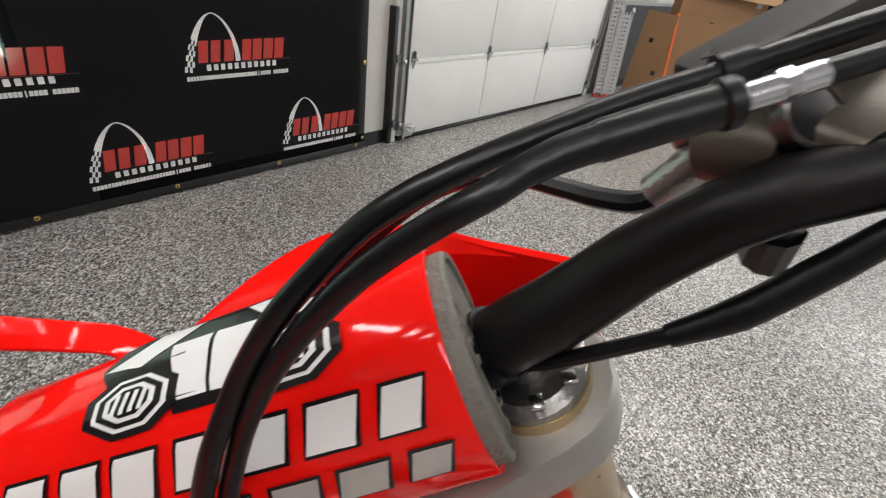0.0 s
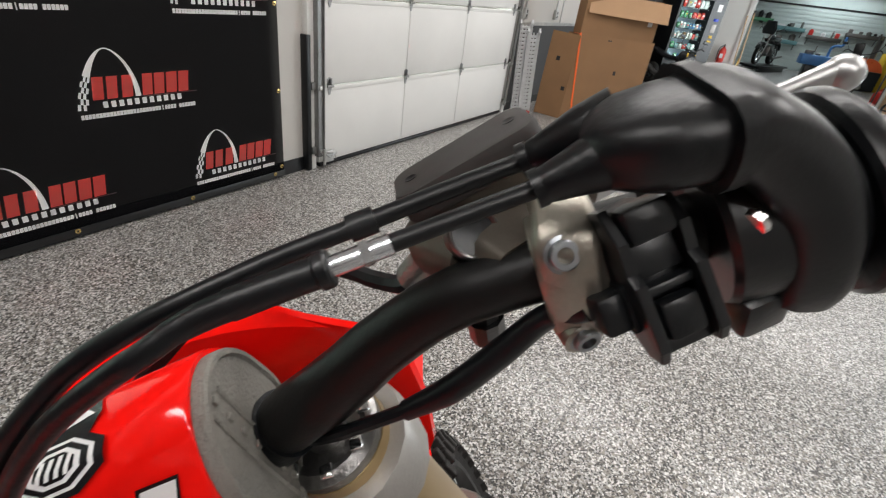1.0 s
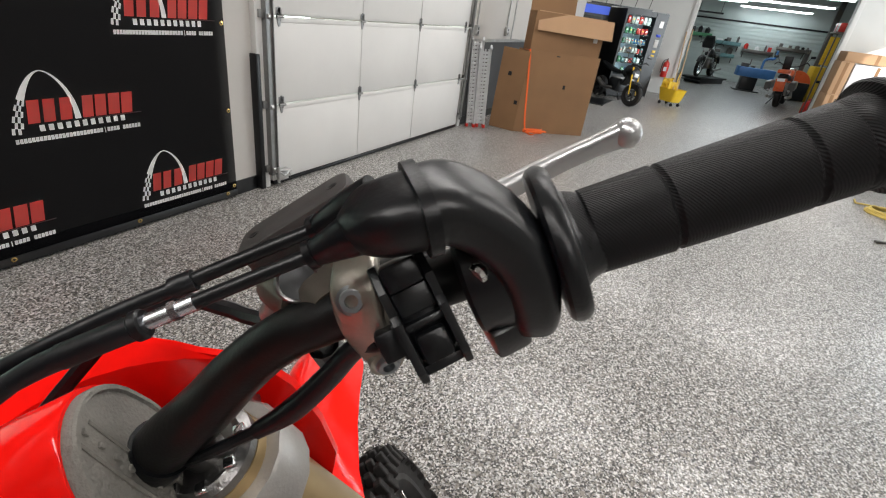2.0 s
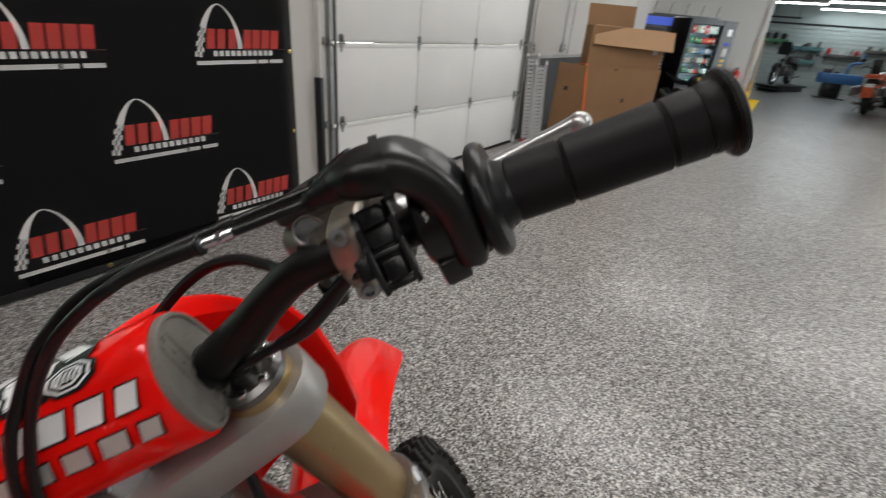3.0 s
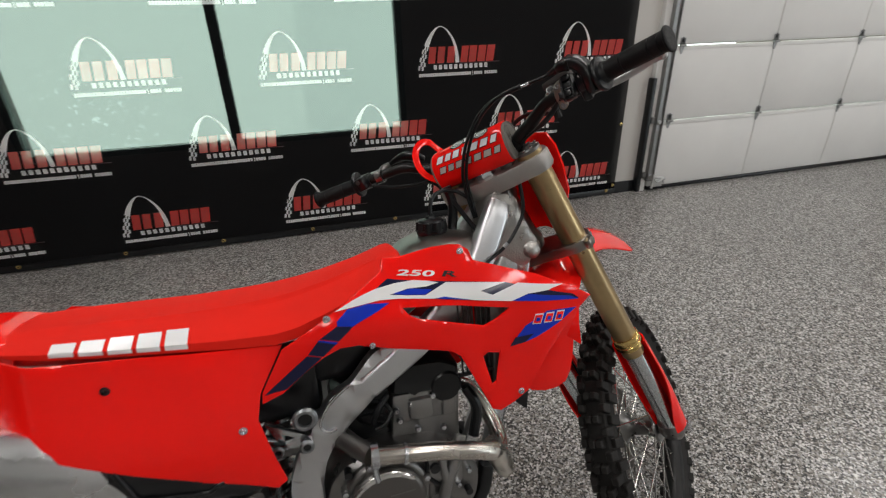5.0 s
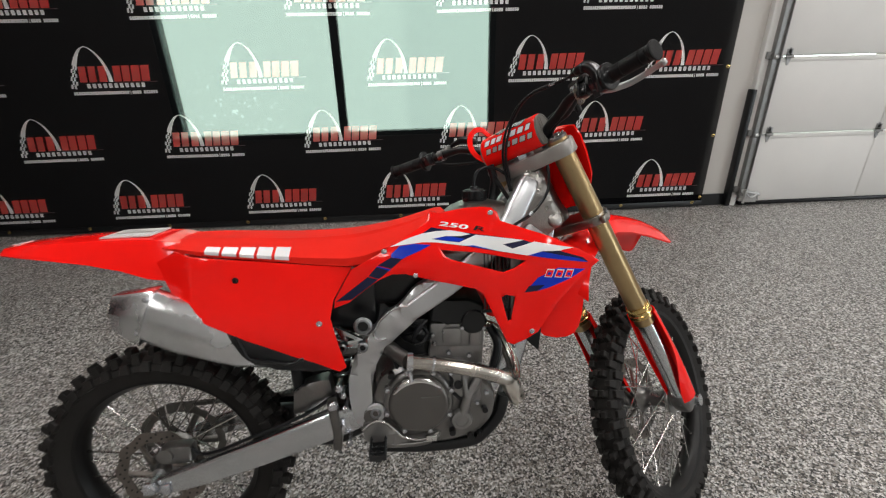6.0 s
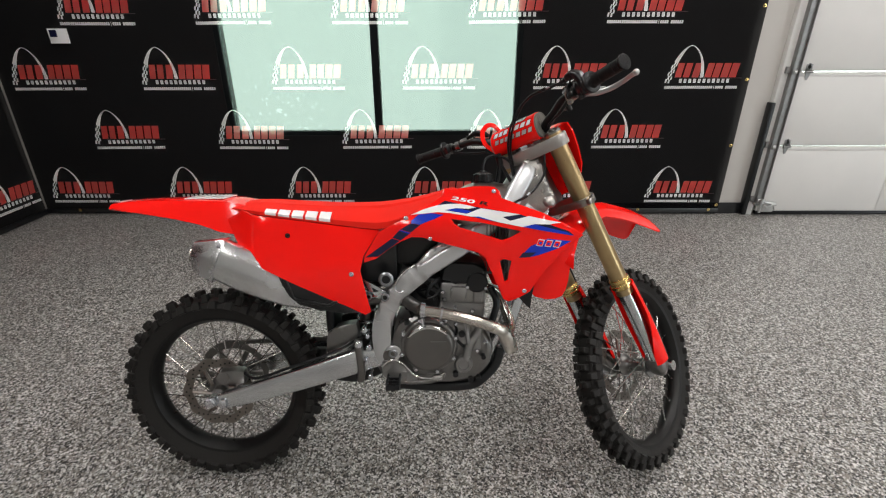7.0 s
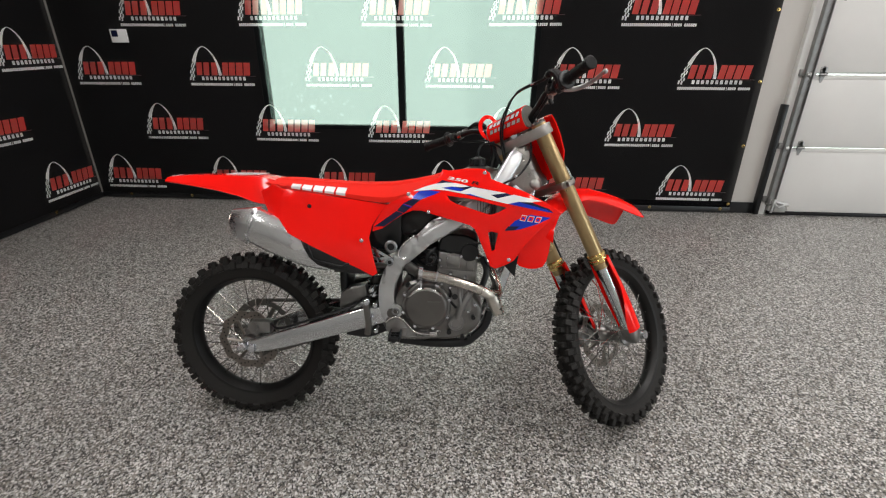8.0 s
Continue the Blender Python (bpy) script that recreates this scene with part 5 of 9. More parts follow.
# -- left-hand controls --
def L(y):
    p = bar_at(y)
    return V(p.x, -p.y, p.z + LEFT_RISE * max(0.0, y - 0.06))


bm = bmesh.new()
turned(bm, [(0.0125, 0.0), (0.0165, 0.0), (0.0165, 0.016), (0.0125, 0.016)], along(L(0.235), L(0.251)), 20, ring=True)
sweep(bm, [tuple(L(0.243) + V(0.012, 0, 0.004)), tuple(L(0.240) + V(0.026, 0, 0.008)), tuple(L(0.228) + V(0.034, 0, 0.010))], rounded(0.014, 0.016, 0.004), 3, [1.0, 1.1, 0.8])
clp = S("clutch_perch", bm, M["cast"], bar, "alloy clutch lever perch")
bm = bmesh.new()
tube(bm, [L(0.226) + V(0.034, 0, 0.011), L(0.205) + V(0.030, 0, 0.016), L(0.175) + V(0.022, 0, 0.022), L(0.150) + V(0.016, 0, 0.024), L(0.135) + V(0.016, 0, 0.022)], 0.0095, 14, 5, [0.55, 0.8, 1.15, 1.2, 0.6])
S("cable_boot", bm, M["rubber"], clp, "black rubber boot of the clutch cable")
bm = bmesh.new()
sweep(bm, [tuple(L(0.245) + V(0.036, 0, 0)), tuple(L(0.28) + V(0.06, 0, -0.002)), tuple(L(0.34) + V(0.062, 0, -0.004)), tuple(L(0.39) + V(0.055, 0, -0.006))], rounded(0.013, 0.007, 0.003), 4, up=(0, 0, 1))
bmesh.ops.create_uvsphere(bm, u_segments=12, v_segments=8, radius=0.009, matrix=Matrix.Translation(L(0.395) + V(0.054, 0, -0.006)))
S("clutch_lever", bm, M["lever"], clp, "polished clutch lever")
bm = bmesh.new()
tube(bm, [L(0.225) + V(0.022, 0, 0.0), (0.02, 0.19, 0.075), (0.03, 0.15, 0.06), (0.06, 0.10, 0.03), (0.06, 0.05, -0.04), (0.03, 0.02, -0.12)], 0.0045, 8, 5)
S("clutch_cable", bm, M["rubber"], clp, "black clutch cable")
bm = bmesh.new()
turned(bm, [(0.0125, 0.0), (0.018, 0.0), (0.018, 0.022), (0.0125, 0.022)], along(L(0.265), L(0.287)), 18, ring=True)
box(bm, tuple(L(0.276) + V(-0.02, 0, 0.004)), (0.022, 0.024, 0.03), bevel=0.003)
lsw = S("switch_block", bm, M["black"], bar, "black plastic map switch")
bm = bmesh.new()
rod(bm, L(0.276) + V(-0.03, 0, 0.012), L(0.276) + V(-0.034, 0, 0.013), 0.005, 10)
S("switch_button", bm, M["cover"], lsw)
bm = bmesh.new()
tube(bm, [L(0.262) + V(-0.012, 0, -0.012), (-0.02, 0.22, 0.06), (-0.012, 0.18, 0.045), (0.0, 0.13, 0.025), (-0.03, 0.09, -0.02)], 0.004, 8, 5)
S("switch_cable", bm, M["rubber"], lsw)

# -- number plate and front fender --
bm = bmesh.new()
rings = []
for z, hw, x in ((0.013, 0.100, 0.120), (0.009, 0.136, 0.094), (-0.02, 0.145, 0.087), (-0.07, 0.140, 0.088), (-0.127, 0.127, 0.09), (-0.155, 0.110, 0.09), (-0.19, 0.085, 0.086), (-0.215, 0.06, 0.083)):
    ring = []
    n = 12
    for j in range(n + 1):
        u = -1 + 2 * j / n
        ring.append((x + 0.028 - 0.055 * abs(u) ** 1.8, hw * u, z))
    for j in range(n, -1, -1):
        u = -1 + 2 * j / n
        ring.append((x + 0.0245 - 0.055 * abs(u) ** 1.8, hw * u * 0.98, z))
    rings.append(ring)
loft(bm, rings)
S("number_plate", bm, M["red"], None, "blank red front number plate")

bm = bmesh.new()
rings = []
for x, z, hw, drop in ((-0.125, -0.350, 0.070, 0.04), (-0.10, -0.312, 0.076, 0.045), (-0.04, -0.275, 0.080, 0.048), (0.06, -0.268, 0.078, 0.052), (0.16, -0.285, 0.076, 0.060), (0.25, -0.318, 0.076, 0.076), (0.34, -0.372, 0.077, 0.084), (0.41, -0.420, 0.078, 0.090), (0.45, -0.452, 0.078, 0.090), (0.475, -0.474, 0.077, 0.086), (0.492, -0.490, 0.074, 0.078), (0.501, -0.500, 0.066, 0.064), (0.505, -0.505, 0.050, 0.044), (0.507, -0.508, 0.026, 0.020)):
    ring = []
    n = 12
    for j in range(n + 1):
        u = -1 + 2 * j / n
        ring.append((x - 0.22 * drop * abs(u) ** 2.2, hw * u, z - drop * abs(u) ** 2.2))
    for j in range(n, -1, -1):
        u = -1 + 2 * j / n
        ring.append((x - 0.002 - 0.22 * drop * abs(u) ** 2.2, hw * u * 0.965, z - 0.004 - drop * abs(u) ** 2.2))
    rings.append(ring)
loft(bm, rings)
S("front_fender", bm, M["red"], None, "red plastic front fender")

# front caliper on the far leg
bm = bmesh.new()
box(bm, (-0.035, 0.085, -0.845), (0.05, 0.045, 0.085), bevel=0.01)
rod(bm, (-0.01, 0.105, -0.82), (-0.05, 0.105, -0.82), 0.014, 12)
S("brake_caliper", bm, M["cast"], fw, "grey front brake caliper")


# -- bodywork --
def skin(x, z):
    """How far out the right-hand shroud stands."""
    return -(0.165 - 0.055 * step(0.90, 1.04, z) - 0.02 * step(1.05, 1.2, x) - 0.02 * (1 - step(0.55, 0.8, x)))


SHROUD = [(0.777, 1.022), (0.801, 1.018), (0.868, 1.027), (0.907, 1.027), (0.930, 1.024), (0.945, 1.012), (0.950, 0.992), (1.012, 0.970), (1.07, 0.950), (1.135, 0.918), (1.180, 0.892), (1.199, 0.880), (1.164, 0.853), (1.125, 0.819), (1.085, 0.779), (1.056, 0.739), (1.036, 0.708), (1.004, 0.690), (0.973, 0.678), (0.955, 0.686), (0.948, 0.704), (0.917, 0.774), (0.897, 0.818), (0.879, 0.832), (0.824, 0.848), (0.756, 0.866), (0.709, 0.880), (0.678, 0.880), (0.644, 0.866), (0.610, 0.844), (0.567, 0.812), (0.530, 0.800), (0.533, 0.821), (0.578, 0.895), (0.638, 0.925), (0.676, 0.945), (0.731, 0.975), (0.769, 0.998)]
HOLE_A = [(0.797, 0.934), (0.891, 0.922), (1.005, 0.896), (0.977, 0.880), (0.949, 0.870), (0.824, 0.909), (0.808, 0.918)]
HOLE_B = [(0.943, 0.806), (0.954, 0.812), (0.978, 0.806), (0.967, 0.746), (0.958, 0.742)]


shroud_bm = panel(SHROUD, skin, 0.0045, [HOLE_A, HOLE_B], 0.0125, 0.002)
left_bm = mirrored(shroud_bm)
bmesh.ops.transform(left_bm, matrix=Matrix.Translation((0, 0, -0.035)) @ Matrix.Diagonal((1, 0.78, 1, 1)), verts=left_bm.verts[:])
shroud = part("shroud", shroud_bm, M["red"], bike, "glossy red radiator shroud with white and blue graphics")
part("shroud", left_bm, M["red"], bike, "glossy red radiator shroud")


def decal(outline, mt, name="graphic", lift=0.0012, depth=skin, parent=None, holes=(), label=""):
    bm = panel(outline, lambda x, z: depth(x, z) - lift, 0.0008, holes, 0.0125)
    return part(name, bm, M[mt], parent or shroud, label)


# navy and blue base of the side graphic, white slanted shapes above it
decal([(0.754, 0.972), (0.779, 0.986), (0.82, 0.977), (0.882, 0.966), (1.002, 0.946), (1.046, 0.931), (1.152, 0.893), (1.168, 0.880), (1.144, 0.883), (1.002, 0.911), (0.935, 0.924), (0.857, 0.940), (0.774, 0.955), (0.758, 0.955), (0.724, 0.951)], "decal_navy", "graphic", 0.0010)
decal([(0.780, 0.961), (0.819, 0.964), (0.857, 0.956), (0.843, 0.950), (0.809, 0.955)], "decal_blue", "graphic", 0.0018)
decal([(0.856, 0.942), (0.899, 0.947), (0.932, 0.926), (0.877, 0.937)], "decal_blue", "graphic", 0.0018)
decal([(1.009, 0.910), (1.045, 0.917), (1.144, 0.891), (1.167, 0.879), (1.144, 0.883)], "decal_blue", "graphic", 0.0018)
decal([(0.872, 0.966), (0.851, 0.972), (0.825, 0.977), (0.790, 0.977), (0.754, 0.973), (0.728, 0.966), (0.710, 0.960), (0.676, 0.946), (0.692, 0.948), (0.724, 0.951), (0.757, 0.954), (0.790, 0.952), (0.857, 0.941), (0.843, 0.949), (0.809, 0.954), (0.777, 0.960), (0.812, 0.965), (0.848, 0.963)], "decal_white", "graphic", 0.0026)
decal([(0.857, 0.941), (0.843, 0.949), (0.886, 0.964), (1.002, 0.946), (0.949, 0.939), (0.972, 0.928), (1.028, 0.941), (1.127, 0.920), (1.101, 0.918), (1.091, 0.916), (1.045, 0.918), (1.008, 0.910), (0.935, 0.925), (0.878, 0.941)], "decal_white", "graphic", 0.0026)
for q, mt in (([(0.678, 0.930), (0.699, 0.947), (0.736, 0.951), (0.774, 0.947), (0.752, 0.937), (0.717, 0.924), (0.704, 0.918), (0.677, 0.922)], "decal_blue"), ([(0.676, 0.9215), (0.704, 0.9175), (0.676, 0.895), (0.644, 0.904)], "decal_navy"), ([(0.642, 0.902), (0.674, 0.893), (0.645, 0.870), (0.620, 0.878)], "decal_navy"), ([(0.618, 0.876), (0.643, 0.869), (0.574, 0.820), (0.553, 0.819), (0.536, 0.817)], "decal_navy"), ([(0.640, 0.9005), (0.643, 0.9025), (0.675, 0.8935), (0.671, 0.890)], "decal_blue")):
    decal(q, mt, "graphic", 0.0012 if mt == "decal_navy" else 0.0018)
decal([(1.004, 0.820), (1.035, 0.852), (1.086, 0.873), (1.160, 0.862), (1.119, 0.842), (1.057, 0.823), (1.033, 0.818)], "decal_blue", "graphic", 0.0012)
decal([(1.000, 0.816), (1.012, 0.832), (1.052, 0.832), (1.033, 0.818)], "decal_navy", "graphic", 0.0018)
for k in range(3):
    x0 = 1.050 + 0.026 * k
    z0 = 0.853 - 0.003 * k
    decal([(x0, z0), (x0 + 0.008, z0 + 0.020), (x0 + 0.027, z0 + 0.017), (x0 + 0.019, z0 - 0.003)], "decal_white", "emblem", 0.0022)
    decal([(x0 + 0.002, z0 + 0.002), (x0 + 0.008, z0 + 0.0175), (x0 + 0.024, z0 + 0.015), (x0 + 0.018, z0 - 0.001)], "red", "emblem", 0.0030)
    decal([(x0 + 0.007, z0 + 0.005), (x0 + 0.010, z0 + 0.012), (x0 + 0.018, z0 + 0.0105), (x0 + 0.015, z0 + 0.0035)], "decal_blue", "emblem", 0.0037)


def lettering(text, size, m, mt, parent, name="lettering"):
    cu = bpy.data.curves.new(name, "FONT")
    cu.body, cu.size, cu.extrude, cu.shear, cu.offset = text, size, 0.0004, 0.14, 0.00035
    cu.materials.append(mt)
    ob = new(name, cu)
    ob.parent = parent
    ob.matrix_basis = m
    return ob


tm = Matrix.Translation((0.796, skin(0.797, 0.989) - 0.0022, 0.990)) @ Euler((radians(60), radians(10), radians(-6.5))).to_matrix().to_4x4() @ Matrix.Diagonal((3.05, 1, 1, 1))
lettering("250", 0.0155, tm, M["decal_white"], shroud)
lettering("R", 0.0155, tm @ Matrix.Translation((0.0275, 0, 0.002)), M["decal_black"], shroud)

# bolts of the bodywork
def bolt(x, y, z, r, parent, mt="zinc"):
    bm = bmesh.new()
    r *= 0.8
    turned(bm, [(0.001, 0.0), (r * 1.5, 0.0), (r * 1.5, 0.0012), (r, 0.002), (r * 0.9, 0.0055), (r * 0.66, 0.0055), (r * 0.6, 0.001), (0.001, 0.001)], Matrix.Translation((x, y, z)) @ Euler((radians(90), 0, 0)).to_matrix().to_4x4(), 14)
    return part("bolt", bm, M[mt], parent)


bolt(0.927, skin(0.927, 1.012) - 0.0005, 1.012, 0.0058, shroud)
bolt(1.019, skin(1.019, 0.712) - 0.0005, 0.712, 0.0058, shroud)
bolt(0.733, skin(0.733, 0.876) - 0.0005, 0.876, 0.005, shroud)
bolt(0.661, skin(0.661, 0.936) - 0.0005, 0.936, 0.006, shroud)

# forward wing of the shroud, behind the main skin
wing = panel([(1.162, 0.898), (1.184, 0.880), (1.178, 0.830), (1.170, 0.780), (1.165, 0.730), (1.158, 0.700), (1.146, 0.680), (1.123, 0.672), (1.095, 0.671), (1.062, 0.680), (1.052, 0.690), (1.055, 0.744), (1.075, 0.808), (1.09, 0.86)], lambda x, z: -(0.128 + 0.05 * (1.10 - x) ** 2 - 0.25 * max(0, x - 1.12) ** 1.3), 0.004, [], 0.03, 0.002)
both("shroud_wing", wing, M["red"], bike, "red inner shroud wing")

# radiator behind the shroud
for s in (-1, 1):
    bm = bmesh.new()
    box(bm, (0.985, s * 0.105, 0.80), (0.032, 0.085, 0.25), pose(0, 0, 0) , bevel=0.004)
    rad = part("radiator", bm, M["cover"], bike, "dark finned radiator")
    for k in range(22):
        bm = bmesh.new()
        box(bm, (0.965 + 0.0, s * (0.072 + 0.0032 * k), 0.80), (0.004, 0.0012, 0.22))
        part("fin", bm, M["black"], rad)
    bm = bmesh.new()
    for k in range(14):
        box(bm, (0.905 + 0.0095 * k, s * 0.142, 0.845), (0.002, 0.006, 0.16))
    box(bm, (0.965, s * 0.142, 0.925), (0.14, 0.008, 0.006))
    box(bm, (0.965, s * 0.142, 0.765), (0.14, 0.008, 0.006))
    part("louvre", bm, M["black"], rad, "black radiator louvre")

# fuel tank and its cap
bm = bmesh.new()
rings = []
for x, hw, z, zb in ((0.735, 0.05, 0.945, 0.92), (0.77, 0.080, 0.968, 0.91), (0.815, 0.098, 0.996, 0.91), (0.845, 0.102, 1.018, 0.91), (0.89, 0.104, 1.034, 0.91), (0.94, 0.092, 1.032, 0.92), (0.985, 0.068, 1.022, 0.93), (1.005, 0.045, 1.005, 0.95)):
    sec = []
    for j in range(16):
        a = math.pi * j / 15
        c, s_ = math.cos(a), math.sin(a)
        sec.append((x, -hw * math.copysign(abs(c) ** 0.6, c), zb + (z - zb) * abs(s_) ** 0.55))
    rings.append(sec)
loft(bm, rings)
tank = part("fuel_tank", bm, M["tank"], bike, "bare titanium fuel tank")
bm = bmesh.new()
turned(bm, [(0.001, 1.030), (0.032, 1.030), (0.033, 1.034), (0.033, 1.040), (0.001, 1.041)], Matrix.Translation((0.905, -0.005, 0)), 32)
lobes = []
for k in range(9):
    a = 2 * math.pi * k / 9
    lobe = bmesh.new()
    lobes.append(lobe)
    rod(lobe, (0.905 + 0.0255 * math.cos(a), -0.005 + 0.0255 * math.sin(a), 1.036), (0.905 + 0.0235 * math.cos(a), -0.005 + 0.0235 * math.sin(a), 1.056), 0.0095, 10)
turned(bm, [(0.001, 1.036), (0.029, 1.036), (0.029, 1.054), (0.025, 1.060), (0.012, 1.063), (0.010, 1.068), (0.001, 1.068)], Matrix.Translation((0.905, -0.005, 0)), 32)
cap = part("fuel_cap", bm, M["rubber"], tank, "black lobed fuel cap with a breather hose")
for lobe in lobes:
    part("lobe", lobe, M["rubber"], cap)
bm = bmesh.new()
tube(bm, [(0.905, -0.005, 1.062), (0.906, -0.003, 1.085), (0.918, 0.004, 1.108), (0.945, 0.012, 1.115), (0.975, 0.014, 1.108), (1.0, 0.01, 1.09)], 0.0042, 10, 6)
part("breather_hose", bm, M["rubber"], cap, "thin black breather hose")

# seat
bm = bmesh.new()
rings = []
for x, hw, zt, zb, yb in ((0.105, 0.060, 0.972, 0.962, 0.066), (0.125, 0.078, 0.986, 0.962, 0.088), (0.16, 0.088, 0.992, 0.956, 0.102), (0.22, 0.092, 0.992, 0.944, 0.112), (0.32, 0.096, 0.986, 0.932, 0.122), (0.42, 0.098, 0.980, 0.920, 0.128), (0.50, 0.098, 0.979, 0.909, 0.130), (0.57, 0.096, 0.981, 0.901, 0.130), (0.61, 0.092, 0.985, 0.905, 0.128), (0.67, 0.085, 0.994, 0.925, 0.122), (0.73, 0.078, 1.007, 0.950, 0.116), (0.775, 0.072, 1.020, 0.975, 0.110), (0.800, 0.074, 1.026, 0.990, 0.102), (0.816, 0.072, 1.026, 0.996, 0.096), (0.826, 0.058, 1.016, 0.998, 0.08)):
    hw, zt = hw * 0.64, zt - 0.014
    sec = [(x, -yb, zb), (x, -yb, zb + (zt - zb) * 0.30), (x, -yb + (yb - hw) * 0.45, zb + (zt - zb) * 0.62), (x, -hw, zt - (zt - zb) * 0.16), (x, -hw * 0.90, zt - (zt - zb) * 0.03), (x, -hw * 0.6, zt), (x, 0, zt + 0.002)]
    rings.append(sec + [(p[0], -p[1], p[2]) for p in sec[-2::-1]])
loft(bm, rings)
seat = part("seat", bm, M["seat"], bike, "red gripper-cloth seat with white blocks on its side")
SEAT_SIDE = [(0.16, 0.102, 0.088, 0.992, 0.956), (0.22, 0.112, 0.092, 0.992, 0.944), (0.32, 0.122, 0.096, 0.986, 0.932), (0.42, 0.128, 0.098, 0.980, 0.920), (0.50, 0.130, 0.098, 0.979, 0.909)]


def seat_at(x, v):
    """A point of the cover's right side: v runs from its lower edge (0) round to the crown (3)."""
    for a, b in zip(SEAT_SIDE, SEAT_SIDE[1:]):
        if a[0] <= x <= b[0]:
            f = (x - a[0]) / (b[0] - a[0])
            yb, hw, zt, zb = (p + (q - p) * f for p, q in zip(a[1:], b[1:]))
            hw, zt = hw * 0.64, zt - 0.014
            sec = [V(x, -yb, zb), V(x, -yb, zb + (zt - zb) * 0.30), V(x, -yb + (yb - hw) * 0.45, zb + (zt - zb) * 0.62), V(x, -hw, zt - (zt - zb) * 0.16)]
            k = min(int(v), 2)
            return sec[k].lerp(sec[k + 1], v - k)


for k in range(5):
    bm = bmesh.new()
    grid = []
    for i in range(4):
        x = 0.232 + 0.0415 * k + 0.034 * i / 3
        grid.append([seat_at(x, 0.35 + (1.75 + 0.08 * k - 0.35) * j / 6) for j in range(7)])
    for lift in (0.0004, 0.0016):
        for i in range(4):
            grid.append([p + V(0, -lift, lift * 1.2) for p in grid[i]])
    for base, flip in ((4, False), (8, True)):
        vs = [[bm.verts.new(p) for p in grid[base + i]] for i in range(4)]
        for i in range(3):
            for j in range(6):
                f = [vs[i][j], vs[i + 1][j], vs[i + 1][j + 1], vs[i][j + 1]]
                bm.faces.new(f if flip else f[::-1])
    part("block_mark", bm, M["decal_white"], seat, "white letter-sized block")

# rear fender
bm = bmesh.new()
rings = []
for x, hw, zt, drop in ((-0.290, 0.030, 0.972, 0.006), (-0.272, 0.052, 0.978, 0.010), (-0.22, 0.070, 0.984, 0.020), (-0.14, 0.082, 0.988, 0.034), (-0.05, 0.092, 0.990, 0.050), (0.03, 0.100, 0.990, 0.068), (0.09, 0.104, 0.988, 0.088), (0.13, 0.104, 0.982, 0.088), (0.17, 0.10, 0.972, 0.075)):
    n = 14
    ring = []
    for j in range(n + 1):
        u = -1 + 2 * j / n
        ring.append((x, hw * u * (1 + 0.06 * abs(u)), zt - drop * max(0, (abs(u) - 0.72) / 0.28) ** 1.3 - 0.006 * u * u))
    for j in range(n, -1, -1):
        u = -1 + 2 * j / n
        ring.append((x, hw * u * 0.97, zt - 0.005 - drop * 0.98 * max(0, (abs(u) - 0.72) / 0.28) ** 1.3 - 0.006 * u * u))
    rings.append(ring)
loft(bm, rings)
tail = part("rear_fender", bm, M["red"], bike, "long red rear fender")
bm = bmesh.new()
loft(bm, [[(x, y, z) for x, y, z in ((x0, -0.055, 0.9895), (x0, 0.055, 0.9895), (x0, 0.055, 0.9925), (x0, -0.055, 0.9925))] for x0 in (-0.035, 0.085)])
part("label", bm, M["decal_white"], tail, "plain white warning label")
bm = bmesh.new()
loft(bm, [[(x0, -0.012, 0.9925), (x0, 0.012, 0.9925), (x0, 0.012, 0.9945), (x0, -0.012, 0.9945)] for x0 in (-0.02, 0.07)])
part("label_bar", bm, M["decal_silver"], tail)
bm = bmesh.new()
loft(bm, [[(x0, -w, z - 0.002), (x0, w, z - 0.002), (x0, w, z + 0.002), (x0, -w, z + 0.002)] for x0, w, z in ((-0.272, 0.010, 0.978), (-0.245, 0.022, 0.981))])
part("tail_mark", bm, M["decal_white"], tail)

# side panels
def side(x, z):
    return -(0.134 + 0.044 * (1 - step(0.71, 0.965, z)) - 0.016 * step(0.40, 0.58, x) + 0.012 * (1 - step(0.20, 0.40, x)) - 0.035 * (1 - step(0.10, 0.22, x)))


SIDE = [(0.118, 0.935), (0.172, 0.962), (0.215, 0.948), (0.33, 0.931), (0.49, 0.908), (0.578, 0.896), (0.530, 0.822), (0.520, 0.778), (0.538, 0.694), (0.549, 0.650), (0.531, 0.640), (0.477, 0.671), (0.401, 0.708), (0.326, 0.744), (0.253, 0.783), (0.210, 0.807), (0.168, 0.840), (0.140, 0.885)]
side_bm = panel(SIDE, side, 0.0045, [], 0.03, 0.002)
lside = mirrored(side_bm)
sp = part("side_panel", side_bm, M["red"], bike, "plain glossy red side panel")
part("side_panel", lside, M["red"], bike, "plain glossy red side panel")
bolt(0.307, side(0.307, 0.888) - 0.0005, 0.888, 0.0062, sp, "black")
bolt(0.494, side(0.494, 0.770) - 0.0005, 0.770, 0.0062, sp)
bm = panel([(0.268, 0.788), (0.30, 0.768), (0.401, 0.716), (0.531, 0.648), (0.548, 0.650), (0.540, 0.642), (0.456, 0.648), (0.385, 0.661), (0.333, 0.678), (0.305, 0.706), (0.284, 0.747)], lambda x, z: side(x, z) + 0.005, 0.03, [], 0.02, 0.006)
guard = part("heat_guard", bm, M["black"], bike, "black plastic muffler heat guard")
rim = [(x, side(x, z) + 0.003, z) for x, z in ((0.298, 0.758), (0.313, 0.722), (0.324, 0.698), (0.37, 0.686), (0.42, 0.676), (0.438, 0.684), (0.450, 0.686))]
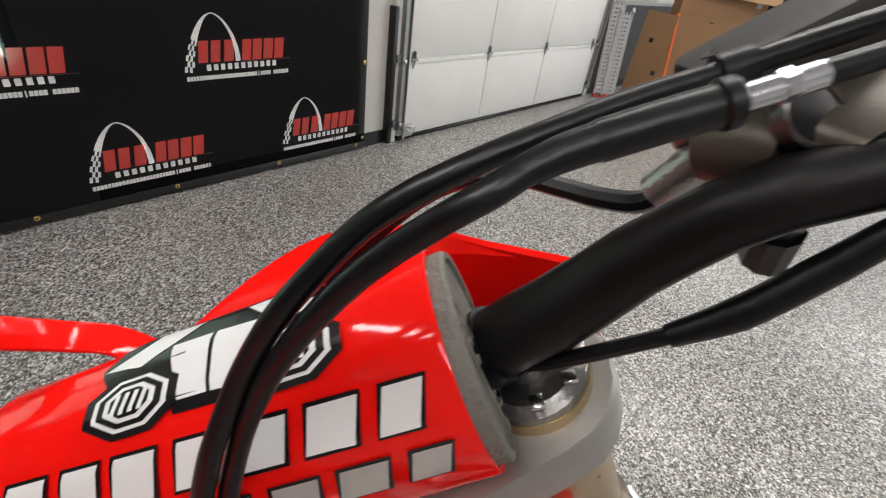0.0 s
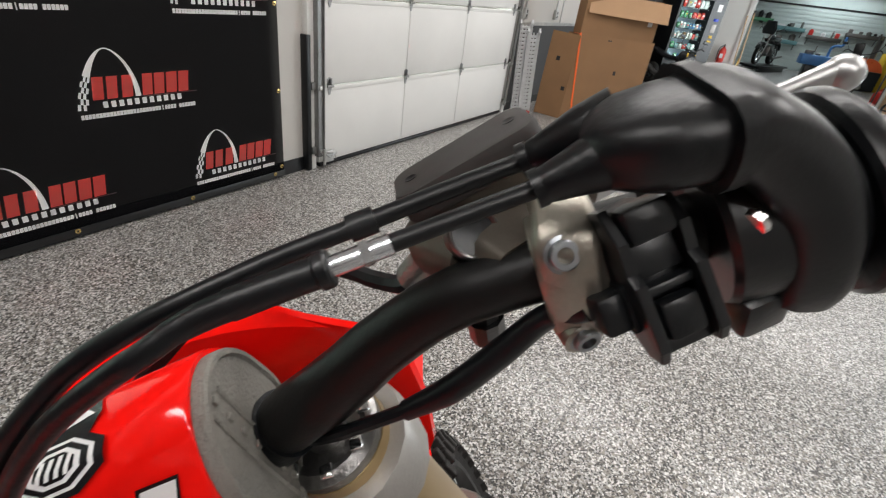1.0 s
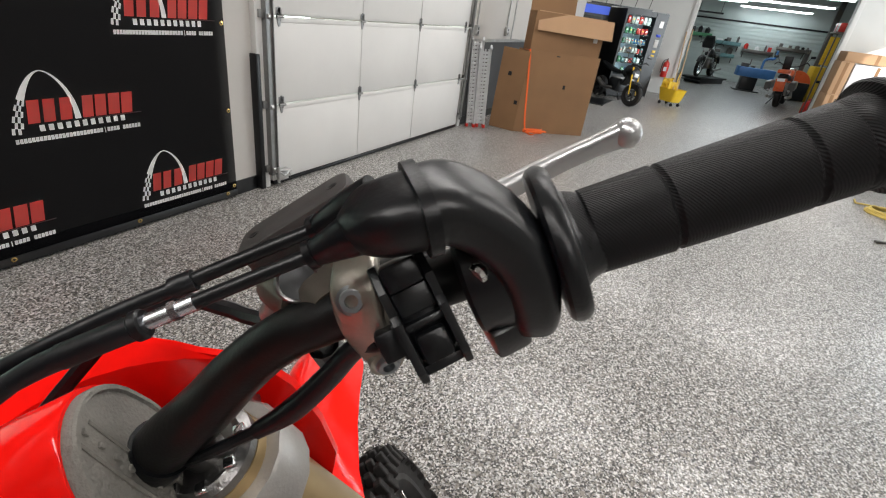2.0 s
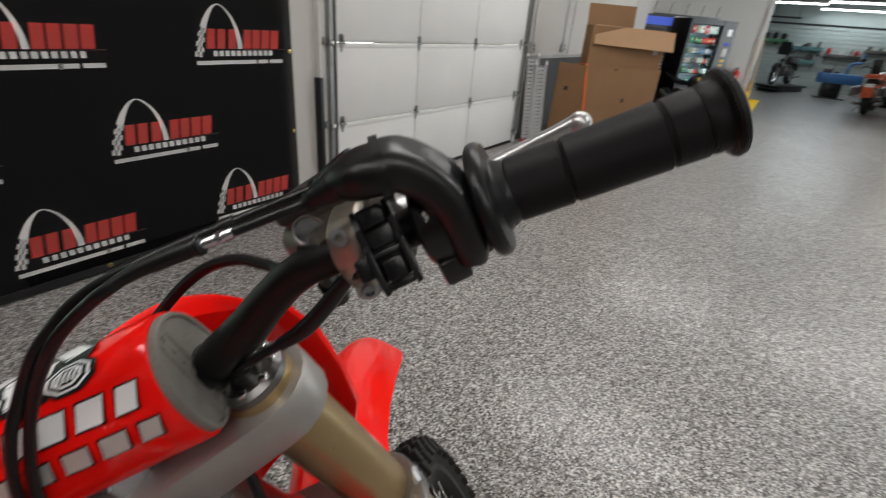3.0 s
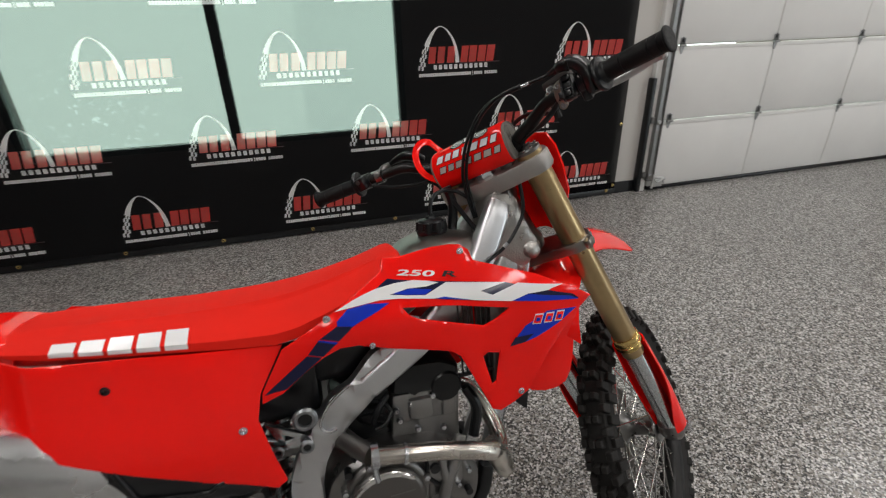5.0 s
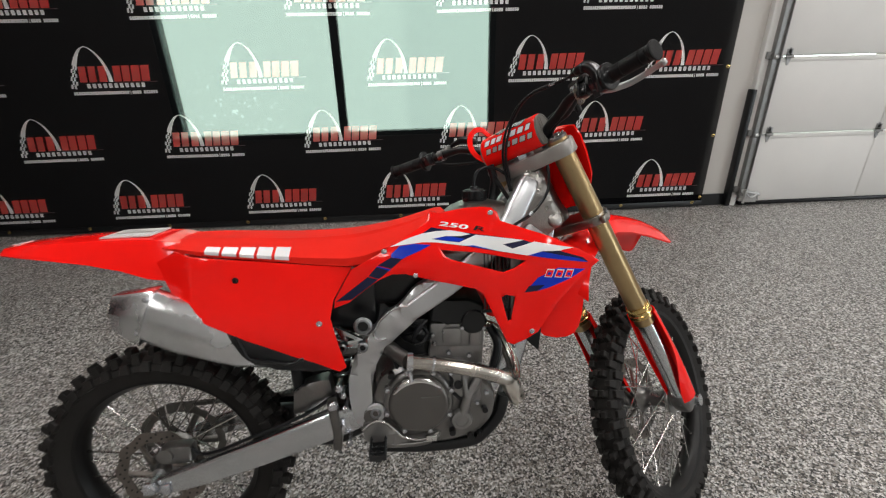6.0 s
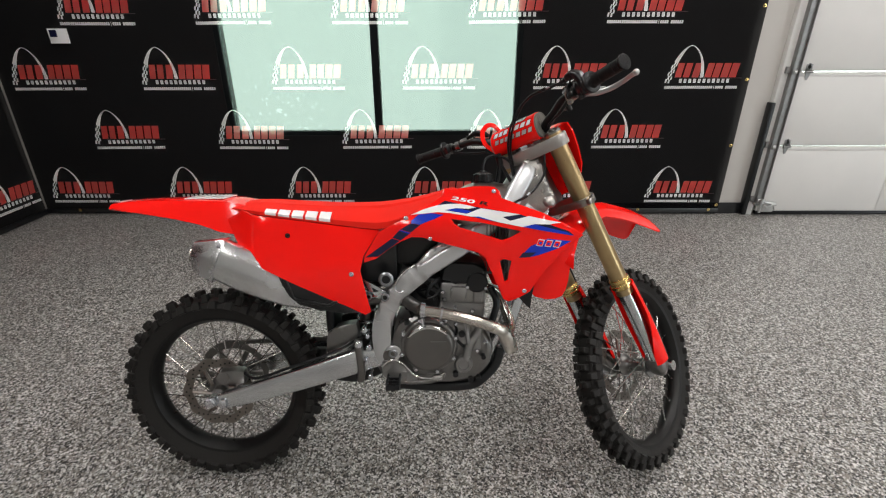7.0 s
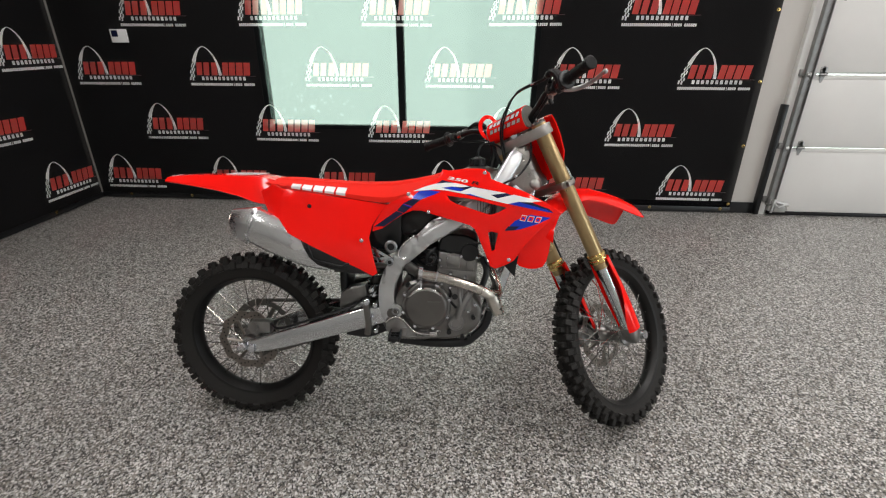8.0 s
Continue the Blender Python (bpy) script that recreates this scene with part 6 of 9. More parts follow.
bm = bmesh.new()
sweep(bm, rim, rounded(0.007, 0.009, 0.003), 3)
part("guard_rib", bm, M["black"], guard, "raised edge round the dished middle")

# silencer: a rounded six-sided can with a faceted end cap
def can(rows, round_):
    bm = bmesh.new()
    rings = []
    for (x, y, z), hw, hh, tilt in rows:
        t = radians(tilt)
        hexa = rounded_poly([(-hw, 0.16 * hh), (-hw * 0.58, hh), (hw * 0.58, hh), (hw, 0.1 * hh), (hw * 0.58, -hh), (-hw * 0.62, -hh)], round_ * hh, 4)
        rings.append([(x + v * math.sin(t), y + u, z + v * math.cos(t)) for u, v in hexa])
    loft(bm, rings)
    return bm


muf = part("silencer", can([((0.102, -0.146, 0.816), 0.046, 0.065, 22), ((0.17, -0.147, 0.784), 0.048, 0.068, 26), ((0.24, -0.138, 0.742), 0.044, 0.059, 28), ((0.30, -0.128, 0.706), 0.040, 0.050, 30), ((0.37, -0.112, 0.674), 0.030, 0.034, 28)], 0.62), M["muffler"], bike, "brushed aluminium silencer")
part("end_cap", can([((0.022, -0.142, 0.830), 0.030, 0.036, 8), ((0.026, -0.142, 0.830), 0.034, 0.043, 9), ((0.060, -0.144, 0.823), 0.042, 0.056, 16), ((0.096, -0.146, 0.818), 0.048, 0.068, 22), ((0.103, -0.146, 0.814), 0.049, 0.069, 22)], 0.12), M["muffler"], muf, "faceted bright end cap")
bm = bmesh.new()
turned(bm, [(0.016, 0.0), (0.021, 0.0), (0.021, 0.012), (0.016, 0.012)], along((0.014, -0.142, 0.832), (0.04, -0.142, 0.828)), 18, ring=True)
part("outlet", bm, M["steel"], muf)
for x, z in ((0.114, 0.864), (0.083, 0.785)):
    bm = bmesh.new()
    turned(bm, [(0.001, -0.006), (0.006, -0.006), (0.006, 0.002), (0.001, 0.003)], Matrix.Translation((x, -0.182, z)) @ Euler((radians(90), 0, 0)).to_matrix().to_4x4(), 10)
    part("rivet", bm, M["zinc"], muf)

# -- frame --
def spar(pts, w, h, name, mt="alu", label="", sc=None, parent=None, up=(0, 1, 0)):
    bm = bmesh.new()
    sweep(bm, pts, rounded(h, w, min(w, h) * 0.28), 4, sc, up)
    other = mirrored(bm)
    a = part(name, bm, M[mt], parent or bike, label)
    part(name, other, M[mt], parent or bike, label)
    return a


spar([(1.048, -0.036, 1.080), (1.036, -0.045, 1.060), (1.007, -0.058, 1.012), (0.973, -0.072, 0.955), (0.90, -0.092, 0.890), (0.815, -0.102, 0.830), (0.72, -0.104, 0.768)], 0.038, 0.056, "frame_spar", "satin", "satin aluminium twin-spar frame", [0.8, 0.95, 1.0, 1.0, 1.0, 1.0, 0.9])
HEAD = [(1.038, 1.108), (1.066, 1.106), (1.090, 1.086), (1.102, 1.035), (1.126, 0.998), (1.138, 0.970), (1.108, 0.944), (1.078, 0.914), (1.045, 0.918), (1.018, 0.955), (1.006, 1.030)]
bm = panel(rounded_poly(HEAD, 0.010, 2), lambda x, z: -(0.052 - 0.010 * step(1.03, 1.10, z)), 0.03, [], 0.02, 0.006)
both("head_gusset", bm, M["cast_pale"], bike, "rough cast alloy gusset at the steering head")
bm = bmesh.new()
turned(bm, [(0.001, -0.004), (0.024, -0.004), (0.022, 0.001), (0.017, 0.005), (0.010, 0.0075), (0.001, 0.008)], Matrix.Translation((1.116, -0.050, 0.975)) @ Euler((radians(72), 0, radians(10))).to_matrix().to_4x4(), 24)
part("head_boss", bm, M["cast_pale"], bike, "bright machined boss")
# radiator cap behind the upper edge of the shroud
rc_m = Matrix.Translation((1.034, -0.098, 0.938)) @ Euler((radians(-14), radians(10), 0)).to_matrix().to_4x4()
bm = bmesh.new()
turned(bm, [(0.001, -0.03), (0.016, -0.03), (0.016, 0.0), (0.023, 0.001), (0.024, 0.004), (0.023, 0.010), (0.019, 0.013), (0.001, 0.013)], rc_m, 28)
rcap = part("radiator_cap", bm, M["cast"], bike, "radiator cap with a white and red sticker")
bm = bmesh.new()
turned(bm, [(0.001, 0.0132), (0.018, 0.0132), (0.018, 0.0140), (0.001, 0.0142)], rc_m, 28)
part("sticker", bm, M["decal_white"], rcap, "white round sticker")
bm = bmesh.new()
for k in range(3):
    box(bm, (-0.010 + 0.006 * k, 0.001, 0.0148), (0.004, 0.022 - 0.006 * k, 0.0008), rc_m)
part("sticker", bm, M["red"], rcap, "red bars on the sticker")
SPAR = [(0.732, 0.831), (0.684, 0.778), (0.647, 0.763), (0.601, 0.701), (0.566, 0.653), (0.544, 0.591), (0.541, 0.536), (0.548, 0.479), (0.565, 0.449), (0.600, 0.452), (0.627, 0.473), (0.613, 0.500), (0.603, 0.533), (0.606, 0.581), (0.619, 0.627), (0.643, 0.665), (0.673, 0.694), (0.718, 0.731), (0.762, 0.774), (0.806, 0.802), (0.828, 0.834), (0.79, 0.86)]
bm = panel(rounded_poly(SPAR, 0.014, 2), lambda x, z: -(0.114 + 0.008 * (1 - step(0.45, 0.62, z))), 0.034, [], 0.03, 0.007)
both("frame_spar", bm, M["satin"], bike, "satin aluminium twin-spar frame")
bm = panel([(0.521, 0.740), (0.590, 0.700), (0.602, 0.680), (0.585, 0.672), (0.543, 0.690)], lambda x, z: -0.116, 0.012, [[(0.545, 0.715), (0.570, 0.700), (0.552, 0.698)]], 0.03, 0.002)
both("frame_lug", bm, M["alu"], bike, "triangular alloy frame lug")
bm = panel([(1.005, 0.684), (1.030, 0.712), (1.056, 0.719), (1.050, 0.68), (1.046, 0.641), (1.027, 0.659)], lambda x, z: -0.132, 0.004, [], 0.03, 0.001)
both("rubber_flap", bm, M["rubber"], bike, "small black rubber flap")
bm = bmesh.new()
turned(bm, [(0.02, -0.21), (0.040, -0.208), (0.043, -0.19), (0.037, -0.17), (0.036, -0.08), (0.042, -0.065), (0.040, -0.05), (0.02, -0.048)], pose(1.037, 0, 1.144, 0, -27, 0), 28)
part("steering_head", bm, M["cast"], bike, "cast steering head")
spar([(1.06, -0.035, 0.955), (1.03, -0.05, 0.915), (0.98, -0.062, 0.87)], 0.04, 0.07, "lower_gusset", "cast", "rough cast gusset", [0.8, 1.0, 0.8])
spar([(1.105, -0.020, 0.955), (1.07, -0.03, 0.80), (1.015, -0.045, 0.62), (0.972, -0.055, 0.49), (0.945, -0.062, 0.43)], 0.032, 0.036, "down_tube", "alu", "aluminium down tube")
spar([(0.962, -0.075, 0.49), (0.946, -0.082, 0.435), (0.905, -0.085, 0.388), (0.86, -0.085, 0.362), (0.74, -0.085, 0.358), (0.62, -0.085, 0.37)], 0.036, 0.030, "cradle_tube", "black", "black lower cradle guard")
FOOT = [(0.571, 0.466), (0.590, 0.479), (0.626, 0.472), (0.648, 0.439), (0.684, 0.413), (0.760, 0.421), (0.781, 0.421), (0.776, 0.407), (0.751, 0.395), (0.684, 0.391), (0.639, 0.396), (0.60, 0.40), (0.573, 0.415)]
bm = panel(rounded_poly(FOOT, 0.010, 2), lambda x, z: -0.132, 0.022, [], 0.04, 0.006)
both("foot_plate", bm, M["head_cast"], bike, "aluminium frame plate at the footpeg")
# polished strip stands in for the light on the plate's upward bevel
bm = bmesh.new()
sweep(bm, [(0.572, -0.134, 0.452), (0.590, -0.134, 0.467), (0.611, -0.134, 0.4745), (0.636, -0.134, 0.465), (0.657, -0.134, 0.443), (0.678, -0.134, 0.421), (0.714, -0.134, 0.410), (0.745, -0.134, 0.412), (0.772, -0.134, 0.426)], rounded(0.0065, 0.008, 0.0025), 5)
part("plate_edge", bm, M["alu_bright"], bike, "bright strip for the lit upper bevel of the frame plate")
bm = bmesh.new()
box(bm, (0.752, -0.136, 0.413), (0.030, 0.010, 0.018), bevel=0.003)
part("plate_lug", bm, M["alu_bright"], bike)
bm = bmesh.new()
turned(bm, [(0.001, 0), (0.026, 0), (0.026, 0.003), (0.023, 0.007), (0.001, 0.007)], Matrix.Translation((0.609, -0.122, 0.495)) @ Euler((radians(90), 0, 0)).to_matrix().to_4x4(), 24)
part("pivot_boss", bm, M["satin"], bike, "round boss at the foot of the spar")
bm = bmesh.new()
tube(bm, [(0.682, -0.1165, 0.784), (0.655, -0.1165, 0.766), (0.633, -0.1165, 0.744), (0.620, -0.1165, 0.718), (0.622, -0.1165, 0.703), (0.634, -0.1165, 0.696), (0.648, -0.1165, 0.699)], 0.0034, 8, 6)
both("weld_bead", bm, M["muffler"], bike, "rounded weld round the end of the upper beam")
for x, z, r in ((0.609, 0.495, 0.012), (0.594, 0.742, 0.019), (0.589, 0.684, 0.011), (0.537, 0.687, 0.009)):
    bm = bmesh.new()
    turned(bm, [(0.001, 0), (r * 1.25, 0), (r * 1.25, 0.004), (r, 0.007), (r * 0.72, 0.007), (r * 0.64, -0.004), (0.001, -0.004)], Matrix.Translation((x, -0.126, z)) @ Euler((radians(90), 0, 0)).to_matrix().to_4x4(), 18)
    fb = part("frame_bolt", bm, M["bolt"], bike, "bright round-headed frame bolt")
    bm = bmesh.new()
    turned(bm, [(0.001, 0.0030), (r * 0.70, 0.0030), (r * 0.70, 0.0), (0.001, 0.0)], Matrix.Translation((x, -0.126, z)) @ Euler((radians(90), 0, 0)).to_matrix().to_4x4(), 12)
    part("bolt_socket", bm, M["black"], fb)
spar([(0.590, -0.10, 0.684), (0.53, -0.098, 0.690), (0.40, -0.095, 0.755), (0.22, -0.09, 0.87)], 0.02, 0.022, "subframe_rail", "alu", "aluminium subframe rail")
spar([(0.66, -0.085, 0.90), (0.50, -0.085, 0.895), (0.30, -0.08, 0.915), (0.14, -0.07, 0.945)], 0.02, 0.022, "subframe_rail", "alu", "aluminium subframe rail")

bm = bmesh.new()
sweep(bm, [(1.062, 0, 1.098), (1.056, 0, 1.06), (1.058, 0, 1.0), (1.078, 0, 0.935)], rounded(0.088, 0.080, 0.02), 4, [0.8, 1.0, 1.0, 0.85], up=(1, 0, 0))
part("head_casting", bm, M["cast_pale"], bike, "rough cast alloy round the steering head")

# air box and shock in the dark behind the panel
bm = bmesh.new()
box(bm, (0.47, 0.0, 0.80), (0.32, 0.15, 0.17), bevel=0.02)
part("air_box", bm, M["black"], bike, "black plastic air box")
bm = bmesh.new()
box(bm, (0.685, 0.0, 0.83), (0.15, 0.13, 0.12), bevel=0.02)
tube(bm, [(0.66, 0.0, 0.79), (0.70, 0.0, 0.75), (0.75, 0, 0.70)], 0.035, 14, 3)
part("intake", bm, M["black"], bike, "black intake boot")
bm = bmesh.new()
rod(bm, (0.56, 0.01, 0.80), (0.49, 0.0, 0.46), 0.022, 14)
shock = part("shock", bm, M["cover"], bike, "rear shock absorber")
bm = bmesh.new()
coil = []
for k in range(6 * 14 + 1):
    a = 2 * math.pi * k / 14
    c = V(0.56, 0.01, 0.80).lerp(V(0.495, 0.0, 0.49), 0.12 + 0.8 * k / 84)
    coil.append(c + V(0.036 * math.cos(a), 0.036 * math.sin(a), 0.008 * math.cos(a)))
sweep(bm, coil, circle(0.006, 6), 1)
part("spring", bm, M["alu"], shock, "coil spring")
bm = bmesh.new()
sweep(bm, [(0.405, 0, 0.668), (0.400, 0, 0.60), (0.405, 0, 0.53), (0.425, 0, 0.48)], rounded(0.15, 0.030, 0.012), 3, up=(1, 0, 0))
part("mud_flap", bm, M["rubber"], bike, "black rubber mud flap")

# -- engine --
bm = bmesh.new()
CASE = [(0.600, 0.42), (0.598, 0.52), (0.622, 0.585), (0.665, 0.615), (0.75, 0.622), (0.845, 0.612), (0.905, 0.575), (0.935, 0.51), (0.925, 0.445), (0.88, 0.398), (0.80, 0.38), (0.66, 0.385)]
CR = rounded_poly(CASE, 0.022)
loft(bm, [[(0.77 + (x - 0.77) * k, y, 0.50 + (z - 0.50) * k) for x, z in CR] for k, y in ((0.90, -0.118), (0.98, -0.110), (1.0, -0.10), (1.0, 0.095), (0.96, 0.11))])
case = part("crankcase", bm, M["cast"], bike, "grey cast engine case")
cm_ = Matrix.Translation((0.724, -0.105, 0.521)) @ Euler((radians(90), 0, 0)).to_matrix().to_4x4()
bm = bmesh.new()
turned(bm, [(0.001, 0.0), (0.092, 0.0), (0.092, 0.022), (0.088, 0.028), (0.084, 0.030), (0.080, 0.030), (0.001, 0.030)], cm_, 56)
part("clutch_housing", bm, M["cast"], case)
for k in range(8):
    a = 2 * math.pi * k / 8 + 0.3
    bm = bmesh.new()
    rod(bm, (0.724 + 0.090 * math.cos(a), -0.10, 0.521 + 0.090 * math.sin(a)), (0.724 + 0.090 * math.cos(a), -0.136, 0.521 + 0.090 * math.sin(a)), 0.0085, 10)
    part("bolt_boss", bm, M["cast"], case)
bm = bmesh.new()
turned(bm, [(0.001, 0.028), (0.079, 0.028), (0.080, 0.040), (0.076, 0.046), (0.070, 0.049), (0.066, 0.0495), (0.001, 0.0495)], cm_, 56)
cl_cover = part("clutch_cover", bm, M["cover"], case, "round dark clutch cover")
bm = bmesh.new()
# bright metal only along the top, where the chamfer catches the ceiling light
arc = []
for k in range(25):
    a = radians(38 + 112 * k / 24)
    e = 0.0035 * math.sin(math.pi * k / 24) ** 0.4 + 0.0006
    arc.append([cm_ @ V(r_ * math.cos(a), r_ * math.sin(a), h_) for r_, h_ in ((0.0770, 0.0460), (0.0770 - e, 0.0492), (0.0762 - 2.4 * e, 0.0502), (0.0758 - 2.4 * e, 0.0480))])
loft(bm, arc)
part("cover_edge", bm, M["alu_bright"], cl_cover, "bright machined crescent where the top chamfer catches light")
bm = bmesh.new()
box(bm, (0.755, -0.1552, 0.545), (0.05, 0.0012, 0.003))
part("cover_mark", bm, M["cast"], cl_cover)
for k in range(8):
    a = 2 * math.pi * k / 8 + 0.3
    bm = bmesh.new()
    turned(bm, [(0.001, 0), (0.0062, 0), (0.0062, 0.004), (0.001, 0.005)], Matrix.Translation((0.724 + 0.090 * math.cos(a), -0.136, 0.521 + 0.090 * math.sin(a))) @ Euler((radians(90), 0, 0)).to_matrix().to_4x4(), 6)
    part("bolt", bm, M["zinc"], case)
# water pump, side casings and small bosses
bm = bmesh.new()
turned(bm, [(0.001, 0), (0.030, 0), (0.030, 0.018), (0.026, 0.025), (0.018, 0.027), (0.016, 0.022), (0.001, 0.022)], Matrix.Translation((0.836, -0.110, 0.455)) @ Euler((radians(90), 0, 0)).to_matrix().to_4x4(), 28)
tube(bm, [(0.842, -0.126, 0.474), (0.856, -0.126, 0.52), (0.88, -0.118, 0.56), (0.90, -0.10, 0.60)], 0.013, 12, 4)
box(bm, (0.835, -0.112, 0.555), (0.05, 0.03, 0.075), bevel=0.008)
box(bm, (0.878, -0.108, 0.53), (0.03, 0.03, 0.06), bevel=0.008)
part("water_pump", bm, M["head_cast"], case, "cast water pump")
for x, z, r in ((0.83, 0.56, 0.011), (0.86, 0.40, 0.009), (0.90, 0.48, 0.008), (0.655, 0.60, 0.008), (0.81, 0.42, 0.009), (0.885, 0.405, 0.008)):
    bm = bmesh.new()
    rod(bm, (x, -0.115, z), (x, -0.135, z), r, 12)
    part("case_boss", bm, M["black"], case)
# cylinder, head and black cover, leaning forward a little
cyl = Matrix.Translation((0.835, 0, 0.66)) @ Euler((0, radians(4), 0)).to_matrix().to_4x4()
bm = bmesh.new()
box(bm, (0, 0, -0.040), (0.15, 0.155, 0.07), cyl, bevel=0.008)
box(bm, (0.0, 0, 0.02), (0.15, 0.17, 0.07), cyl, bevel=0.012)
box(bm, (-0.015, -0.088, 0.022), (0.05, 0.02, 0.045), cyl, bevel=0.006)
box(bm, (0.048, -0.086, 0.02), (0.03, 0.016, 0.055), cyl, bevel=0.005)
head = part("cylinder", bm, M["head_cast"], bike, "grey cast cylinder and head")
bm = bmesh.new()
hc = rounded_poly([(-0.078, 0.062), (-0.072, 0.102), (-0.050, 0.124), (0.03, 0.124), (0.070, 0.108), (0.074, 0.062), (0.040, 0.055), (-0.022, 0.057), (-0.030, 0.048), (-0.044, 0.060)], 0.008, 2)
loft(bm, [[cyl @ V(x * k, y, 0.075 + (z - 0.075) * k) for x, z in hc] for k, y in ((0.9, -0.092), (0.98, -0.086), (1, -0.08), (1, 0.08), (0.95, 0.09))])
turned(bm, [(0.001, 0.0), (0.034, 0.0), (0.034, 0.008), (0.03, 0.012), (0.001, 0.012)], cyl @ Matrix.Translation((0.042, -0.085, 0.062)) @ Euler((radians(90), 0, 0)).to_matrix().to_4x4(), 24)
part("head_cover", bm, M["black"], head, "black cylinder head cover")
for x, z in ((-0.035, 0.034), (0.012, 0.045), (0.07, 0.045), (-0.022, -0.026), (0.034, -0.034), (-0.066, 0.024), (-0.060, 0.0)):
    bm = bmesh.new()
    turned(bm, [(0.001, 0), (0.0075, 0), (0.0075, 0.004), (0.005, 0.009), (0.001, 0.009)], cyl @ Matrix.Translation((x, -0.088, z)) @ Euler((radians(90), 0, 0)).to_matrix().to_4x4(), 10)
    part("head_bolt", bm, M["zinc"], head)
# exhaust header round the front and back along the right side
bm = bmesh.new()
tube(bm, [(0.905, -0.02, 0.685), (0.955, -0.03, 0.66), (0.985, -0.06, 0.60), (0.985, -0.11, 0.565), (0.955, -0.148, 0.578), (0.915, -0.163, 0.600), (0.86, -0.170, 0.622), (0.78, -0.172, 0.643), (0.70, -0.168, 0.655)], 0.0178, 18, 6, [0.9, 0.95, 1.0, 1.05, 1.08, 1.05, 1.0, 1.0, 1.0])
hd = part("exhaust_header", bm, M["steel"], bike, "stainless exhaust header pipe with heat tint")
bm = bmesh.new()
tube(bm, [(0.703, -0.164, 0.655), (0.676, -0.128, 0.658), (0.64, -0.086, 0.663), (0.54, -0.080, 0.665), (0.46, -0.095, 0.66), (0.38, -0.118, 0.664)], 0.0195, 16, 5, [1.0, 1.0, 1.05, 1.05, 1.1, 1.3])
part("mid_pipe", bm, M["cover"], hd)
bm = bmesh.new()
sweep(bm, [(0.715, -0.168, 0.6545), (0.701, -0.168, 0.6555)], circle(0.0245, 20), 1)
rod(bm, (0.705, -0.168, 0.628), (0.708, -0.174, 0.602), 0.006, 8)
part("pipe_clamp", bm, M["zinc"], hd)
bm = bmesh.new()
sweep(bm, [(0.768, -0.1723, 0.6455), (0.762, -0.1722, 0.6468)], circle(0.0212, 20), 1)
part("pipe_seam", bm, M["zinc"], hd)
bm = bmesh.new()
tube(bm, [(0.955, -0.140, 0.585), (0.975, -0.128, 0.545), (0.993, -0.115, 0.497)], 0.026, 16, 4, [0.85, 1.0, 0.85])
part("resonator", bm, M["steel"], hd, "brownish steel resonator chamber")
# throttle body and hoses; the black block is added to keep this gap dark
bm = bmesh.new()
box(bm, (0.705, 0.0, 0.668), (0.13, 0.12, 0.12), bevel=0.02)
tube(bm, [(0.69, -0.05, 0.70), (0.72, -0.07, 0.68), (0.76, -0.07, 0.69)], 0.022, 12, 3)
part("throttle_body", bm, M["black"], bike, "plain black throttle body added to darken the gap behind the frame spar")
for pts, r in (([(0.69, -0.075, 0.712), (0.715, -0.092, 0.728), (0.745, -0.094, 0.716), (0.760, -0.090, 0.690)], 0.0045), ([(0.70, -0.080, 0.690), (0.725, -0.100, 0.700), (0.748, -0.100, 0.686), (0.742, -0.096, 0.664)], 0.0038), ([(0.66, -0.09, 0.640), (0.672, -0.105, 0.612), (0.668, -0.108, 0.575), (0.655, -0.10, 0.54)], 0.006), ([(0.80, -0.105, 0.600), (0.815, -0.124, 0.575), (0.812, -0.126, 0.545), (0.835, -0.126, 0.515)], 0.005)):
    bm = bmesh.new()
    tube(bm, pts, r, 8, 5)
    part("engine_hose", bm, M["rubber"], bike, "black rubber hose")
for x, z, r in ((0.800, 0.556, 0.007), (0.812, 0.592, 0.006), (0.668, 0.566, 0.006), (0.652, 0.488, 0.007), (0.790, 0.492, 0.006), (0.88, 0.50, 0.006), (0.868, 0.545, 0.007), (0.905, 0.528, 0.006), (0.780, 0.605, 0.006)):
    bm = bmesh.new()
    turned(bm, [(0.001, -0.03), (r, -0.03), (r, 0.004), (r * 0.8, 0.007), (0.001, 0.008)], Matrix.Translation((x, -0.124, z)) @ Euler((radians(90), 0, 0)).to_matrix().to_4x4(), 8)
    part("case_bolt", bm, M["zinc"], case)
bm = bmesh.new()
sweep(bm, [(0.842, -0.120, 0.600), (0.846, -0.130, 0.565), (0.852, -0.128, 0.520), (0.850, -0.120, 0.488)], rounded(0.014, 0.016, 0.005), 4, [0.8, 1.0, 1.0, 0.9])
part("case_rib", bm, M["head_cast"], case, "upright cast rib")
# hoses and wires round the engine
bm = bmesh.new()
tube(bm, [(0.755, -0.10, 0.735), (0.73, -0.112, 0.712), (0.72, -0.108, 0.685), (0.74, -0.10, 0.668)], 0.006, 8, 4)
part("engine_hose", bm, M["rubber"], bike, "black rubber hose")
bm = bmesh.new()
tube(bm, [(0.76, -0.105, 0.70), (0.742, -0.115, 0.68), (0.722, -0.112, 0.672)], 0.004, 8, 4)
part("engine_hose", bm, M["rubber"], bike, "black rubber hose")
bm = bmesh.new()
tube(bm, [(0.925, -0.08, 0.70), (0.945, -0.09, 0.65), (0.93, -0.10, 0.59)], 0.012, 10, 4)
part("engine_hose", bm, M["rubber"], bike, "black rubber coolant hose")
bm = bmesh.new()
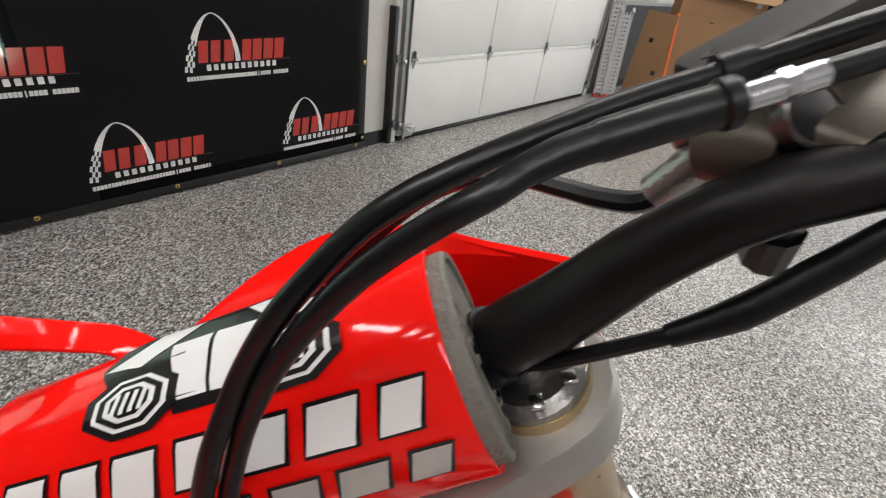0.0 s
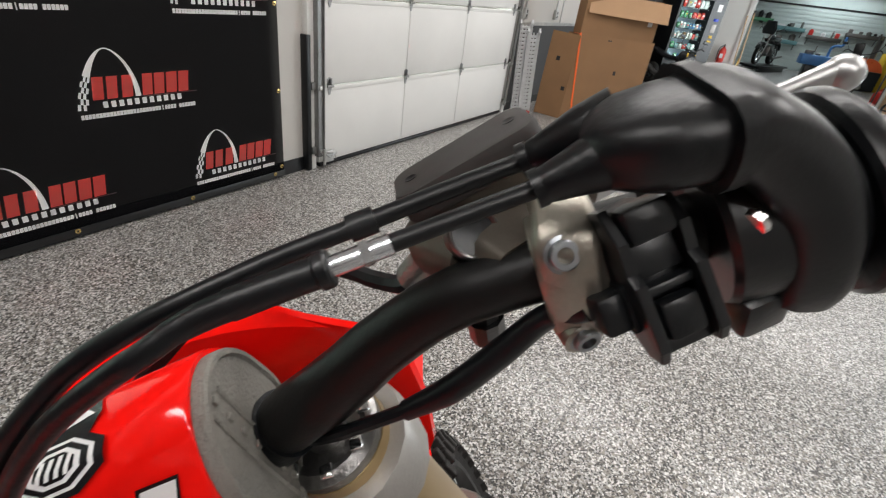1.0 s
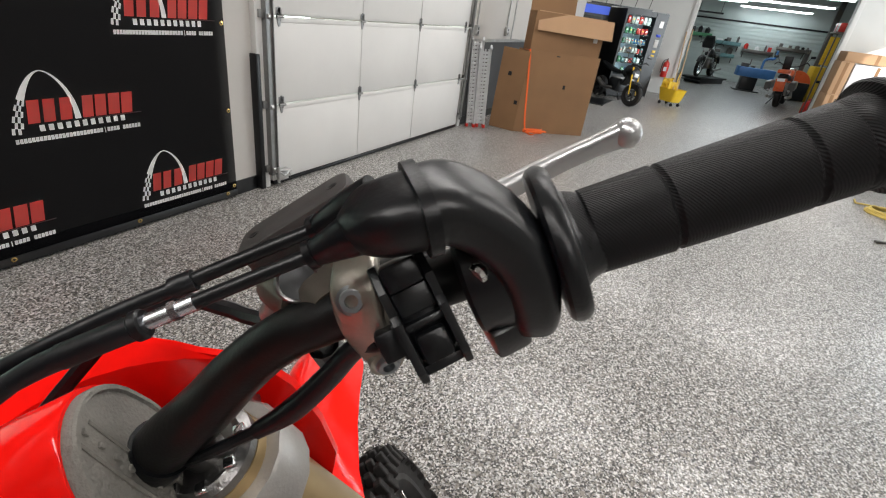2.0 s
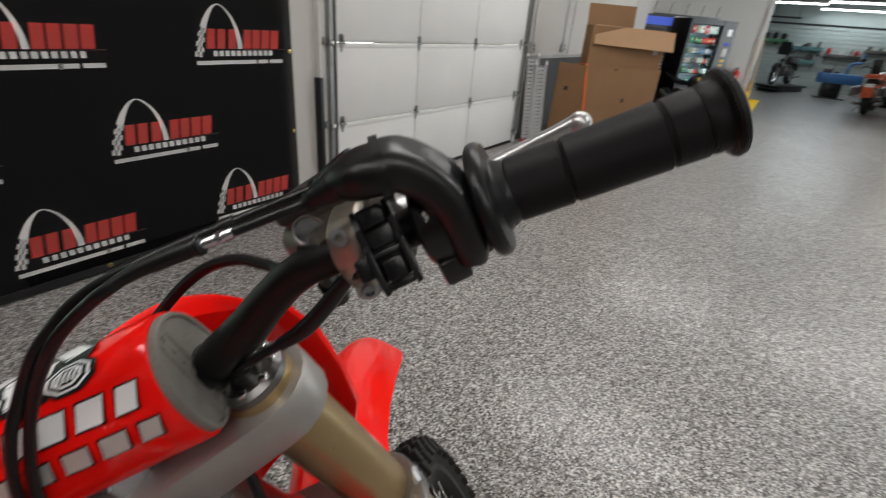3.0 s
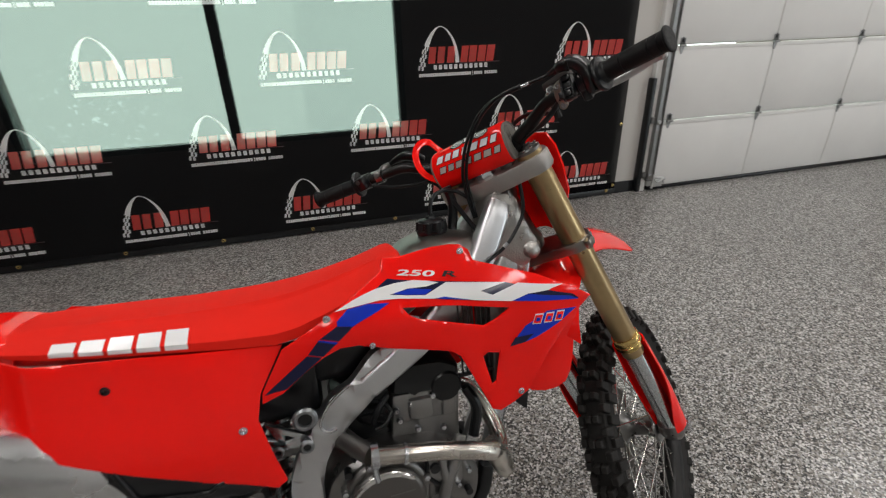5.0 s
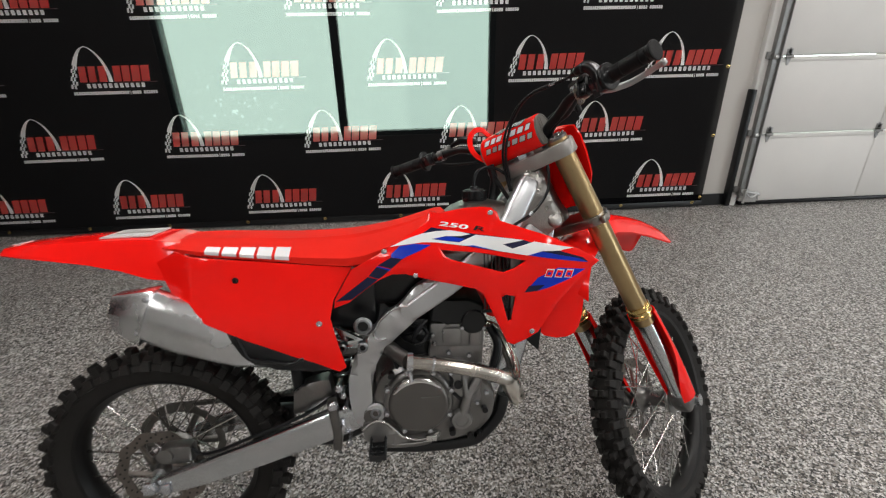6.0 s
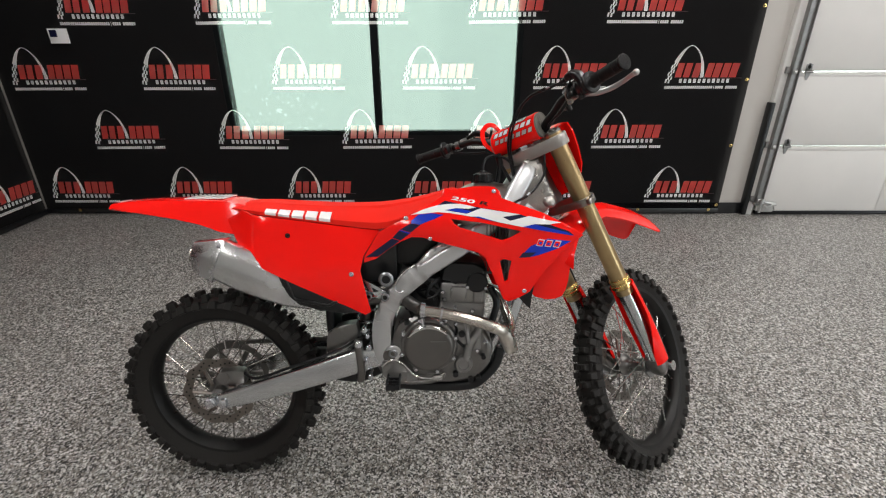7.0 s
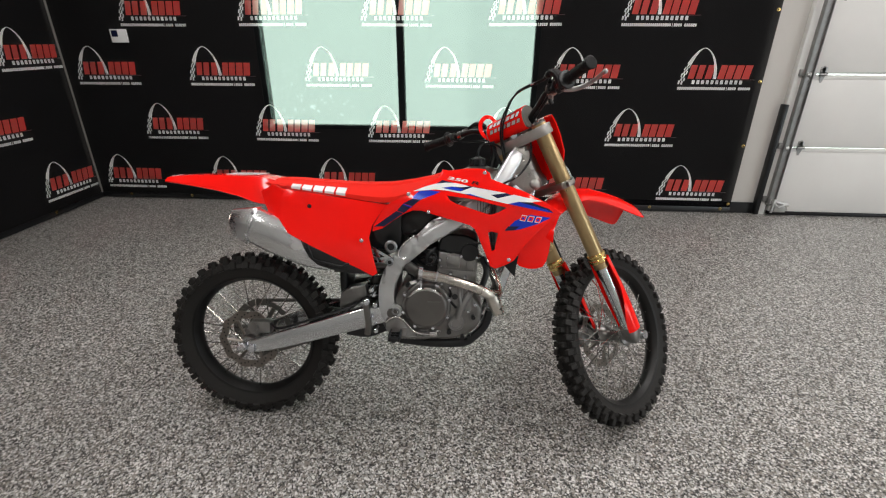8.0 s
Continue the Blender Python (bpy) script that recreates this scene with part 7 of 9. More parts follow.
tube(bm, [(0.965, 0.02, 1.09), (0.985, -0.01, 1.05), (1.005, -0.05, 1.01), (1.01, -0.075, 0.97), (1.0, -0.09, 0.93)], 0.0055, 8, 5)
tube(bm, [(0.955, 0.03, 1.12), (0.965, 0.025, 1.08), (0.958, 0.02, 1.03), (0.95, 0.0, 0.99)], 0.011, 8, 5)
part("wiring_loom", bm, M["rubber"], bike, "taped black wiring loom at the head")
bm = bmesh.new()
tube(bm, [(1.088, -0.055, 1.132), (1.091, -0.062, 1.092), (1.088, -0.067, 1.055), (1.060, -0.074, 1.014), (1.032, -0.079, 0.990), (0.990, -0.092, 0.970), (0.97, -0.10, 0.94)], 0.0040, 8, 5)
part("wire", bm, M["rubber"], bike, "black wire with a bright ferrule")
bm = bmesh.new()
rod(bm, (1.045, -0.0765, 1.001), (1.036, -0.0783, 0.9935), 0.0048, 10)
part("ferrule", bm, M["bolt"], bike)

# footpeg and brake pedal
bm = bmesh.new()
for sx in (-1, 1):
    box(bm, (0.611 + sx * 0.019, -0.162, 0.412), (0.006, 0.072, 0.016), bevel=0.002)
    for k in range(6):
        bmesh.ops.create_cone(bm, segments=4, radius1=0.0045, radius2=0.001, depth=0.010, cap_ends=True, matrix=Matrix.Translation((0.611 + sx * 0.019, -0.132 - 0.012 * k, 0.424)))
for k in range(3):
    box(bm, (0.611, -0.142 - 0.022 * k, 0.412), (0.040, 0.005, 0.013), bevel=0.0015)
box(bm, (0.611, -0.199, 0.412), (0.044, 0.006, 0.018), bevel=0.003)
rod(bm, (0.611, -0.126, 0.405), (0.611, -0.198, 0.405), 0.008, 10)
both("footpeg", bm, M["black"], bike, "dark toothed footpeg")
bm = bmesh.new()
sweep(bm, [(0.60, -0.118, 0.392), (0.66, -0.126, 0.392), (0.72, -0.132, 0.396), (0.750, -0.134, 0.404)], rounded(0.008, 0.012, 0.003), 4)
part("brake_pedal", bm, M["cast"], bike, "grey alloy brake pedal")

# swingarm
bm = bmesh.new()
rings = []
for x, y, z0, z1, t in ((0.030, -0.118, 0.312, 0.358, 0.024), (0.075, -0.120, 0.314, 0.372, 0.030), (0.15, -0.120, 0.331, 0.396, 0.034), (0.30, -0.118, 0.370, 0.443, 0.036), (0.42, -0.112, 0.403, 0.482, 0.036), (0.50, -0.105, 0.424, 0.507, 0.036), (0.575, -0.09, 0.445, 0.50, 0.036)):
    rings.append([(x, y + u, (z0 + z1) / 2 + v) for u, v in rounded(t, z1 - z0, 0.008, 3)])
loft(bm, rings)
both("swingarm", bm, M["alu"], bike, "welded aluminium swingarm")
bm = bmesh.new()
box(bm, (0.53, 0, 0.47), (0.09, 0.16, 0.07), bevel=0.012)
rod(bm, (0.596, -0.13, 0.487), (0.596, 0.13, 0.487), 0.02, 16)
sweep(bm, [(0.497, -0.122, 0.540), (0.50, -0.122, 0.50), (0.505, -0.122, 0.44), (0.50, -0.118, 0.40)], rounded(0.024, 0.03, 0.006), 3, up=(0, 1, 0))
pivot = part("swingarm_pivot", bm, M["cover"], bike, "cast swingarm pivot")
for x, z, r in ((0.519, 0.580, 0.010), (0.500, 0.532, 0.013), (0.528, 0.560, 0.008), (0.531, 0.520, 0.010), (0.521, 0.470, 0.007), (0.534, 0.420, 0.009)):
    bm = bmesh.new()
    turned(bm, [(0.001, 0), (r, 0), (r, 0.006), (r * 0.7, 0.010), (0.001, 0.010)], Matrix.Translation((x, -0.136, z)) @ Euler((radians(90), 0, radians(20))).to_matrix().to_4x4(), 12)
    rod(bm, (x, -0.138, z), (x, -0.09, z), r * 0.6, 8)
    part("link_bolt", bm, M["zinc"], pivot, "bright bolt of the brake and linkage")
bm = bmesh.new()
sweep(bm, [(0.55, 0.0, 0.40), (0.48, 0.0, 0.372), (0.40, 0.0, 0.38)], rounded(0.08, 0.05, 0.012), 3)
part("shock_linkage", bm, M["black"], bike, "dark shock linkage")
bm = bmesh.new()
rod(bm, (0.012, -0.148, 0.338), (0.012, 0.148, 0.338), 0.012, 16)
turned(bm, [(0.001, 0), (0.019, 0), (0.019, 0.010), (0.014, 0.013), (0.001, 0.013)], Matrix.Translation((0.012, -0.134, 0.338)) @ Euler((radians(90), 0, 0)).to_matrix().to_4x4(), 6)
box(bm, (0.052, -0.138, 0.332), (0.022, 0.008, 0.03), bevel=0.003)
rod(bm, (-0.005, -0.136, 0.322), (0.03, -0.136, 0.330), 0.006, 8)
part("rear_axle", bm, M["zinc"], bike, "bright rear axle and chain adjuster")
bm = bmesh.new()
box(bm, (0.075, -0.085, 0.405), (0.085, 0.045, 0.055), Matrix.Translation((0, 0, 0)), bevel=0.014)
rod(bm, (0.05, -0.115, 0.41), (0.05, -0.06, 0.41), 0.02, 14)
part("brake_caliper", bm, M["cast"], rw, "grey rear brake caliper")
bm = bmesh.new()
tube(bm, [(0.11, -0.095, 0.42), (0.16, -0.112, 0.408), (0.28, -0.112, 0.447), (0.42, -0.104, 0.494), (0.50, -0.10, 0.54)], 0.005, 8, 5)
part("rear_brake_hose", bm, M["rubber"], bike, "black rear brake hose")
bm = panel(rounded_poly([(0.385, 0.484), (0.392, 0.552), (0.430, 0.572), (0.488, 0.582), (0.496, 0.512)], 0.01, 2), lambda x, z: -0.088, 0.05, [], 0.04, 0.004)
both("swingarm_brace", bm, M["cast"], bike, "grey cast brace of the swingarm")
# sprocket and chain on the far side
bm = bmesh.new()
n = 50
rings = []
for rr, y in ((0.116, 0.062), (0.120, 0.064), (0.120, 0.066), (0.116, 0.068), (0.098, 0.068), (0.098, 0.062)):
    rings.append([(0.012 + rr * (1.0 + (0.035 if i % 2 and rr > 0.09 else 0)) * math.cos(2 * math.pi * i / n), y, 0.338 + rr * (1.0 + (0.035 if i % 2 and rr > 0.09 else 0)) * math.sin(2 * math.pi * i / n)) for i in range(n)])
rings.append(rings[0])
rws = loft(bm, rings, caps=False)
bmesh.ops.remove_doubles(bm, verts=rws[0] + rws[-1], dist=1e-6)
part("sprocket", bm, M["cover"], rw, "rear sprocket")
for k in range(6):
    a = 2 * math.pi * k / 6
    bm = bmesh.new()
    rod(bm, (0.012 + 0.03 * math.cos(a), 0.062, 0.338 + 0.03 * math.sin(a)), (0.012 + 0.101 * math.cos(a), 0.065, 0.338 + 0.101 * math.sin(a)), 0.010, 8)
    part("sprocket_arm", bm, M["cover"], rw)
bm = bmesh.new()
ch = [V(0.63, 0.065, 0.475)] + [V(0.012 + 0.122 * math.cos(radians(a)), 0.065, 0.338 + 0.122 * math.sin(radians(a))) for a in range(96, 282, 10)] + [V(0.60, 0.065, 0.425), V(0.645, 0.065, 0.445), V(0.63, 0.065, 0.475)]
links = []
for a, b in zip(ch, ch[1:]):
    nn = max(1, int((b - a).length / 0.0159))
    links += [(a.lerp(b, i / nn), a.lerp(b, (i + 1) / nn)) for i in range(nn)]
for i, (a, b) in enumerate(links):
    d = b - a
    t = Matrix.Translation((a + b) / 2) @ d.to_track_quat("X", "Z").to_matrix().to_4x4()
    for s in (-1, 1):
        box(bm, (0, s * (0.006 if i % 2 else 0.0045), 0), (d.length * 1.25, 0.0016, 0.012), t)
    rod(bm, t @ V(0, -0.0045, 0), t @ V(0, 0.0045, 0), 0.005, 6)
part("chain", bm, M["cover"], bike, "dark drive chain")
bm = bmesh.new()
box(bm, (0.30, 0.065, 0.405), (0.10, 0.03, 0.06), pose(0, 0, 0), bevel=0.008)
part("chain_guide", bm, M["black"], bike)


# ---- the far end of the garage ----
def boxes(name, items, mt, parent, label="", bevel=0.0):
    """One part built of upright boxes (centre, size)."""
    bm = bmesh.new()
    for c, s in items:
        box(bm, c, s, bevel=bevel)
    return part(name, bm, mt, parent, label)


# large carton, the open inner carton standing out of it
CART = pose(7.156, -0.624, 0, 0, 0, math.degrees(math.atan2(-0.764, 0.676)))
CW, CH, CD = 1.03, 1.02, 0.30
carton = thing("cardboard_carton", "large open brown cardboard carton standing on the floor", "carton", CART)
boxes("front_panel", [((CW / 2, 0.003, CH / 2), (CW, 0.006, CH))], M["card"], carton)
bm = bmesh.new()
box(bm, (0, 0.17, CH / 2), (0.006, 0.34, CH), Euler((radians(3), radians(-6), radians(58))).to_matrix().to_4x4())
part("side_panel", bm, M["card"], carton)
boxes("side_panel", [((CW - 0.003, CD / 2, CH / 2), (0.006, CD - 0.012, CH))], M["card"], carton)
boxes("back_panel", [((CW / 2, CD - 0.003, CH / 2), (CW, 0.006, CH))], M["card"], carton)
# hand holes are not cut; black patches paint the shade inside them
for x, z, w, h in ((0.60, 0.62, 0.035, 0.05), (0.43, 0.985, 0.05, 0.012)):
    bm = bmesh.new()
    box(bm, (x, -0.0012, z), (w, 0.002, h), bevel=0.0008)
    part("hand_hole_patch", bm, M["black"], carton, "black patch for the dark of a hand hole")
for y, z in ((0.20, 0.72), (0.05, 0.38)):
    bm = bmesh.new()
    box(bm, (-0.0045, y, z), (0.002, 0.045, 0.05), Euler((radians(3), radians(-6), radians(58))).to_matrix().to_4x4(), bevel=0.0008)
    part("hand_hole_patch", bm, M["black"], carton, "black patch for the dark of a hand hole")
bm = bmesh.new()
sweep(bm, [(0.02, 0.14, CH + 0.003), (0.025, 0.02, CH + 0.004), (0.03, -0.006, CH - 0.02), (0.08, -0.007, 0.6), (0.13, -0.007, 0.2), (0.17, -0.008, 0.02)], rounded(0.024, 0.003, 0.0012), 3, up=(0, 0, 1))
strap = tagged(part("cargo_strap", bm, M["orange"]), "bright orange webbing strap over a cardboard carton", "strap")
strap.matrix_world = CART
rnd = random.Random(11)
bm = bmesh.new()
loops = [(0.26 + 0.13 * math.sin(i * 1.7) + rnd.uniform(-0.03, 0.03), -0.10 + 0.07 * math.cos(i * 2.3) + rnd.uniform(-0.02, 0.02), 0.012 + 0.05 * abs(math.sin(i * 0.9))) for i in range(16)]
sweep(bm, loops, rounded(0.022, 0.003, 0.0012), 4)
heap = tagged(part("cargo_strap", bm, M["orange"]), "heap of orange webbing strap on the floor", "strap")
heap.matrix_world = CART
inner = thing("cardboard_carton", "inner cardboard carton with its flaps folded open", "carton", CART @ Matrix.Translation((0, 0, 0)))
UH = 1.47
boxes("front_panel", [((CW / 2 + 0.02, 0.055, UH / 2 + 0.003), (CW - 0.05, 0.006, UH - 0.006))], M["card"], inner)
boxes("side_panel", [((0.05, 0.165, UH / 2 + 0.003), (0.006, 0.21, UH - 0.006))], M["card"], inner)
boxes("side_panel", [((CW - 0.012, 0.165, UH / 2 + 0.003), (0.006, 0.21, UH - 0.006))], M["card"], inner)
boxes("back_panel", [((CW / 2 + 0.02, 0.276, UH / 2 + 0.003), (CW - 0.05, 0.006, UH - 0.006))], M["card"], inner)
bm = bmesh.new()
box(bm, (0, 0, -0.115), (CW - 0.02, 0.006, 0.23), Matrix.Translation((CW / 2 + 0.08, 0.045, UH)) @ Euler((radians(-17), radians(1.5), radians(-5))).to_matrix().to_4x4())
part("flap", bm, M["card_light"], inner, "pale flap folded forward")
bm = bmesh.new()
box(bm, (0, 0, 0.125), (0.62, 0.006, 0.25), Matrix.Translation((0.36, 0.276, UH)) @ Euler((radians(-8), 0, 0)).to_matrix().to_4x4())
part("flap", bm, M["card"], inner, "flap standing up")
bm = bmesh.new()
box(bm, (0.92, 0.050, 1.24), (0.06, 0.003, 0.10), bevel=0.001)
part("label", bm, M["decal_silver"], inner, "small pale paper label")

# folding loading ramps leaning against the door jamb
def ramp(m, h):
    r = thing("loading_ramp", "folded perforated aluminium loading ramp with red feet, standing", "loading ramp", m, group="ramps beside the overhead door")
    for x in (-0.068, 0.068):
        bm = bmesh.new()
        sweep(bm, [(x, 0, 0.03), (x, 0.002, h * 0.5), (x, 0.0, h * 0.86), (x, -0.012, h * 0.96), (x, -0.045, h)], rounded(0.022, 0.06, 0.006), 4, up=(0, 1, 0))
        part("side_rail", bm, M["ramp"], r)
    n = int((h - 0.08) / 0.045)
    for i in range(n):
        bm = bmesh.new()
        box(bm, (0, 0, 0.07 + i * 0.045), (0.12, 0.045, 0.030), bevel=0.004)
        for x in (-0.03, 0.0, 0.03):
            rod(bm, (x, -0.03, 0.07 + i * 0.045), (x, -0.02, 0.07 + i * 0.045), 0.008, 6)
        part("rung", bm, M["ramp"], r)
    boxes("grating", [((x, -0.0255, h * 0.5 + 0.02), (0.018, 0.006, h - 0.10)) for x in (-0.042, 0.0, 0.042)], M["ramp"], r, "perforated aluminium tread")
    for x in (-0.068, 0.068):
        boxes("foot", [((x, 0, 0.022), (0.034, 0.07, 0.044))], M["red_paint"], r, "red plastic foot", 0.006)


ramp(pose(6.86, -0.14, 0, -1.5, -4, -58), 1.08)
ramp(pose(6.90, -0.22, 0, -1.0, -3.5, -52), 1.0)

# outlets and conduit along the top of the dark dado
def outlet(x, z, pipe):
    o = thing("wall_outlet", "grey metal outlet box with conduit on the wall", "outlet", pose(x, WALL, z), group="outlets along the wall")
    boxes("cover", [((0, -0.022, 0), (0.085, 0.044, 0.12))], M["galv"], o, "", 0.004)
    boxes("socket", [((0, -0.0455, s * 0.022), (0.03, 0.003, 0.03)) for s in (-1, 1)], M["black"], o, "", 0.001)
    bm = bmesh.new()
    rod(bm, (0, -0.018, 0.06), (0, -0.018, pipe), 0.011, 10)
    part("conduit", bm, M["galv"], o, "thin steel conduit")


outlet(6.92, 1.16, 2.4)
outlet(7.95, 1.16, 2.3)
slab("trim", "grey rail along the top of the dado", (DOOR[1] + 0.1, WALL - 0.012, 1.02), (EAST, WALL, 1.06), M["galv"], "trim")
slab("trim", "high steel panel joint on the wall", (8.2, WALL - 0.008, 1.06), (8.23, WALL, CEILING), M["galv"], "trim")
slab("trim", "steel panel joint on the wall", (11.4, WALL - 0.008, 1.06), (11.43, WALL, CEILING), M["galv"], "trim")


# vending machines
def snack_machine(m):
    v = thing("vending_machine", "black snack vending machine with lit shelves of packets", "vending machine", m)
    w, h, d = 1.02, 1.80, 0.80
    boxes("cabinet", [((0.02, d / 2, h / 2 + 0.04), (0.04, d, h - 0.08)), ((w - 0.15, d / 2, h / 2 + 0.04), (0.30, d, h - 0.08)), ((w / 2 - 0.14, d / 2, 0.27), (w - 0.34, d, 0.46)), ((w / 2 - 0.14, d / 2, h - 0.05), (w - 0.34, d, 0.10)), ((w / 2 - 0.14, d - 0.05, h / 2 + 0.2), (w - 0.34, 0.1, h - 0.5))], M["black"], v)
    # no lamp: the panel's own glow is added to brighten the shelves
    boxes("glowing_back", [((w / 2 - 0.14, 0.40, 1.12), (w - 0.36, 0.02, 1.20))], M["vend_glow"], v, "shelf back with an added glow of its own")
    cols = [M["decal_white"], M["card"], M["green_paint"], M["blue_paint"], M["red_paint"], M["decal_silver"], M["card_light"], M["decal_silver"], M["decal_white"], M["teal_paint"]]
    rr = random.Random(4)
    for row in range(6):
        z = 0.55 + row * 0.195
        boxes("shelf", [((w / 2 - 0.14, 0.22, z), (w - 0.36, 0.34, 0.014))], M["decal_black"], v)
        n = 6 if row not in (2, 3) else 8
        for k in range(n if row else 3):
            x = 0.10 + (w - 0.44) * (k + 0.5) / n + (0.14 if row == 0 else 0)
            hh = rr.uniform(0.09, 0.125) if row < 5 else 0.15
            ww = (w - 0.46) / n * rr.uniform(0.55, 0.8)
            bm = bmesh.new()
            loft(bm, [[(x + u * ww, 0.10 + t, z + 0.008 + hz) for u, t in ((-0.5, -e), (0.5, -e), (0.5, e), (-0.5, e))] for e, hz in ((0.006, 0), (0.022, hh * 0.15), (0.028, hh * 0.5), (0.022, hh * 0.85), (0.004, hh))])
            mt = {4: rr.choice((cols[2], cols[2], cols[4], cols[0])), 5: rr.choice((cols[0], cols[0], cols[4], cols[7]))}.get(row) or rr.choice(cols)
            pk = part("packet", bm, mt, v)
            boxes("packet_print", [((x, 0.069, z + 0.008 + hh * 0.55), (ww * 0.55, 0.003, hh * 0.22))], rr.choice((M["decal_white"], M["red_paint"], M["decal_silver"], M["yellow"])), pk)
    boxes("tube_lamp", [((w / 2 - 0.14, 0.035, 1.715), (w - 0.38, 0.02, 0.02))], M["shop_lamp"], v, "white tube lamp inside the glass")
    bm = bmesh.new()
    box(bm, (w / 2 - 0.14, 0.012, 1.12), (w - 0.35, 0.006, 1.22))
    part("glass_front", bm, M["glass"], v).visible_shadow = False
    boxes("price_label", [((w - 0.13, -0.004, 1.58), (0.09, 0.008, 0.13))], M["decal_white"], v, "white notice")
    boxes("keypad", [((w - 0.13, -0.004, 1.20), (0.10, 0.008, 0.16))], M["decal_silver"], v, "", 0.002)
    boxes("display", [((w - 0.13, -0.004, 1.36), (0.10, 0.008, 0.05))], M["decal_blue"], v, "blue display", 0.002)
    boxes("coin_slot", [((w - 0.13, -0.004, 1.04), (0.08, 0.008, 0.05)), ((w - 0.13, -0.004, 0.95), (0.08, 0.008, 0.04))], M["yellow"], v, "yellow note slot", 0.002)
    boxes("delivery_flap", [((w / 2 - 0.14, -0.005, 0.36), (0.56, 0.01, 0.17))], M["cover"], v, "", 0.006)
    for x, y in ((0.06, 0.06), (w - 0.06, 0.06), (0.06, d - 0.06), (w - 0.06, d - 0.06)):
        bm = bmesh.new()
        rod(bm, (x, y, 0.0), (x, y, 0.05), 0.025, 10)
        part("foot", bm, M["black"], v)


VDEG = math.degrees(math.atan2(-0.77, 0.65))
snack_machine(pose(12.62, -0.80, 0, 0, 0, VDEG))
drink = thing("vending_machine", "dark drinks machine with a blue lit header", "vending machine", pose(11.95, 0.0, 0, 0, 0, VDEG) @ pose(0.0, 0.28, 0))
boxes("cabinet", [((0.42, 0.3, 0.93), (0.84, 0.5, 1.78))], M["black"], drink, "", 0.01)
boxes("header", [((0.42, 0.045, 1.70), (0.78, 0.012, 0.16))], glow("blue_header", (0.03, 0.08, 0.5), 0.4), drink, "blue lit header")
boxes("glass_front", [((0.36, 0.045, 1.10), (0.62, 0.012, 0.95))], M["decal_black"], drink)
for i in range(8):
    boxes("button", [((0.76, 0.045, 0.72 + i * 0.075), (0.06, 0.012, 0.03))], M["decal_white"], drink, "white button", 0.003)
boxes("base", [((0.42, 0.3, 0.02), (0.78, 0.44, 0.04))], M["black"], drink)


bm = bmesh.new()
box(bm, (0.0, 0.66, 1.84), (2.0, 0.05, 0.035))
for i in range(6):
    rod(bm, (-0.9 + 0.36 * i, 0.66, 1.84), (-0.86 + 0.36 * i, 0.66, 2.08), 0.007, 6)
rail = tagged(part("hook_rail", bm, M["black"]), "dark rail with thin upright hooks on the machines", "hook rail")
rail.matrix_world = pose(12.62, -0.80, 0, 0, 0, VDEG)


# small black motorcycle in front of the machines
def small_wheel(name, m, r, w, mt, parent, label=""):
    lie = Euler((radians(90), 0, 0)).to_matrix().to_4x4()
    bm = bmesh.new()
    turned(bm, [(r - w * 0.75, -w * 0.4), (r - w * 0.35, -w / 2), (r - w * 0.1, -w * 0.36), (r, 0), (r - w * 0.1, w * 0.36), (r - w * 0.35, w / 2), (r - w * 0.75, w * 0.4)], m @ lie, 32, ring=True)
    wh = part(name, bm, M["tyre"], parent, "black tyre")
    bm = bmesh.new()
    turned(bm, [(r - w * 0.95, -w * 0.36), (r - w * 0.72, -w * 0.38), (r - w * 0.72, w * 0.38), (r - w * 0.95, w * 0.36)], m @ lie, 28, ring=True)
    for k in range(5):
        a = 2 * math.pi * k / 5
        rod(bm, m @ V(0, 0, 0), m @ V((r - w * 0.85) * math.cos(a), 0, (r - w * 0.85) * math.sin(a)), 0.014, 6)
    rod(bm, m @ V(0, -w * 0.45, 0), m @ V(0, w * 0.45, 0), 0.03, 10)
    part("rim", bm, mt, wh)
    return wh


mini = thing("mini_motorcycle", "small black motorcycle with a yellow fork, on its side stand", "motorcycle", pose(12.55, -0.62, 0, -8, 0, math.degrees(math.atan2(-0.82, -0.81))))
small_wheel("rear_wheel", Matrix.Translation((0, 0, 0.22)), 0.22, 0.12, M["black"], mini)
fwm = pose(1.15, 0, 0.225, 0, 0, 18)
small_wheel("front_wheel", fwm, 0.225, 0.11, M["black"], mini)
for s in (-1, 1):
    bm = bmesh.new()
    rod(bm, (1.15, s * 0.085, 0.225), (1.06, s * 0.085, 0.50), 0.012, 10)
    rod(bm, (1.06, s * 0.085, 0.50), (0.985, s * 0.085, 0.74), 0.015, 10)
    part("fork_leg", bm, M["yellow"], mini, "yellow fork leg")
bm = bmesh.new()
sweep(bm, [(0.72, 0, 0.58), (0.84, 0, 0.66), (0.93, 0, 0.66), (0.99, 0, 0.60)], rounded(0.24, 0.20, 0.07), 4, [0.7, 1.1, 1.0, 0.6])
part("fuel_tank", bm, M["black"], mini, "black angular tank shroud")
bm = bmesh.new()
sweep(bm, [(-0.16, 0, 0.72), (0.05, 0, 0.66), (0.35, 0, 0.60), (0.68, 0, 0.60)], rounded(0.22, 0.08, 0.03), 4, [0.5, 0.9, 1.0, 0.9])
part("seat", bm, M["rubber"], mini, "black seat")
bm = bmesh.new()
box(bm, (0.58, 0, 0.34), (0.36, 0.26, 0.26), bevel=0.04)
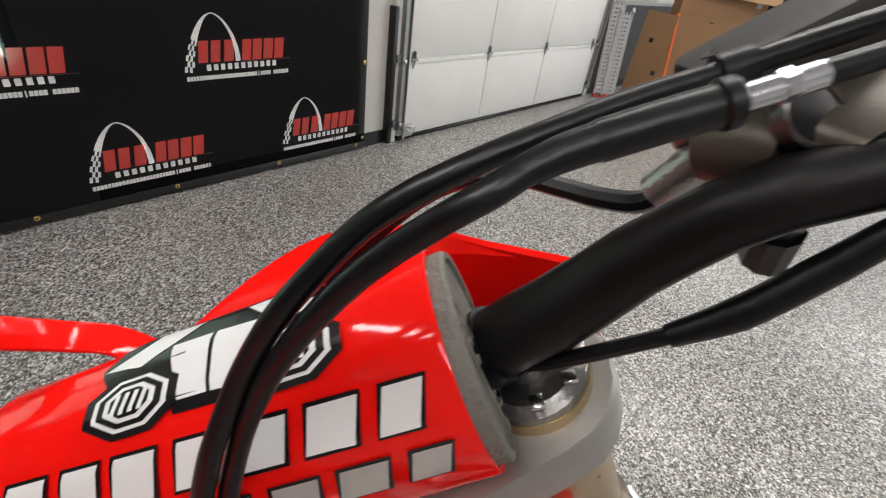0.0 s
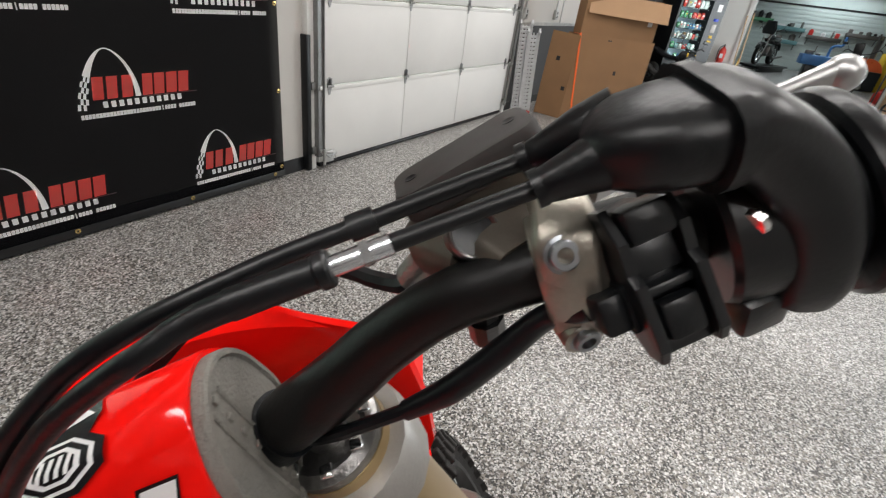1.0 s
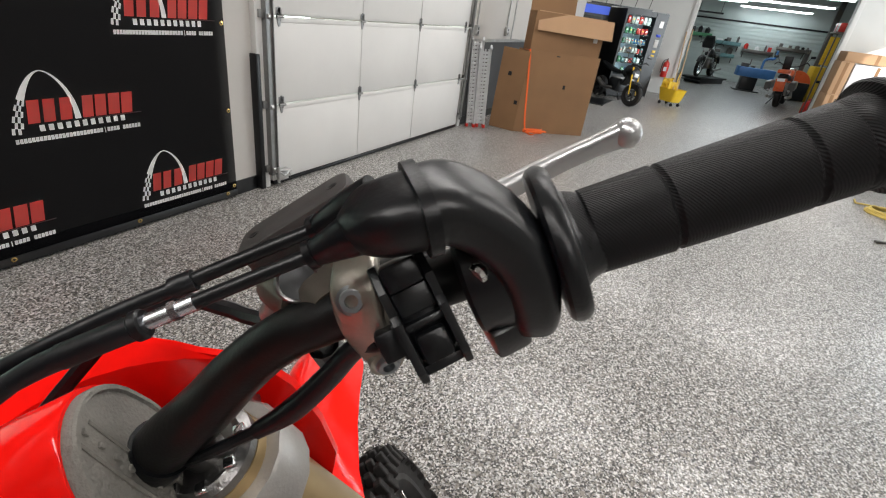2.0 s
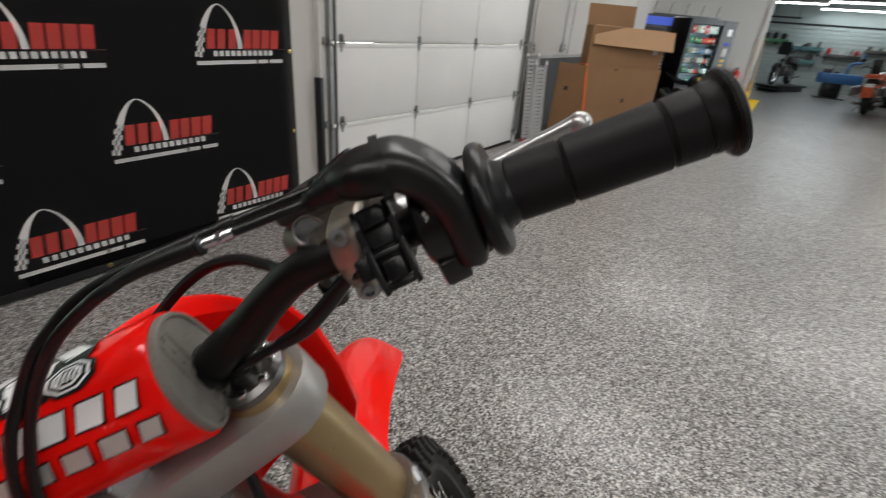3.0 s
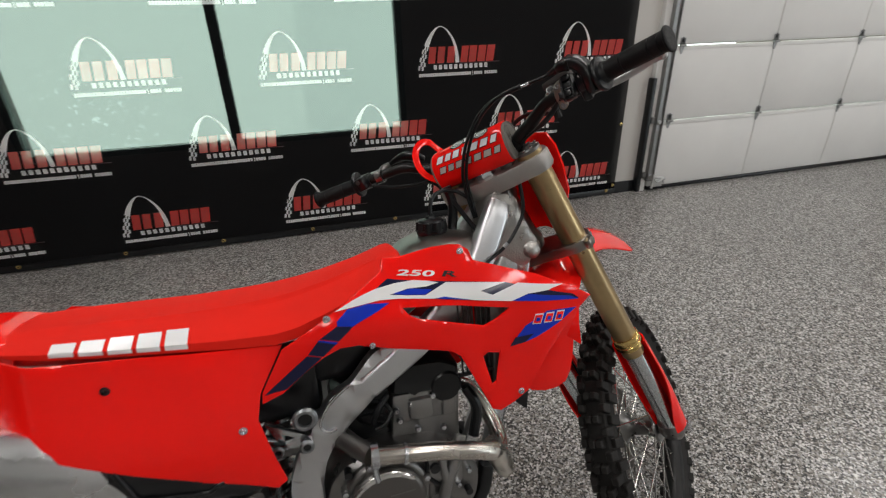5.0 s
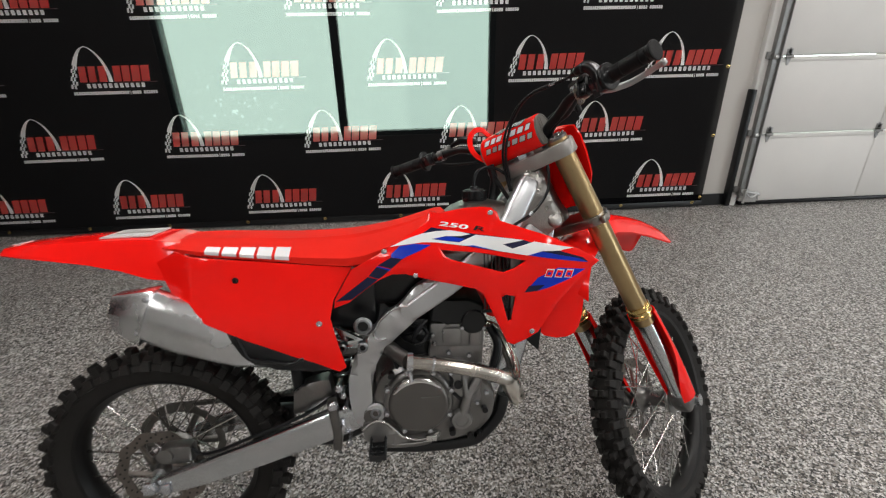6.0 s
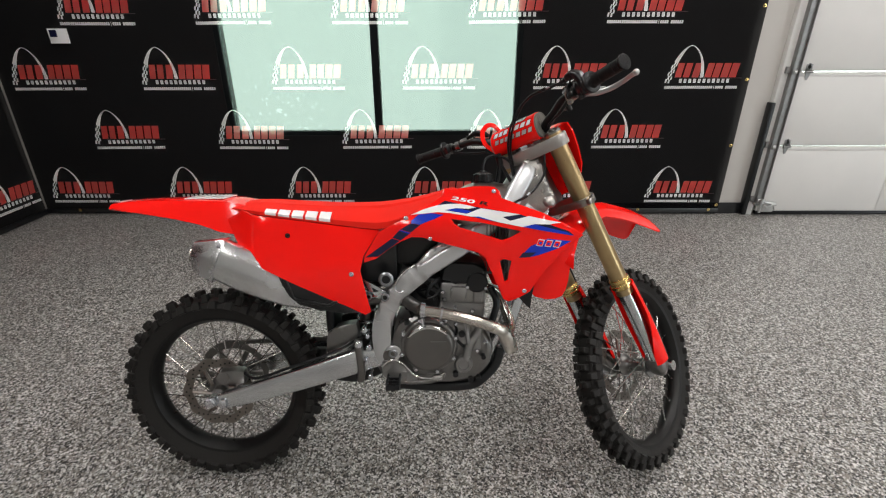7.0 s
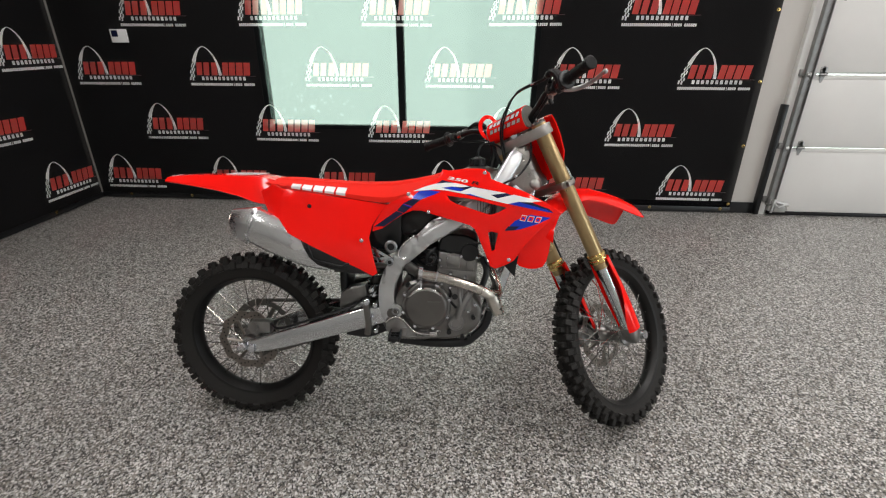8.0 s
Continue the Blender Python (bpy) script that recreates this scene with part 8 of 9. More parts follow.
sweep(bm, [(0.90, 0, 0.62), (0.78, 0, 0.40), (0.50, 0, 0.30), (0.0, 0, 0.24)], rounded(0.16, 0.05, 0.015), 4)
part("engine", bm, M["black"], mini, "dark engine and frame")
bm = bmesh.new()
sweep(bm, [(0.62, -0.15, 0.26), (0.40, -0.17, 0.24), (0.10, -0.17, 0.34)], circle(0.05, 12), 4, [0.5, 0.9, 1.0])
part("silencer", bm, M["cover"], mini)
bm = bmesh.new()
loft(bm, [[(1.00 + dx, y * k, 0.60 + dz * k) for y, dz in ((-0.09, -0.08), (0.09, -0.08), (0.11, 0.06), (0.06, 0.13), (-0.06, 0.13), (-0.11, 0.06))] for dx, k in ((-0.06, 0.9), (0.03, 1.0), (0.06, 0.7))])
hl = part("headlight", bm, M["black"], mini)
boxes("lens", [((1.065, 0.0, 0.60), (0.012, 0.10, 0.07))], M["decal_white"], hl, "bright headlight lens", 0.004)
bm = bmesh.new()
tube(bm, [(0.86, -0.34, 0.86), (0.90, -0.22, 0.87), (0.95, -0.08, 0.80), (0.95, 0.08, 0.80), (0.90, 0.22, 0.87), (0.86, 0.34, 0.86)], 0.013, 8, 4)
part("handlebar", bm, M["black"], mini)
for s in (-1, 1):
    bm = bmesh.new()
    rod(bm, (0.90, s * 0.24, 0.87), (0.89, s * 0.27, 0.98), 0.005, 6)
    sweep(bm, [(0.885, s * 0.23, 1.0), (0.885, s * 0.34, 1.0)], rounded(0.02, 0.06, 0.009), 1)
    part("mirror", bm, M["black"], mini)
bm = bmesh.new()
sweep(bm, [(1.30, 0, 0.42), (1.20, 0, 0.475), (1.08, 0, 0.48), (0.98, 0, 0.42)], rounded(0.12, 0.012, 0.005), 4)
part("front_fender", bm, M["black"], mini)
bm = bmesh.new()
rod(bm, (0.52, 0.10, 0.24), (0.42, 0.30, 0.04), 0.011, 8)
part("side_stand", bm, M["black"], mini)
bm = bmesh.new()
turned(bm, [(0.07, -0.002), (0.10, -0.002), (0.10, 0.002), (0.07, 0.002)], fwm @ Matrix.Translation((0, -0.07, 0)) @ Euler((radians(90), 0, 0)).to_matrix().to_4x4(), 24, ring=True)
part("brake_disc", bm, M["cast"], mini)
slab("floor_mat", "dark rubber mat on the floor under a small motorcycle", (11.1, -1.05, 0.0), (12.1, -0.35, 0.012), M["rubber"], "floor mat").rotation_euler = (0, 0, 0)

# mop bucket with its wringer, and the mop standing in it
bk = thing("mop_bucket", "yellow plastic mop bucket with a side wringer on castors", "mop bucket", pose(13.25, -2.12, 0, 0, 0, -35))
bm = bmesh.new()
out = [rounded(w, l, 0.06, 4) for w, l in ((0.30, 0.36), (0.34, 0.42), (0.37, 0.46), (0.40, 0.49))]
inn = [rounded(w, l, 0.055, 4) for w, l in ((0.385, 0.475), (0.32, 0.40))]
loft(bm, [[(x, y, z) for x, y in o] for o, z in zip(out + inn, (0.09, 0.18, 0.30, 0.36, 0.36, 0.14))])
part("tub", bm, M["yellow"], bk)
bm = bmesh.new()
for k in range(5):
    box(bm, (-0.10 + 0.05 * k, 0.20, 0.44), (0.04, 0.012, 0.22), bevel=0.004)
    box(bm, (-0.10 + 0.05 * k, 0.02, 0.42), (0.04, 0.012, 0.16), bevel=0.004)
for x in (-0.14, 0.14):
    sweep(bm, [(x, 0.02, 0.34), (x, 0.02, 0.50), (x, 0.20, 0.56), (x, 0.21, 0.34)], rounded(0.014, 0.05, 0.004), 1, up=(1, 0, 0))
part("wringer", bm, M["yellow"], bk, "yellow mop wringer")
bm = bmesh.new()
tube(bm, [(0.17, 0.1, 0.46), (0.19, 0.1, 0.62), (0.20, 0.1, 0.72)], 0.012, 8, 3)
part("wringer_handle", bm, M["yellow"], bk)
for x in (-0.12, 0.12):
    for y in (-0.16, 0.16):
        bm = bmesh.new()
        rod(bm, (x - 0.012, y, 0.035), (x + 0.012, y, 0.035), 0.035, 12)
        rod(bm, (x, y, 0.04), (x, y, 0.11), 0.012, 6)
        part("castor", bm, M["black"], bk, "black castor")
for dx, dy, tip, lab in ((0.0, 0.0, (0.10, 0.22, 1.52), "pale wooden mop handle standing in a bucket"), (0.06, -0.06, (0.20, 0.16, 1.58), "pale wooden broom handle standing in a bucket")):
    bm = bmesh.new()
    rod(bm, (dx, dy, 0.30), tip, 0.013, 8)
    mop = tagged(part("mop", bm, M["wood"]), lab, "mop")
    mop.matrix_world = pose(13.25, -2.12, 0, 0, 0, -35)
bm = bmesh.new()
for i in range(14):
    a = i * 0.9
    tube(bm, [(0.02, 0.0, 0.34), (0.05 * math.cos(a), 0.05 * math.sin(a), 0.28), (0.08 * math.cos(a), 0.09 * math.sin(a), 0.18)], 0.008, 5, 3)
part("mop_head", bm, M["decal_silver"], bpy.data.objects["mop"], "grey string mop head")

# fire extinguisher on the east wall
fe = thing("fire_extinguisher", "red fire extinguisher hung on the wall", "fire extinguisher", pose(15.30, -1.68, 0.42))
bm = bmesh.new()
turned(bm, [(0.001, 0), (0.072, 0), (0.078, 0.015), (0.078, 0.31), (0.06, 0.36), (0.028, 0.385), (0.026, 0.41), (0.001, 0.41)], None, 24)
part("cylinder", bm, M["red_paint"], fe)
bm = bmesh.new()
box(bm, (-0.02, 0, 0.43), (0.06, 0.03, 0.04), bevel=0.005)
box(bm, (-0.06, 0, 0.46), (0.12, 0.02, 0.012), bevel=0.003)
tube(bm, [(-0.03, 0.03, 0.43), (-0.06, 0.09, 0.36), (-0.05, 0.095, 0.2), (-0.04, 0.09, 0.1)], 0.01, 8, 4)
part("valve", bm, M["black"], fe, "black valve and hose")
boxes("label", [((-0.079, 0, 0.2), (0.004, 0.07, 0.1))], M["decal_white"], fe, "white label")
boxes("bracket", [((0.088, 0, 0.22), (0.018, 0.05, 0.3))], M["black"], fe)

# ---- the workshop beyond the opening ----
lift = thing("motorcycle_lift", "low black motorcycle lift table", "lift", pose(21.3, -2.25, 0, 0, 0, -22))
boxes("platform", [((1.05, 0, 0.17), (2.3, 0.72, 0.06))], M["black"], lift, "", 0.01)
boxes("base", [((1.05, 0, 0.07), (2.0, 0.6, 0.14))], M["black"], lift, "", 0.01)
boxes("approach_ramp", [((-0.2, 0, 0.10), (0.2, 0.72, 0.03))], M["black"], lift)


def cruiser(m, name, label, body, seat_h, parts_mt, bags):
    """A road motorcycle, built facing +x."""
    c = thing(name, label, "motorcycle", m)
    small_wheel("rear_wheel", Matrix.Translation((0, 0, 0.32)), 0.32, 0.15, parts_mt, c)
    small_wheel("front_wheel", Matrix.Translation((1.5, 0, 0.33)), 0.33, 0.11, parts_mt, c)
    bm = bmesh.new()
    sweep(bm, [(0.55, 0, 0.72), (0.75, 0, 0.84), (0.95, 0, 0.86), (1.12, 0, 0.78)], rounded(0.30, 0.22, 0.09), 4, [0.6, 1.0, 1.0, 0.5])
    part("fuel_tank", bm, body, c)
    bm = bmesh.new()
    sweep(bm, [(-0.12, 0, seat_h + 0.06), (0.10, 0, seat_h + 0.02), (0.35, 0, seat_h - 0.04), (0.62, 0, seat_h)], rounded(0.30, 0.10, 0.04), 4, [0.7, 1.0, 1.0, 0.8])
    part("seat", bm, M["rubber"], c, "black seat")
    bm = bmesh.new()
    sweep(bm, [(-0.36, 0, 0.48), (-0.25, 0, 0.66), (-0.02, 0, 0.74), (0.22, 0, 0.68)], rounded(0.20, 0.04, 0.016), 4)
    part("rear_fender", bm, body, c)
    bm = bmesh.new()
    sweep(bm, [(1.26, 0, 0.62), (1.45, 0, 0.71), (1.66, 0, 0.66), (1.80, 0, 0.52)], rounded(0.14, 0.03, 0.012), 4)
    part("front_fender", bm, body, c)
    bm = bmesh.new()
    box(bm, (0.72, 0, 0.46), (0.46, 0.30, 0.34), bevel=0.05)
    for s in (-1, 1):
        tube(bm, [(0.85, s * 0.16, 0.50), (0.70, s * 0.22, 0.26), (0.2, s * 0.22, 0.26), (-0.35, s * 0.22, 0.30)], 0.04, 10, 4)
    part("engine", bm, M["cast"], c, "grey engine and exhausts")
    for s in (-1, 1):
        bm = bmesh.new()
        rod(bm, (1.5, s * 0.10, 0.33), (1.22, s * 0.10, 1.0), 0.026, 10)
        part("fork_leg", bm, M["chrome"], c)
    bm = bmesh.new()
    tube(bm, [(0.95, -0.42, 1.10), (1.05, -0.34, 1.16), (1.14, -0.14, 1.06), (1.14, 0.14, 1.06), (1.05, 0.34, 1.16), (0.95, 0.42, 1.10)], 0.014, 8, 4)
    part("handlebar", bm, M["black"], c)
    for s in (-1, 1):
        bm = bmesh.new()
        rod(bm, (1.08, s * 0.32, 1.16), (1.06, s * 0.40, 1.30), 0.006, 6)
        box(bm, (1.05, s * 0.44, 1.31), (0.02, 0.12, 0.07), bevel=0.009)
        part("mirror", bm, M["black"], c)
    bm = bmesh.new()
    turned(bm, [(0.001, -0.10), (0.06, -0.08), (0.09, -0.01), (0.09, 0.02), (0.001, 0.03)], Matrix.Translation((1.32, 0, 0.93)) @ Euler((0, radians(90), 0)).to_matrix().to_4x4(), 20)
    part("headlight", bm, M["chrome"], c)
    if bags:
        for s in (-1, 1):
            bm = bmesh.new()
            sweep(bm, [(-0.42, s * 0.27, 0.56), (-0.30, s * 0.28, 0.58), (0.22, s * 0.27, 0.60)], rounded(0.16, 0.24, 0.05), 3, [0.9, 1.0, 0.9], up=(0, 0, 1))
            part("saddlebag", bm, M["cover"], c, "grey saddlebag")
        boxes("top_trunk", [((-0.24, 0, 0.94), (0.26, 0.30, 0.10))], body, c, "orange trunk", 0.03)
        boxes("tail_panel", [((-0.43, 0, 0.60), (0.03, 0.24, 0.32))], body, c, "orange tail panel", 0.012)
        boxes("number_plate", [((-0.452, 0, 0.73), (0.008, 0.18, 0.08))], M["decal_white"], c, "plain pale plate", 0.003)
        boxes("backrest", [((-0.10, 0, 1.14), (0.06, 0.20, 0.36))], M["rubber"], c, "black backrest", 0.025)
        for s in (-1, 1):
            bm = bmesh.new()
            bmesh.ops.create_uvsphere(bm, u_segments=12, v_segments=8, radius=0.04, matrix=Matrix.Translation((-0.44, s * 0.24, 0.46)))
            part("tail_light", bm, M["chrome"], c)
    else:
        bm = bmesh.new()
        loft(bm, [[(1.34 + dx, y * k, 1.02 + z * k) for y, z in ((-0.18, -0.05), (0.18, -0.05), (0.22, 0.12), (0.14, 0.36), (-0.14, 0.36), (-0.22, 0.12))] for dx, k in ((-0.10, 0.9), (0.0, 1.0), (0.05, 0.8))])
        part("fairing", bm, M["black"], c, "dark fairing and screen")
    bm = bmesh.new()
    rod(bm, (0.5, 0.14, 0.26), (0.42, 0.30, 0.01), 0.012, 8)
    part("side_stand", bm, M["black"], c)
    return c


cruiser(pose(22.95, -2.75, 0.2, 0, 0, 164), "touring_motorcycle", "dark touring motorcycle up on a lift table", M["black"], 0.78, M["chrome"], False)
cruiser(pose(17.45, -4.62, 0, -6, 0, -12), "touring_motorcycle", "orange touring motorcycle with grey saddlebags", M["orange_paint"], 0.78, M["black"], True)


def wall_shelf(y0, y1, z, mt, goods, seed, label, depth=0.45):
    sh = thing("wall_shelf", label, "shelf", pose(FAR - 0.03, y0, z), group="shelves on the workshop wall")
    ln = y1 - y0
    boxes("board", [((-depth / 2, ln / 2, 0), (depth, ln, 0.04))], mt, sh, "", 0.006)
    boxes("front_lip", [((-depth - 0.008, ln / 2, -0.04), (0.016, ln, 0.14))], mt, sh, "", 0.004)
    for y in (0.08, ln - 0.08):
        bm = bmesh.new()
        sweep(bm, [(-0.02, y, -0.30), (-depth * 0.8, y, -0.03)], rounded(0.03, 0.03, 0.005), 1)
        part("bracket", bm, M["black"], sh)
    rr = random.Random(seed)
    y = 0.1
    while y < ln - 0.15:
        w, h, d = rr.uniform(0.08, 0.28), rr.uniform(0.08, 0.26), rr.uniform(0.12, 0.3)
        bm = bmesh.new()
        if rr.random() < 0.35:
            turned(bm, [(0.001, 0), (w * 0.42, 0), (w * 0.42, h * 0.8), (w * 0.2, h * 0.9), (w * 0.2, h), (0.001, h)], Matrix.Translation((-0.2, y + w / 2, 0.02)), 14)
            nm, lab, cat = "tin", "small shop tin standing on a wall shelf", "tin"
        else:
            box(bm, (-0.2, y + w / 2, 0.02 + h / 2), (d, w, h), bevel=0.008)
            nm, lab, cat = "parts_box", "small parts box standing on a wall shelf", "box"
        ob = tagged(part(nm, bm, M[rr.choice(goods)]), lab, cat, "shop supplies on the shelves")
        ob.matrix_world = pose(FAR - 0.03, y0, z)
        y += w + rr.uniform(0.03, 0.25)


wall_shelf(-3.50, -2.55, 1.46, M["teal_paint"], ("black", "decal_white", "green_paint", "cover"), 1, "teal steel wall shelf with boxes and tins")
wall_shelf(-3.42, -2.60, 1.00, M["teal_paint"], ("black", "cover", "red_paint", "teal_paint"), 2, "teal steel wall shelf with boxes and tins")
wall_shelf(-4.72, -3.60, 1.28, M["cover"], ("black", "decal_white", "green_paint", "cover", "red_paint"), 3, "dark narrow wall shelf with tins")
wall_shelf(-5.80, -4.75, 1.52, M["cover"], ("black", "teal_paint", "cover", "decal_silver"), 4, "dark narrow wall shelf with tins")
wall_shelf(-2.35, -1.1, 1.65, M["green_paint"], ("black", "green_paint", "cover", "decal_white"), 6, "green wall shelf with shop supplies")
slab("trim", "dark cap along the top of the slatted wall", (FAR - 0.05, SOUTH, 2.23), (FAR, WALL, 2.29), M["black"], "trim")
bm = bmesh.new()
for y in (-6.3, -0.9):
    box(bm, (FAR - 0.15, y, 1.85), (0.22, 0.16, 3.7), bevel=0.01)
tagged(part("steel_column", bm, M["cover"]), "dark steel column at the workshop wall", "column", kind="structure")
bm = bmesh.new()
rod(bm, (16.5, -2.6, 3.30), (25.2, -2.2, 3.30), 0.05, 10)
rod(bm, (19.0, -1.0, 3.15), (19.0, -6.4, 3.15), 0.035, 10)
rod(bm, (23.0, -1.0, 3.38), (23.0, -6.4, 3.38), 0.06, 10)
tagged(part("pipework", bm, M["cover"]), "dark pipes hung under the workshop ceiling", "pipe", kind="structure")
ht = thing("unit_heater", "grey unit heater hung from the workshop ceiling", "heater", pose(20.0, -2.3, 2.8))
boxes("case", [((0, 0, 0.25), (0.5, 0.55, 0.5))], M["cover"], ht, "", 0.02)
for i in range(6):
    boxes("louvre", [((-0.262, 0, 0.07 + i * 0.072), (0.02, 0.46, 0.02))], M["galv"], ht)
bm = bmesh.new()
for s in (-1, 1):
    rod(bm, (0, s * 0.2, 0.5), (0, s * 0.2, CEILING - 2.8), 0.01, 6)
part("hanger", bm, M["black"], ht)
fan = thing("wall_fan", "dark flat fixture hung near the shop wall", "fixture", pose(24.6, -2.0, 2.42))
boxes("case", [((0, 0, 0), (0.3, 1.0, 0.06))], M["black"], fan, "", 0.02)
bm = bmesh.new()
for s in (-1, 1):
    rod(bm, (0, s * 0.4, 0.03), (0, s * 0.4, CEILING - 2.42), 0.008, 6)
part("hanger", bm, M["black"], fan)

# blue work stand with its black pedestal
ws = thing("work_stand", "blue steel work stand on a black pedestal, tools on top", "work stand", pose(21.7, -4.12, 0, 0, 0, 8))
boxes("tray", [((0, 0, 0.62), (0.6, 1.15, 0.30))], M["blue_paint"], ws, "", 0.02)
boxes("pedestal", [((0, 0.12, 0.25), (0.42, 0.5, 0.44))], M["black"], ws, "", 0.02)
boxes("foot_plate", [((0, 0.1, 0.015), (0.6, 0.8, 0.03))], M["black"], ws, "", 0.006)
bm = bmesh.new()
tube(bm, [(0, -0.15, 0.77), (0, -0.16, 1.05), (0, -0.30, 1.12), (0, -0.42, 1.14), (0, -0.44, 1.40)], 0.04, 8, 3)
part("clamp_arm", bm, M["blue_paint"], ws, "blue clamp arm")
boxes("tool_box", [((0, 0.38, 0.83), (0.25, 0.22, 0.12)), ((0.02, 0.12, 0.80), (0.2, 0.12, 0.06)), ((0, 0.24, 0.94), (0.03, 0.03, 0.2))], M["cover"], ws, "dark tools", 0.01)

# tyre changer in orange and black
tc_ = thing("tyre_changer", "black and orange tyre changer with a round table", "tyre changer", pose(20.9, -5.35, 0, 0, 0, 20))
boxes("body", [((0, 0, 0.30), (0.6, 0.5, 0.56))], M["black"], tc_, "", 0.03)
bm = bmesh.new()
turned(bm, [(0.001, 0), (0.34, 0), (0.36, 0.03), (0.36, 0.06), (0.33, 0.09), (0.001, 0.09)], Matrix.Translation((0, 0, 0.58)) @ Euler((0, radians(-60), 0)).to_matrix().to_4x4(), 28)
part("turntable", bm, M["orange_paint"], tc_, "orange round table")
bm = bmesh.new()
sweep(bm, [(0.32, -0.1, 0.0), (0.32, -0.1, 1.55)], rounded(0.12, 0.12, 0.02), 1)
sweep(bm, [(0.32, -0.1, 1.48), (0.0, 0.1, 1.50), (-0.1, 0.2, 1.50)], rounded(0.08, 0.10, 0.02), 2)
rod(bm, (-0.06, 0.16, 1.6), (-0.06, 0.16, 1.0), 0.025, 10)
part("column_arm", bm, M["cover"], tc_, "dark steel column and arm")

# yellow safety cabinet and louvred panel, red can
yc = thing("safety_cabinet", "yellow steel safety cabinet standing by the opening", "cabinet", pose(21.3, -6.0, 0, 0, 0, 12))
boxes("body", [((0.25, 0, 0.55), (0.46, 0.62, 1.10))], M["yellow"], yc, "", 0.012)
for s in (-1, 1):
    boxes("door", [((0.01, s * 0.152, 0.57), (0.02, 0.298, 1.0))], M["yellow"], yc, "", 0.004)
boxes("handle", [((-0.006, 0.05, 0.66), (0.02, 0.12, 0.08))], M["black"], yc, "black latch", 0.006)
lp = thing("louvred_panel", "yellow louvred steel panel on legs", "panel", pose(22.6, -6.15, 0, 0, 0, 10))
boxes("sheet", [((0, 0, 1.60), (0.03, 0.44, 0.90))], M["yellow"], lp, "", 0.005)
for i in range(9):
    boxes("louvre", [((-0.022, 0, 1.2 + 0.1 * i), (0.016, 0.38, 0.03))], M["yellow"], lp, "", 0.004)
for s in (-1, 1):
    boxes("leg", [((0, s * 0.18, 0.58), (0.04, 0.04, 1.16))], M["cover"], lp)
can = thing("fuel_can", "red plastic fuel can standing on the floor", "can", pose(17.0, -5.30, 0, 0, 0, 25))
bm = bmesh.new()
loft(bm, [[(x, y, z) for x, y in rounded(0.30 * k, 0.22 * k, 0.05 * k, 3)] for k, z in ((0.94, 0), (1, 0.02), (1, 0.26), (0.7, 0.32), (0.3, 0.34))])
part("body", bm, M["red_paint"], can)
bm = bmesh.new()
tube(bm, [(-0.1, 0, 0.30), (-0.06, 0, 0.38), (0.06, 0, 0.38), (0.1, 0, 0.30)], 0.014, 8, 4)
rod(bm, (0.0, 0, 0.34), (0.0, 0, 0.37), 0.03, 10)
part("handle", bm, M["red_paint"], can)

# high rack of small goods inside the opening
hr = thing("wall_rack", "steel rack with red and white goods high on the jamb", "rack", pose(16.2, -5.12, 1.95))
boxes("tray", [((0, 0.0, 0), (0.7, 0.30, 0.03))], M["cover"], hr)
boxes("upright", [((-0.33, 0, -0.96), (0.03, 0.03, 1.94)), ((0.33, 0, -0.96), (0.03, 0.03, 1.94))], M["cover"], hr)
for i in range(5):
    boxes("packet", [((-0.26 + 0.13 * i, 0.04, 0.11), (0.10, 0.14, 0.19))], M[("red_paint", "decal_white", "decal_silver", "red_paint", "decal_white")[i]], hr, "", 0.01)

# stacked cartons right of the opening
def stacked(x, y, z, sx, sy, sz, rz, label, mt):
    c = thing("cardboard_box", label, "box", pose(x, y, z, 0, 0, rz), group="boxes stacked by the opening")
    boxes("body", [((0, 0, sz / 2), (sx, sy, sz - 0.002))], M[mt], c, "", 0.006)
    boxes("tape", [((-sx / 2 - 0.0015, 0, sz / 2), (0.003, 0.06, sz * 0.96))], M["card"], c, "brown packing tape")
    return c


for z, h, rz in ((0.0, 0.72, 0.6), (0.72, 0.66, -0.8)):
    stacked(14.75, -5.185, z, 0.8, 0.23, h, rz, "narrow closed brown shipping box in a stack", "card_light")
for y in (-5.74, -6.60):
    stacked(14.75, y, 0.0, 0.8, 0.83, 0.70, 0.6, "closed white shipping box at the bottom of a stack", "decal_white")
    stacked(14.76, y, 0.70, 0.8, 0.82, 0.66, -0.8, "closed white shipping box on top of a stack", "decal_white")
stacked(14.78, -5.65, 1.38, 0.7, 1.1, 0.20, 1.5, "flat brown cardboard box lying on a stack", "card_light")


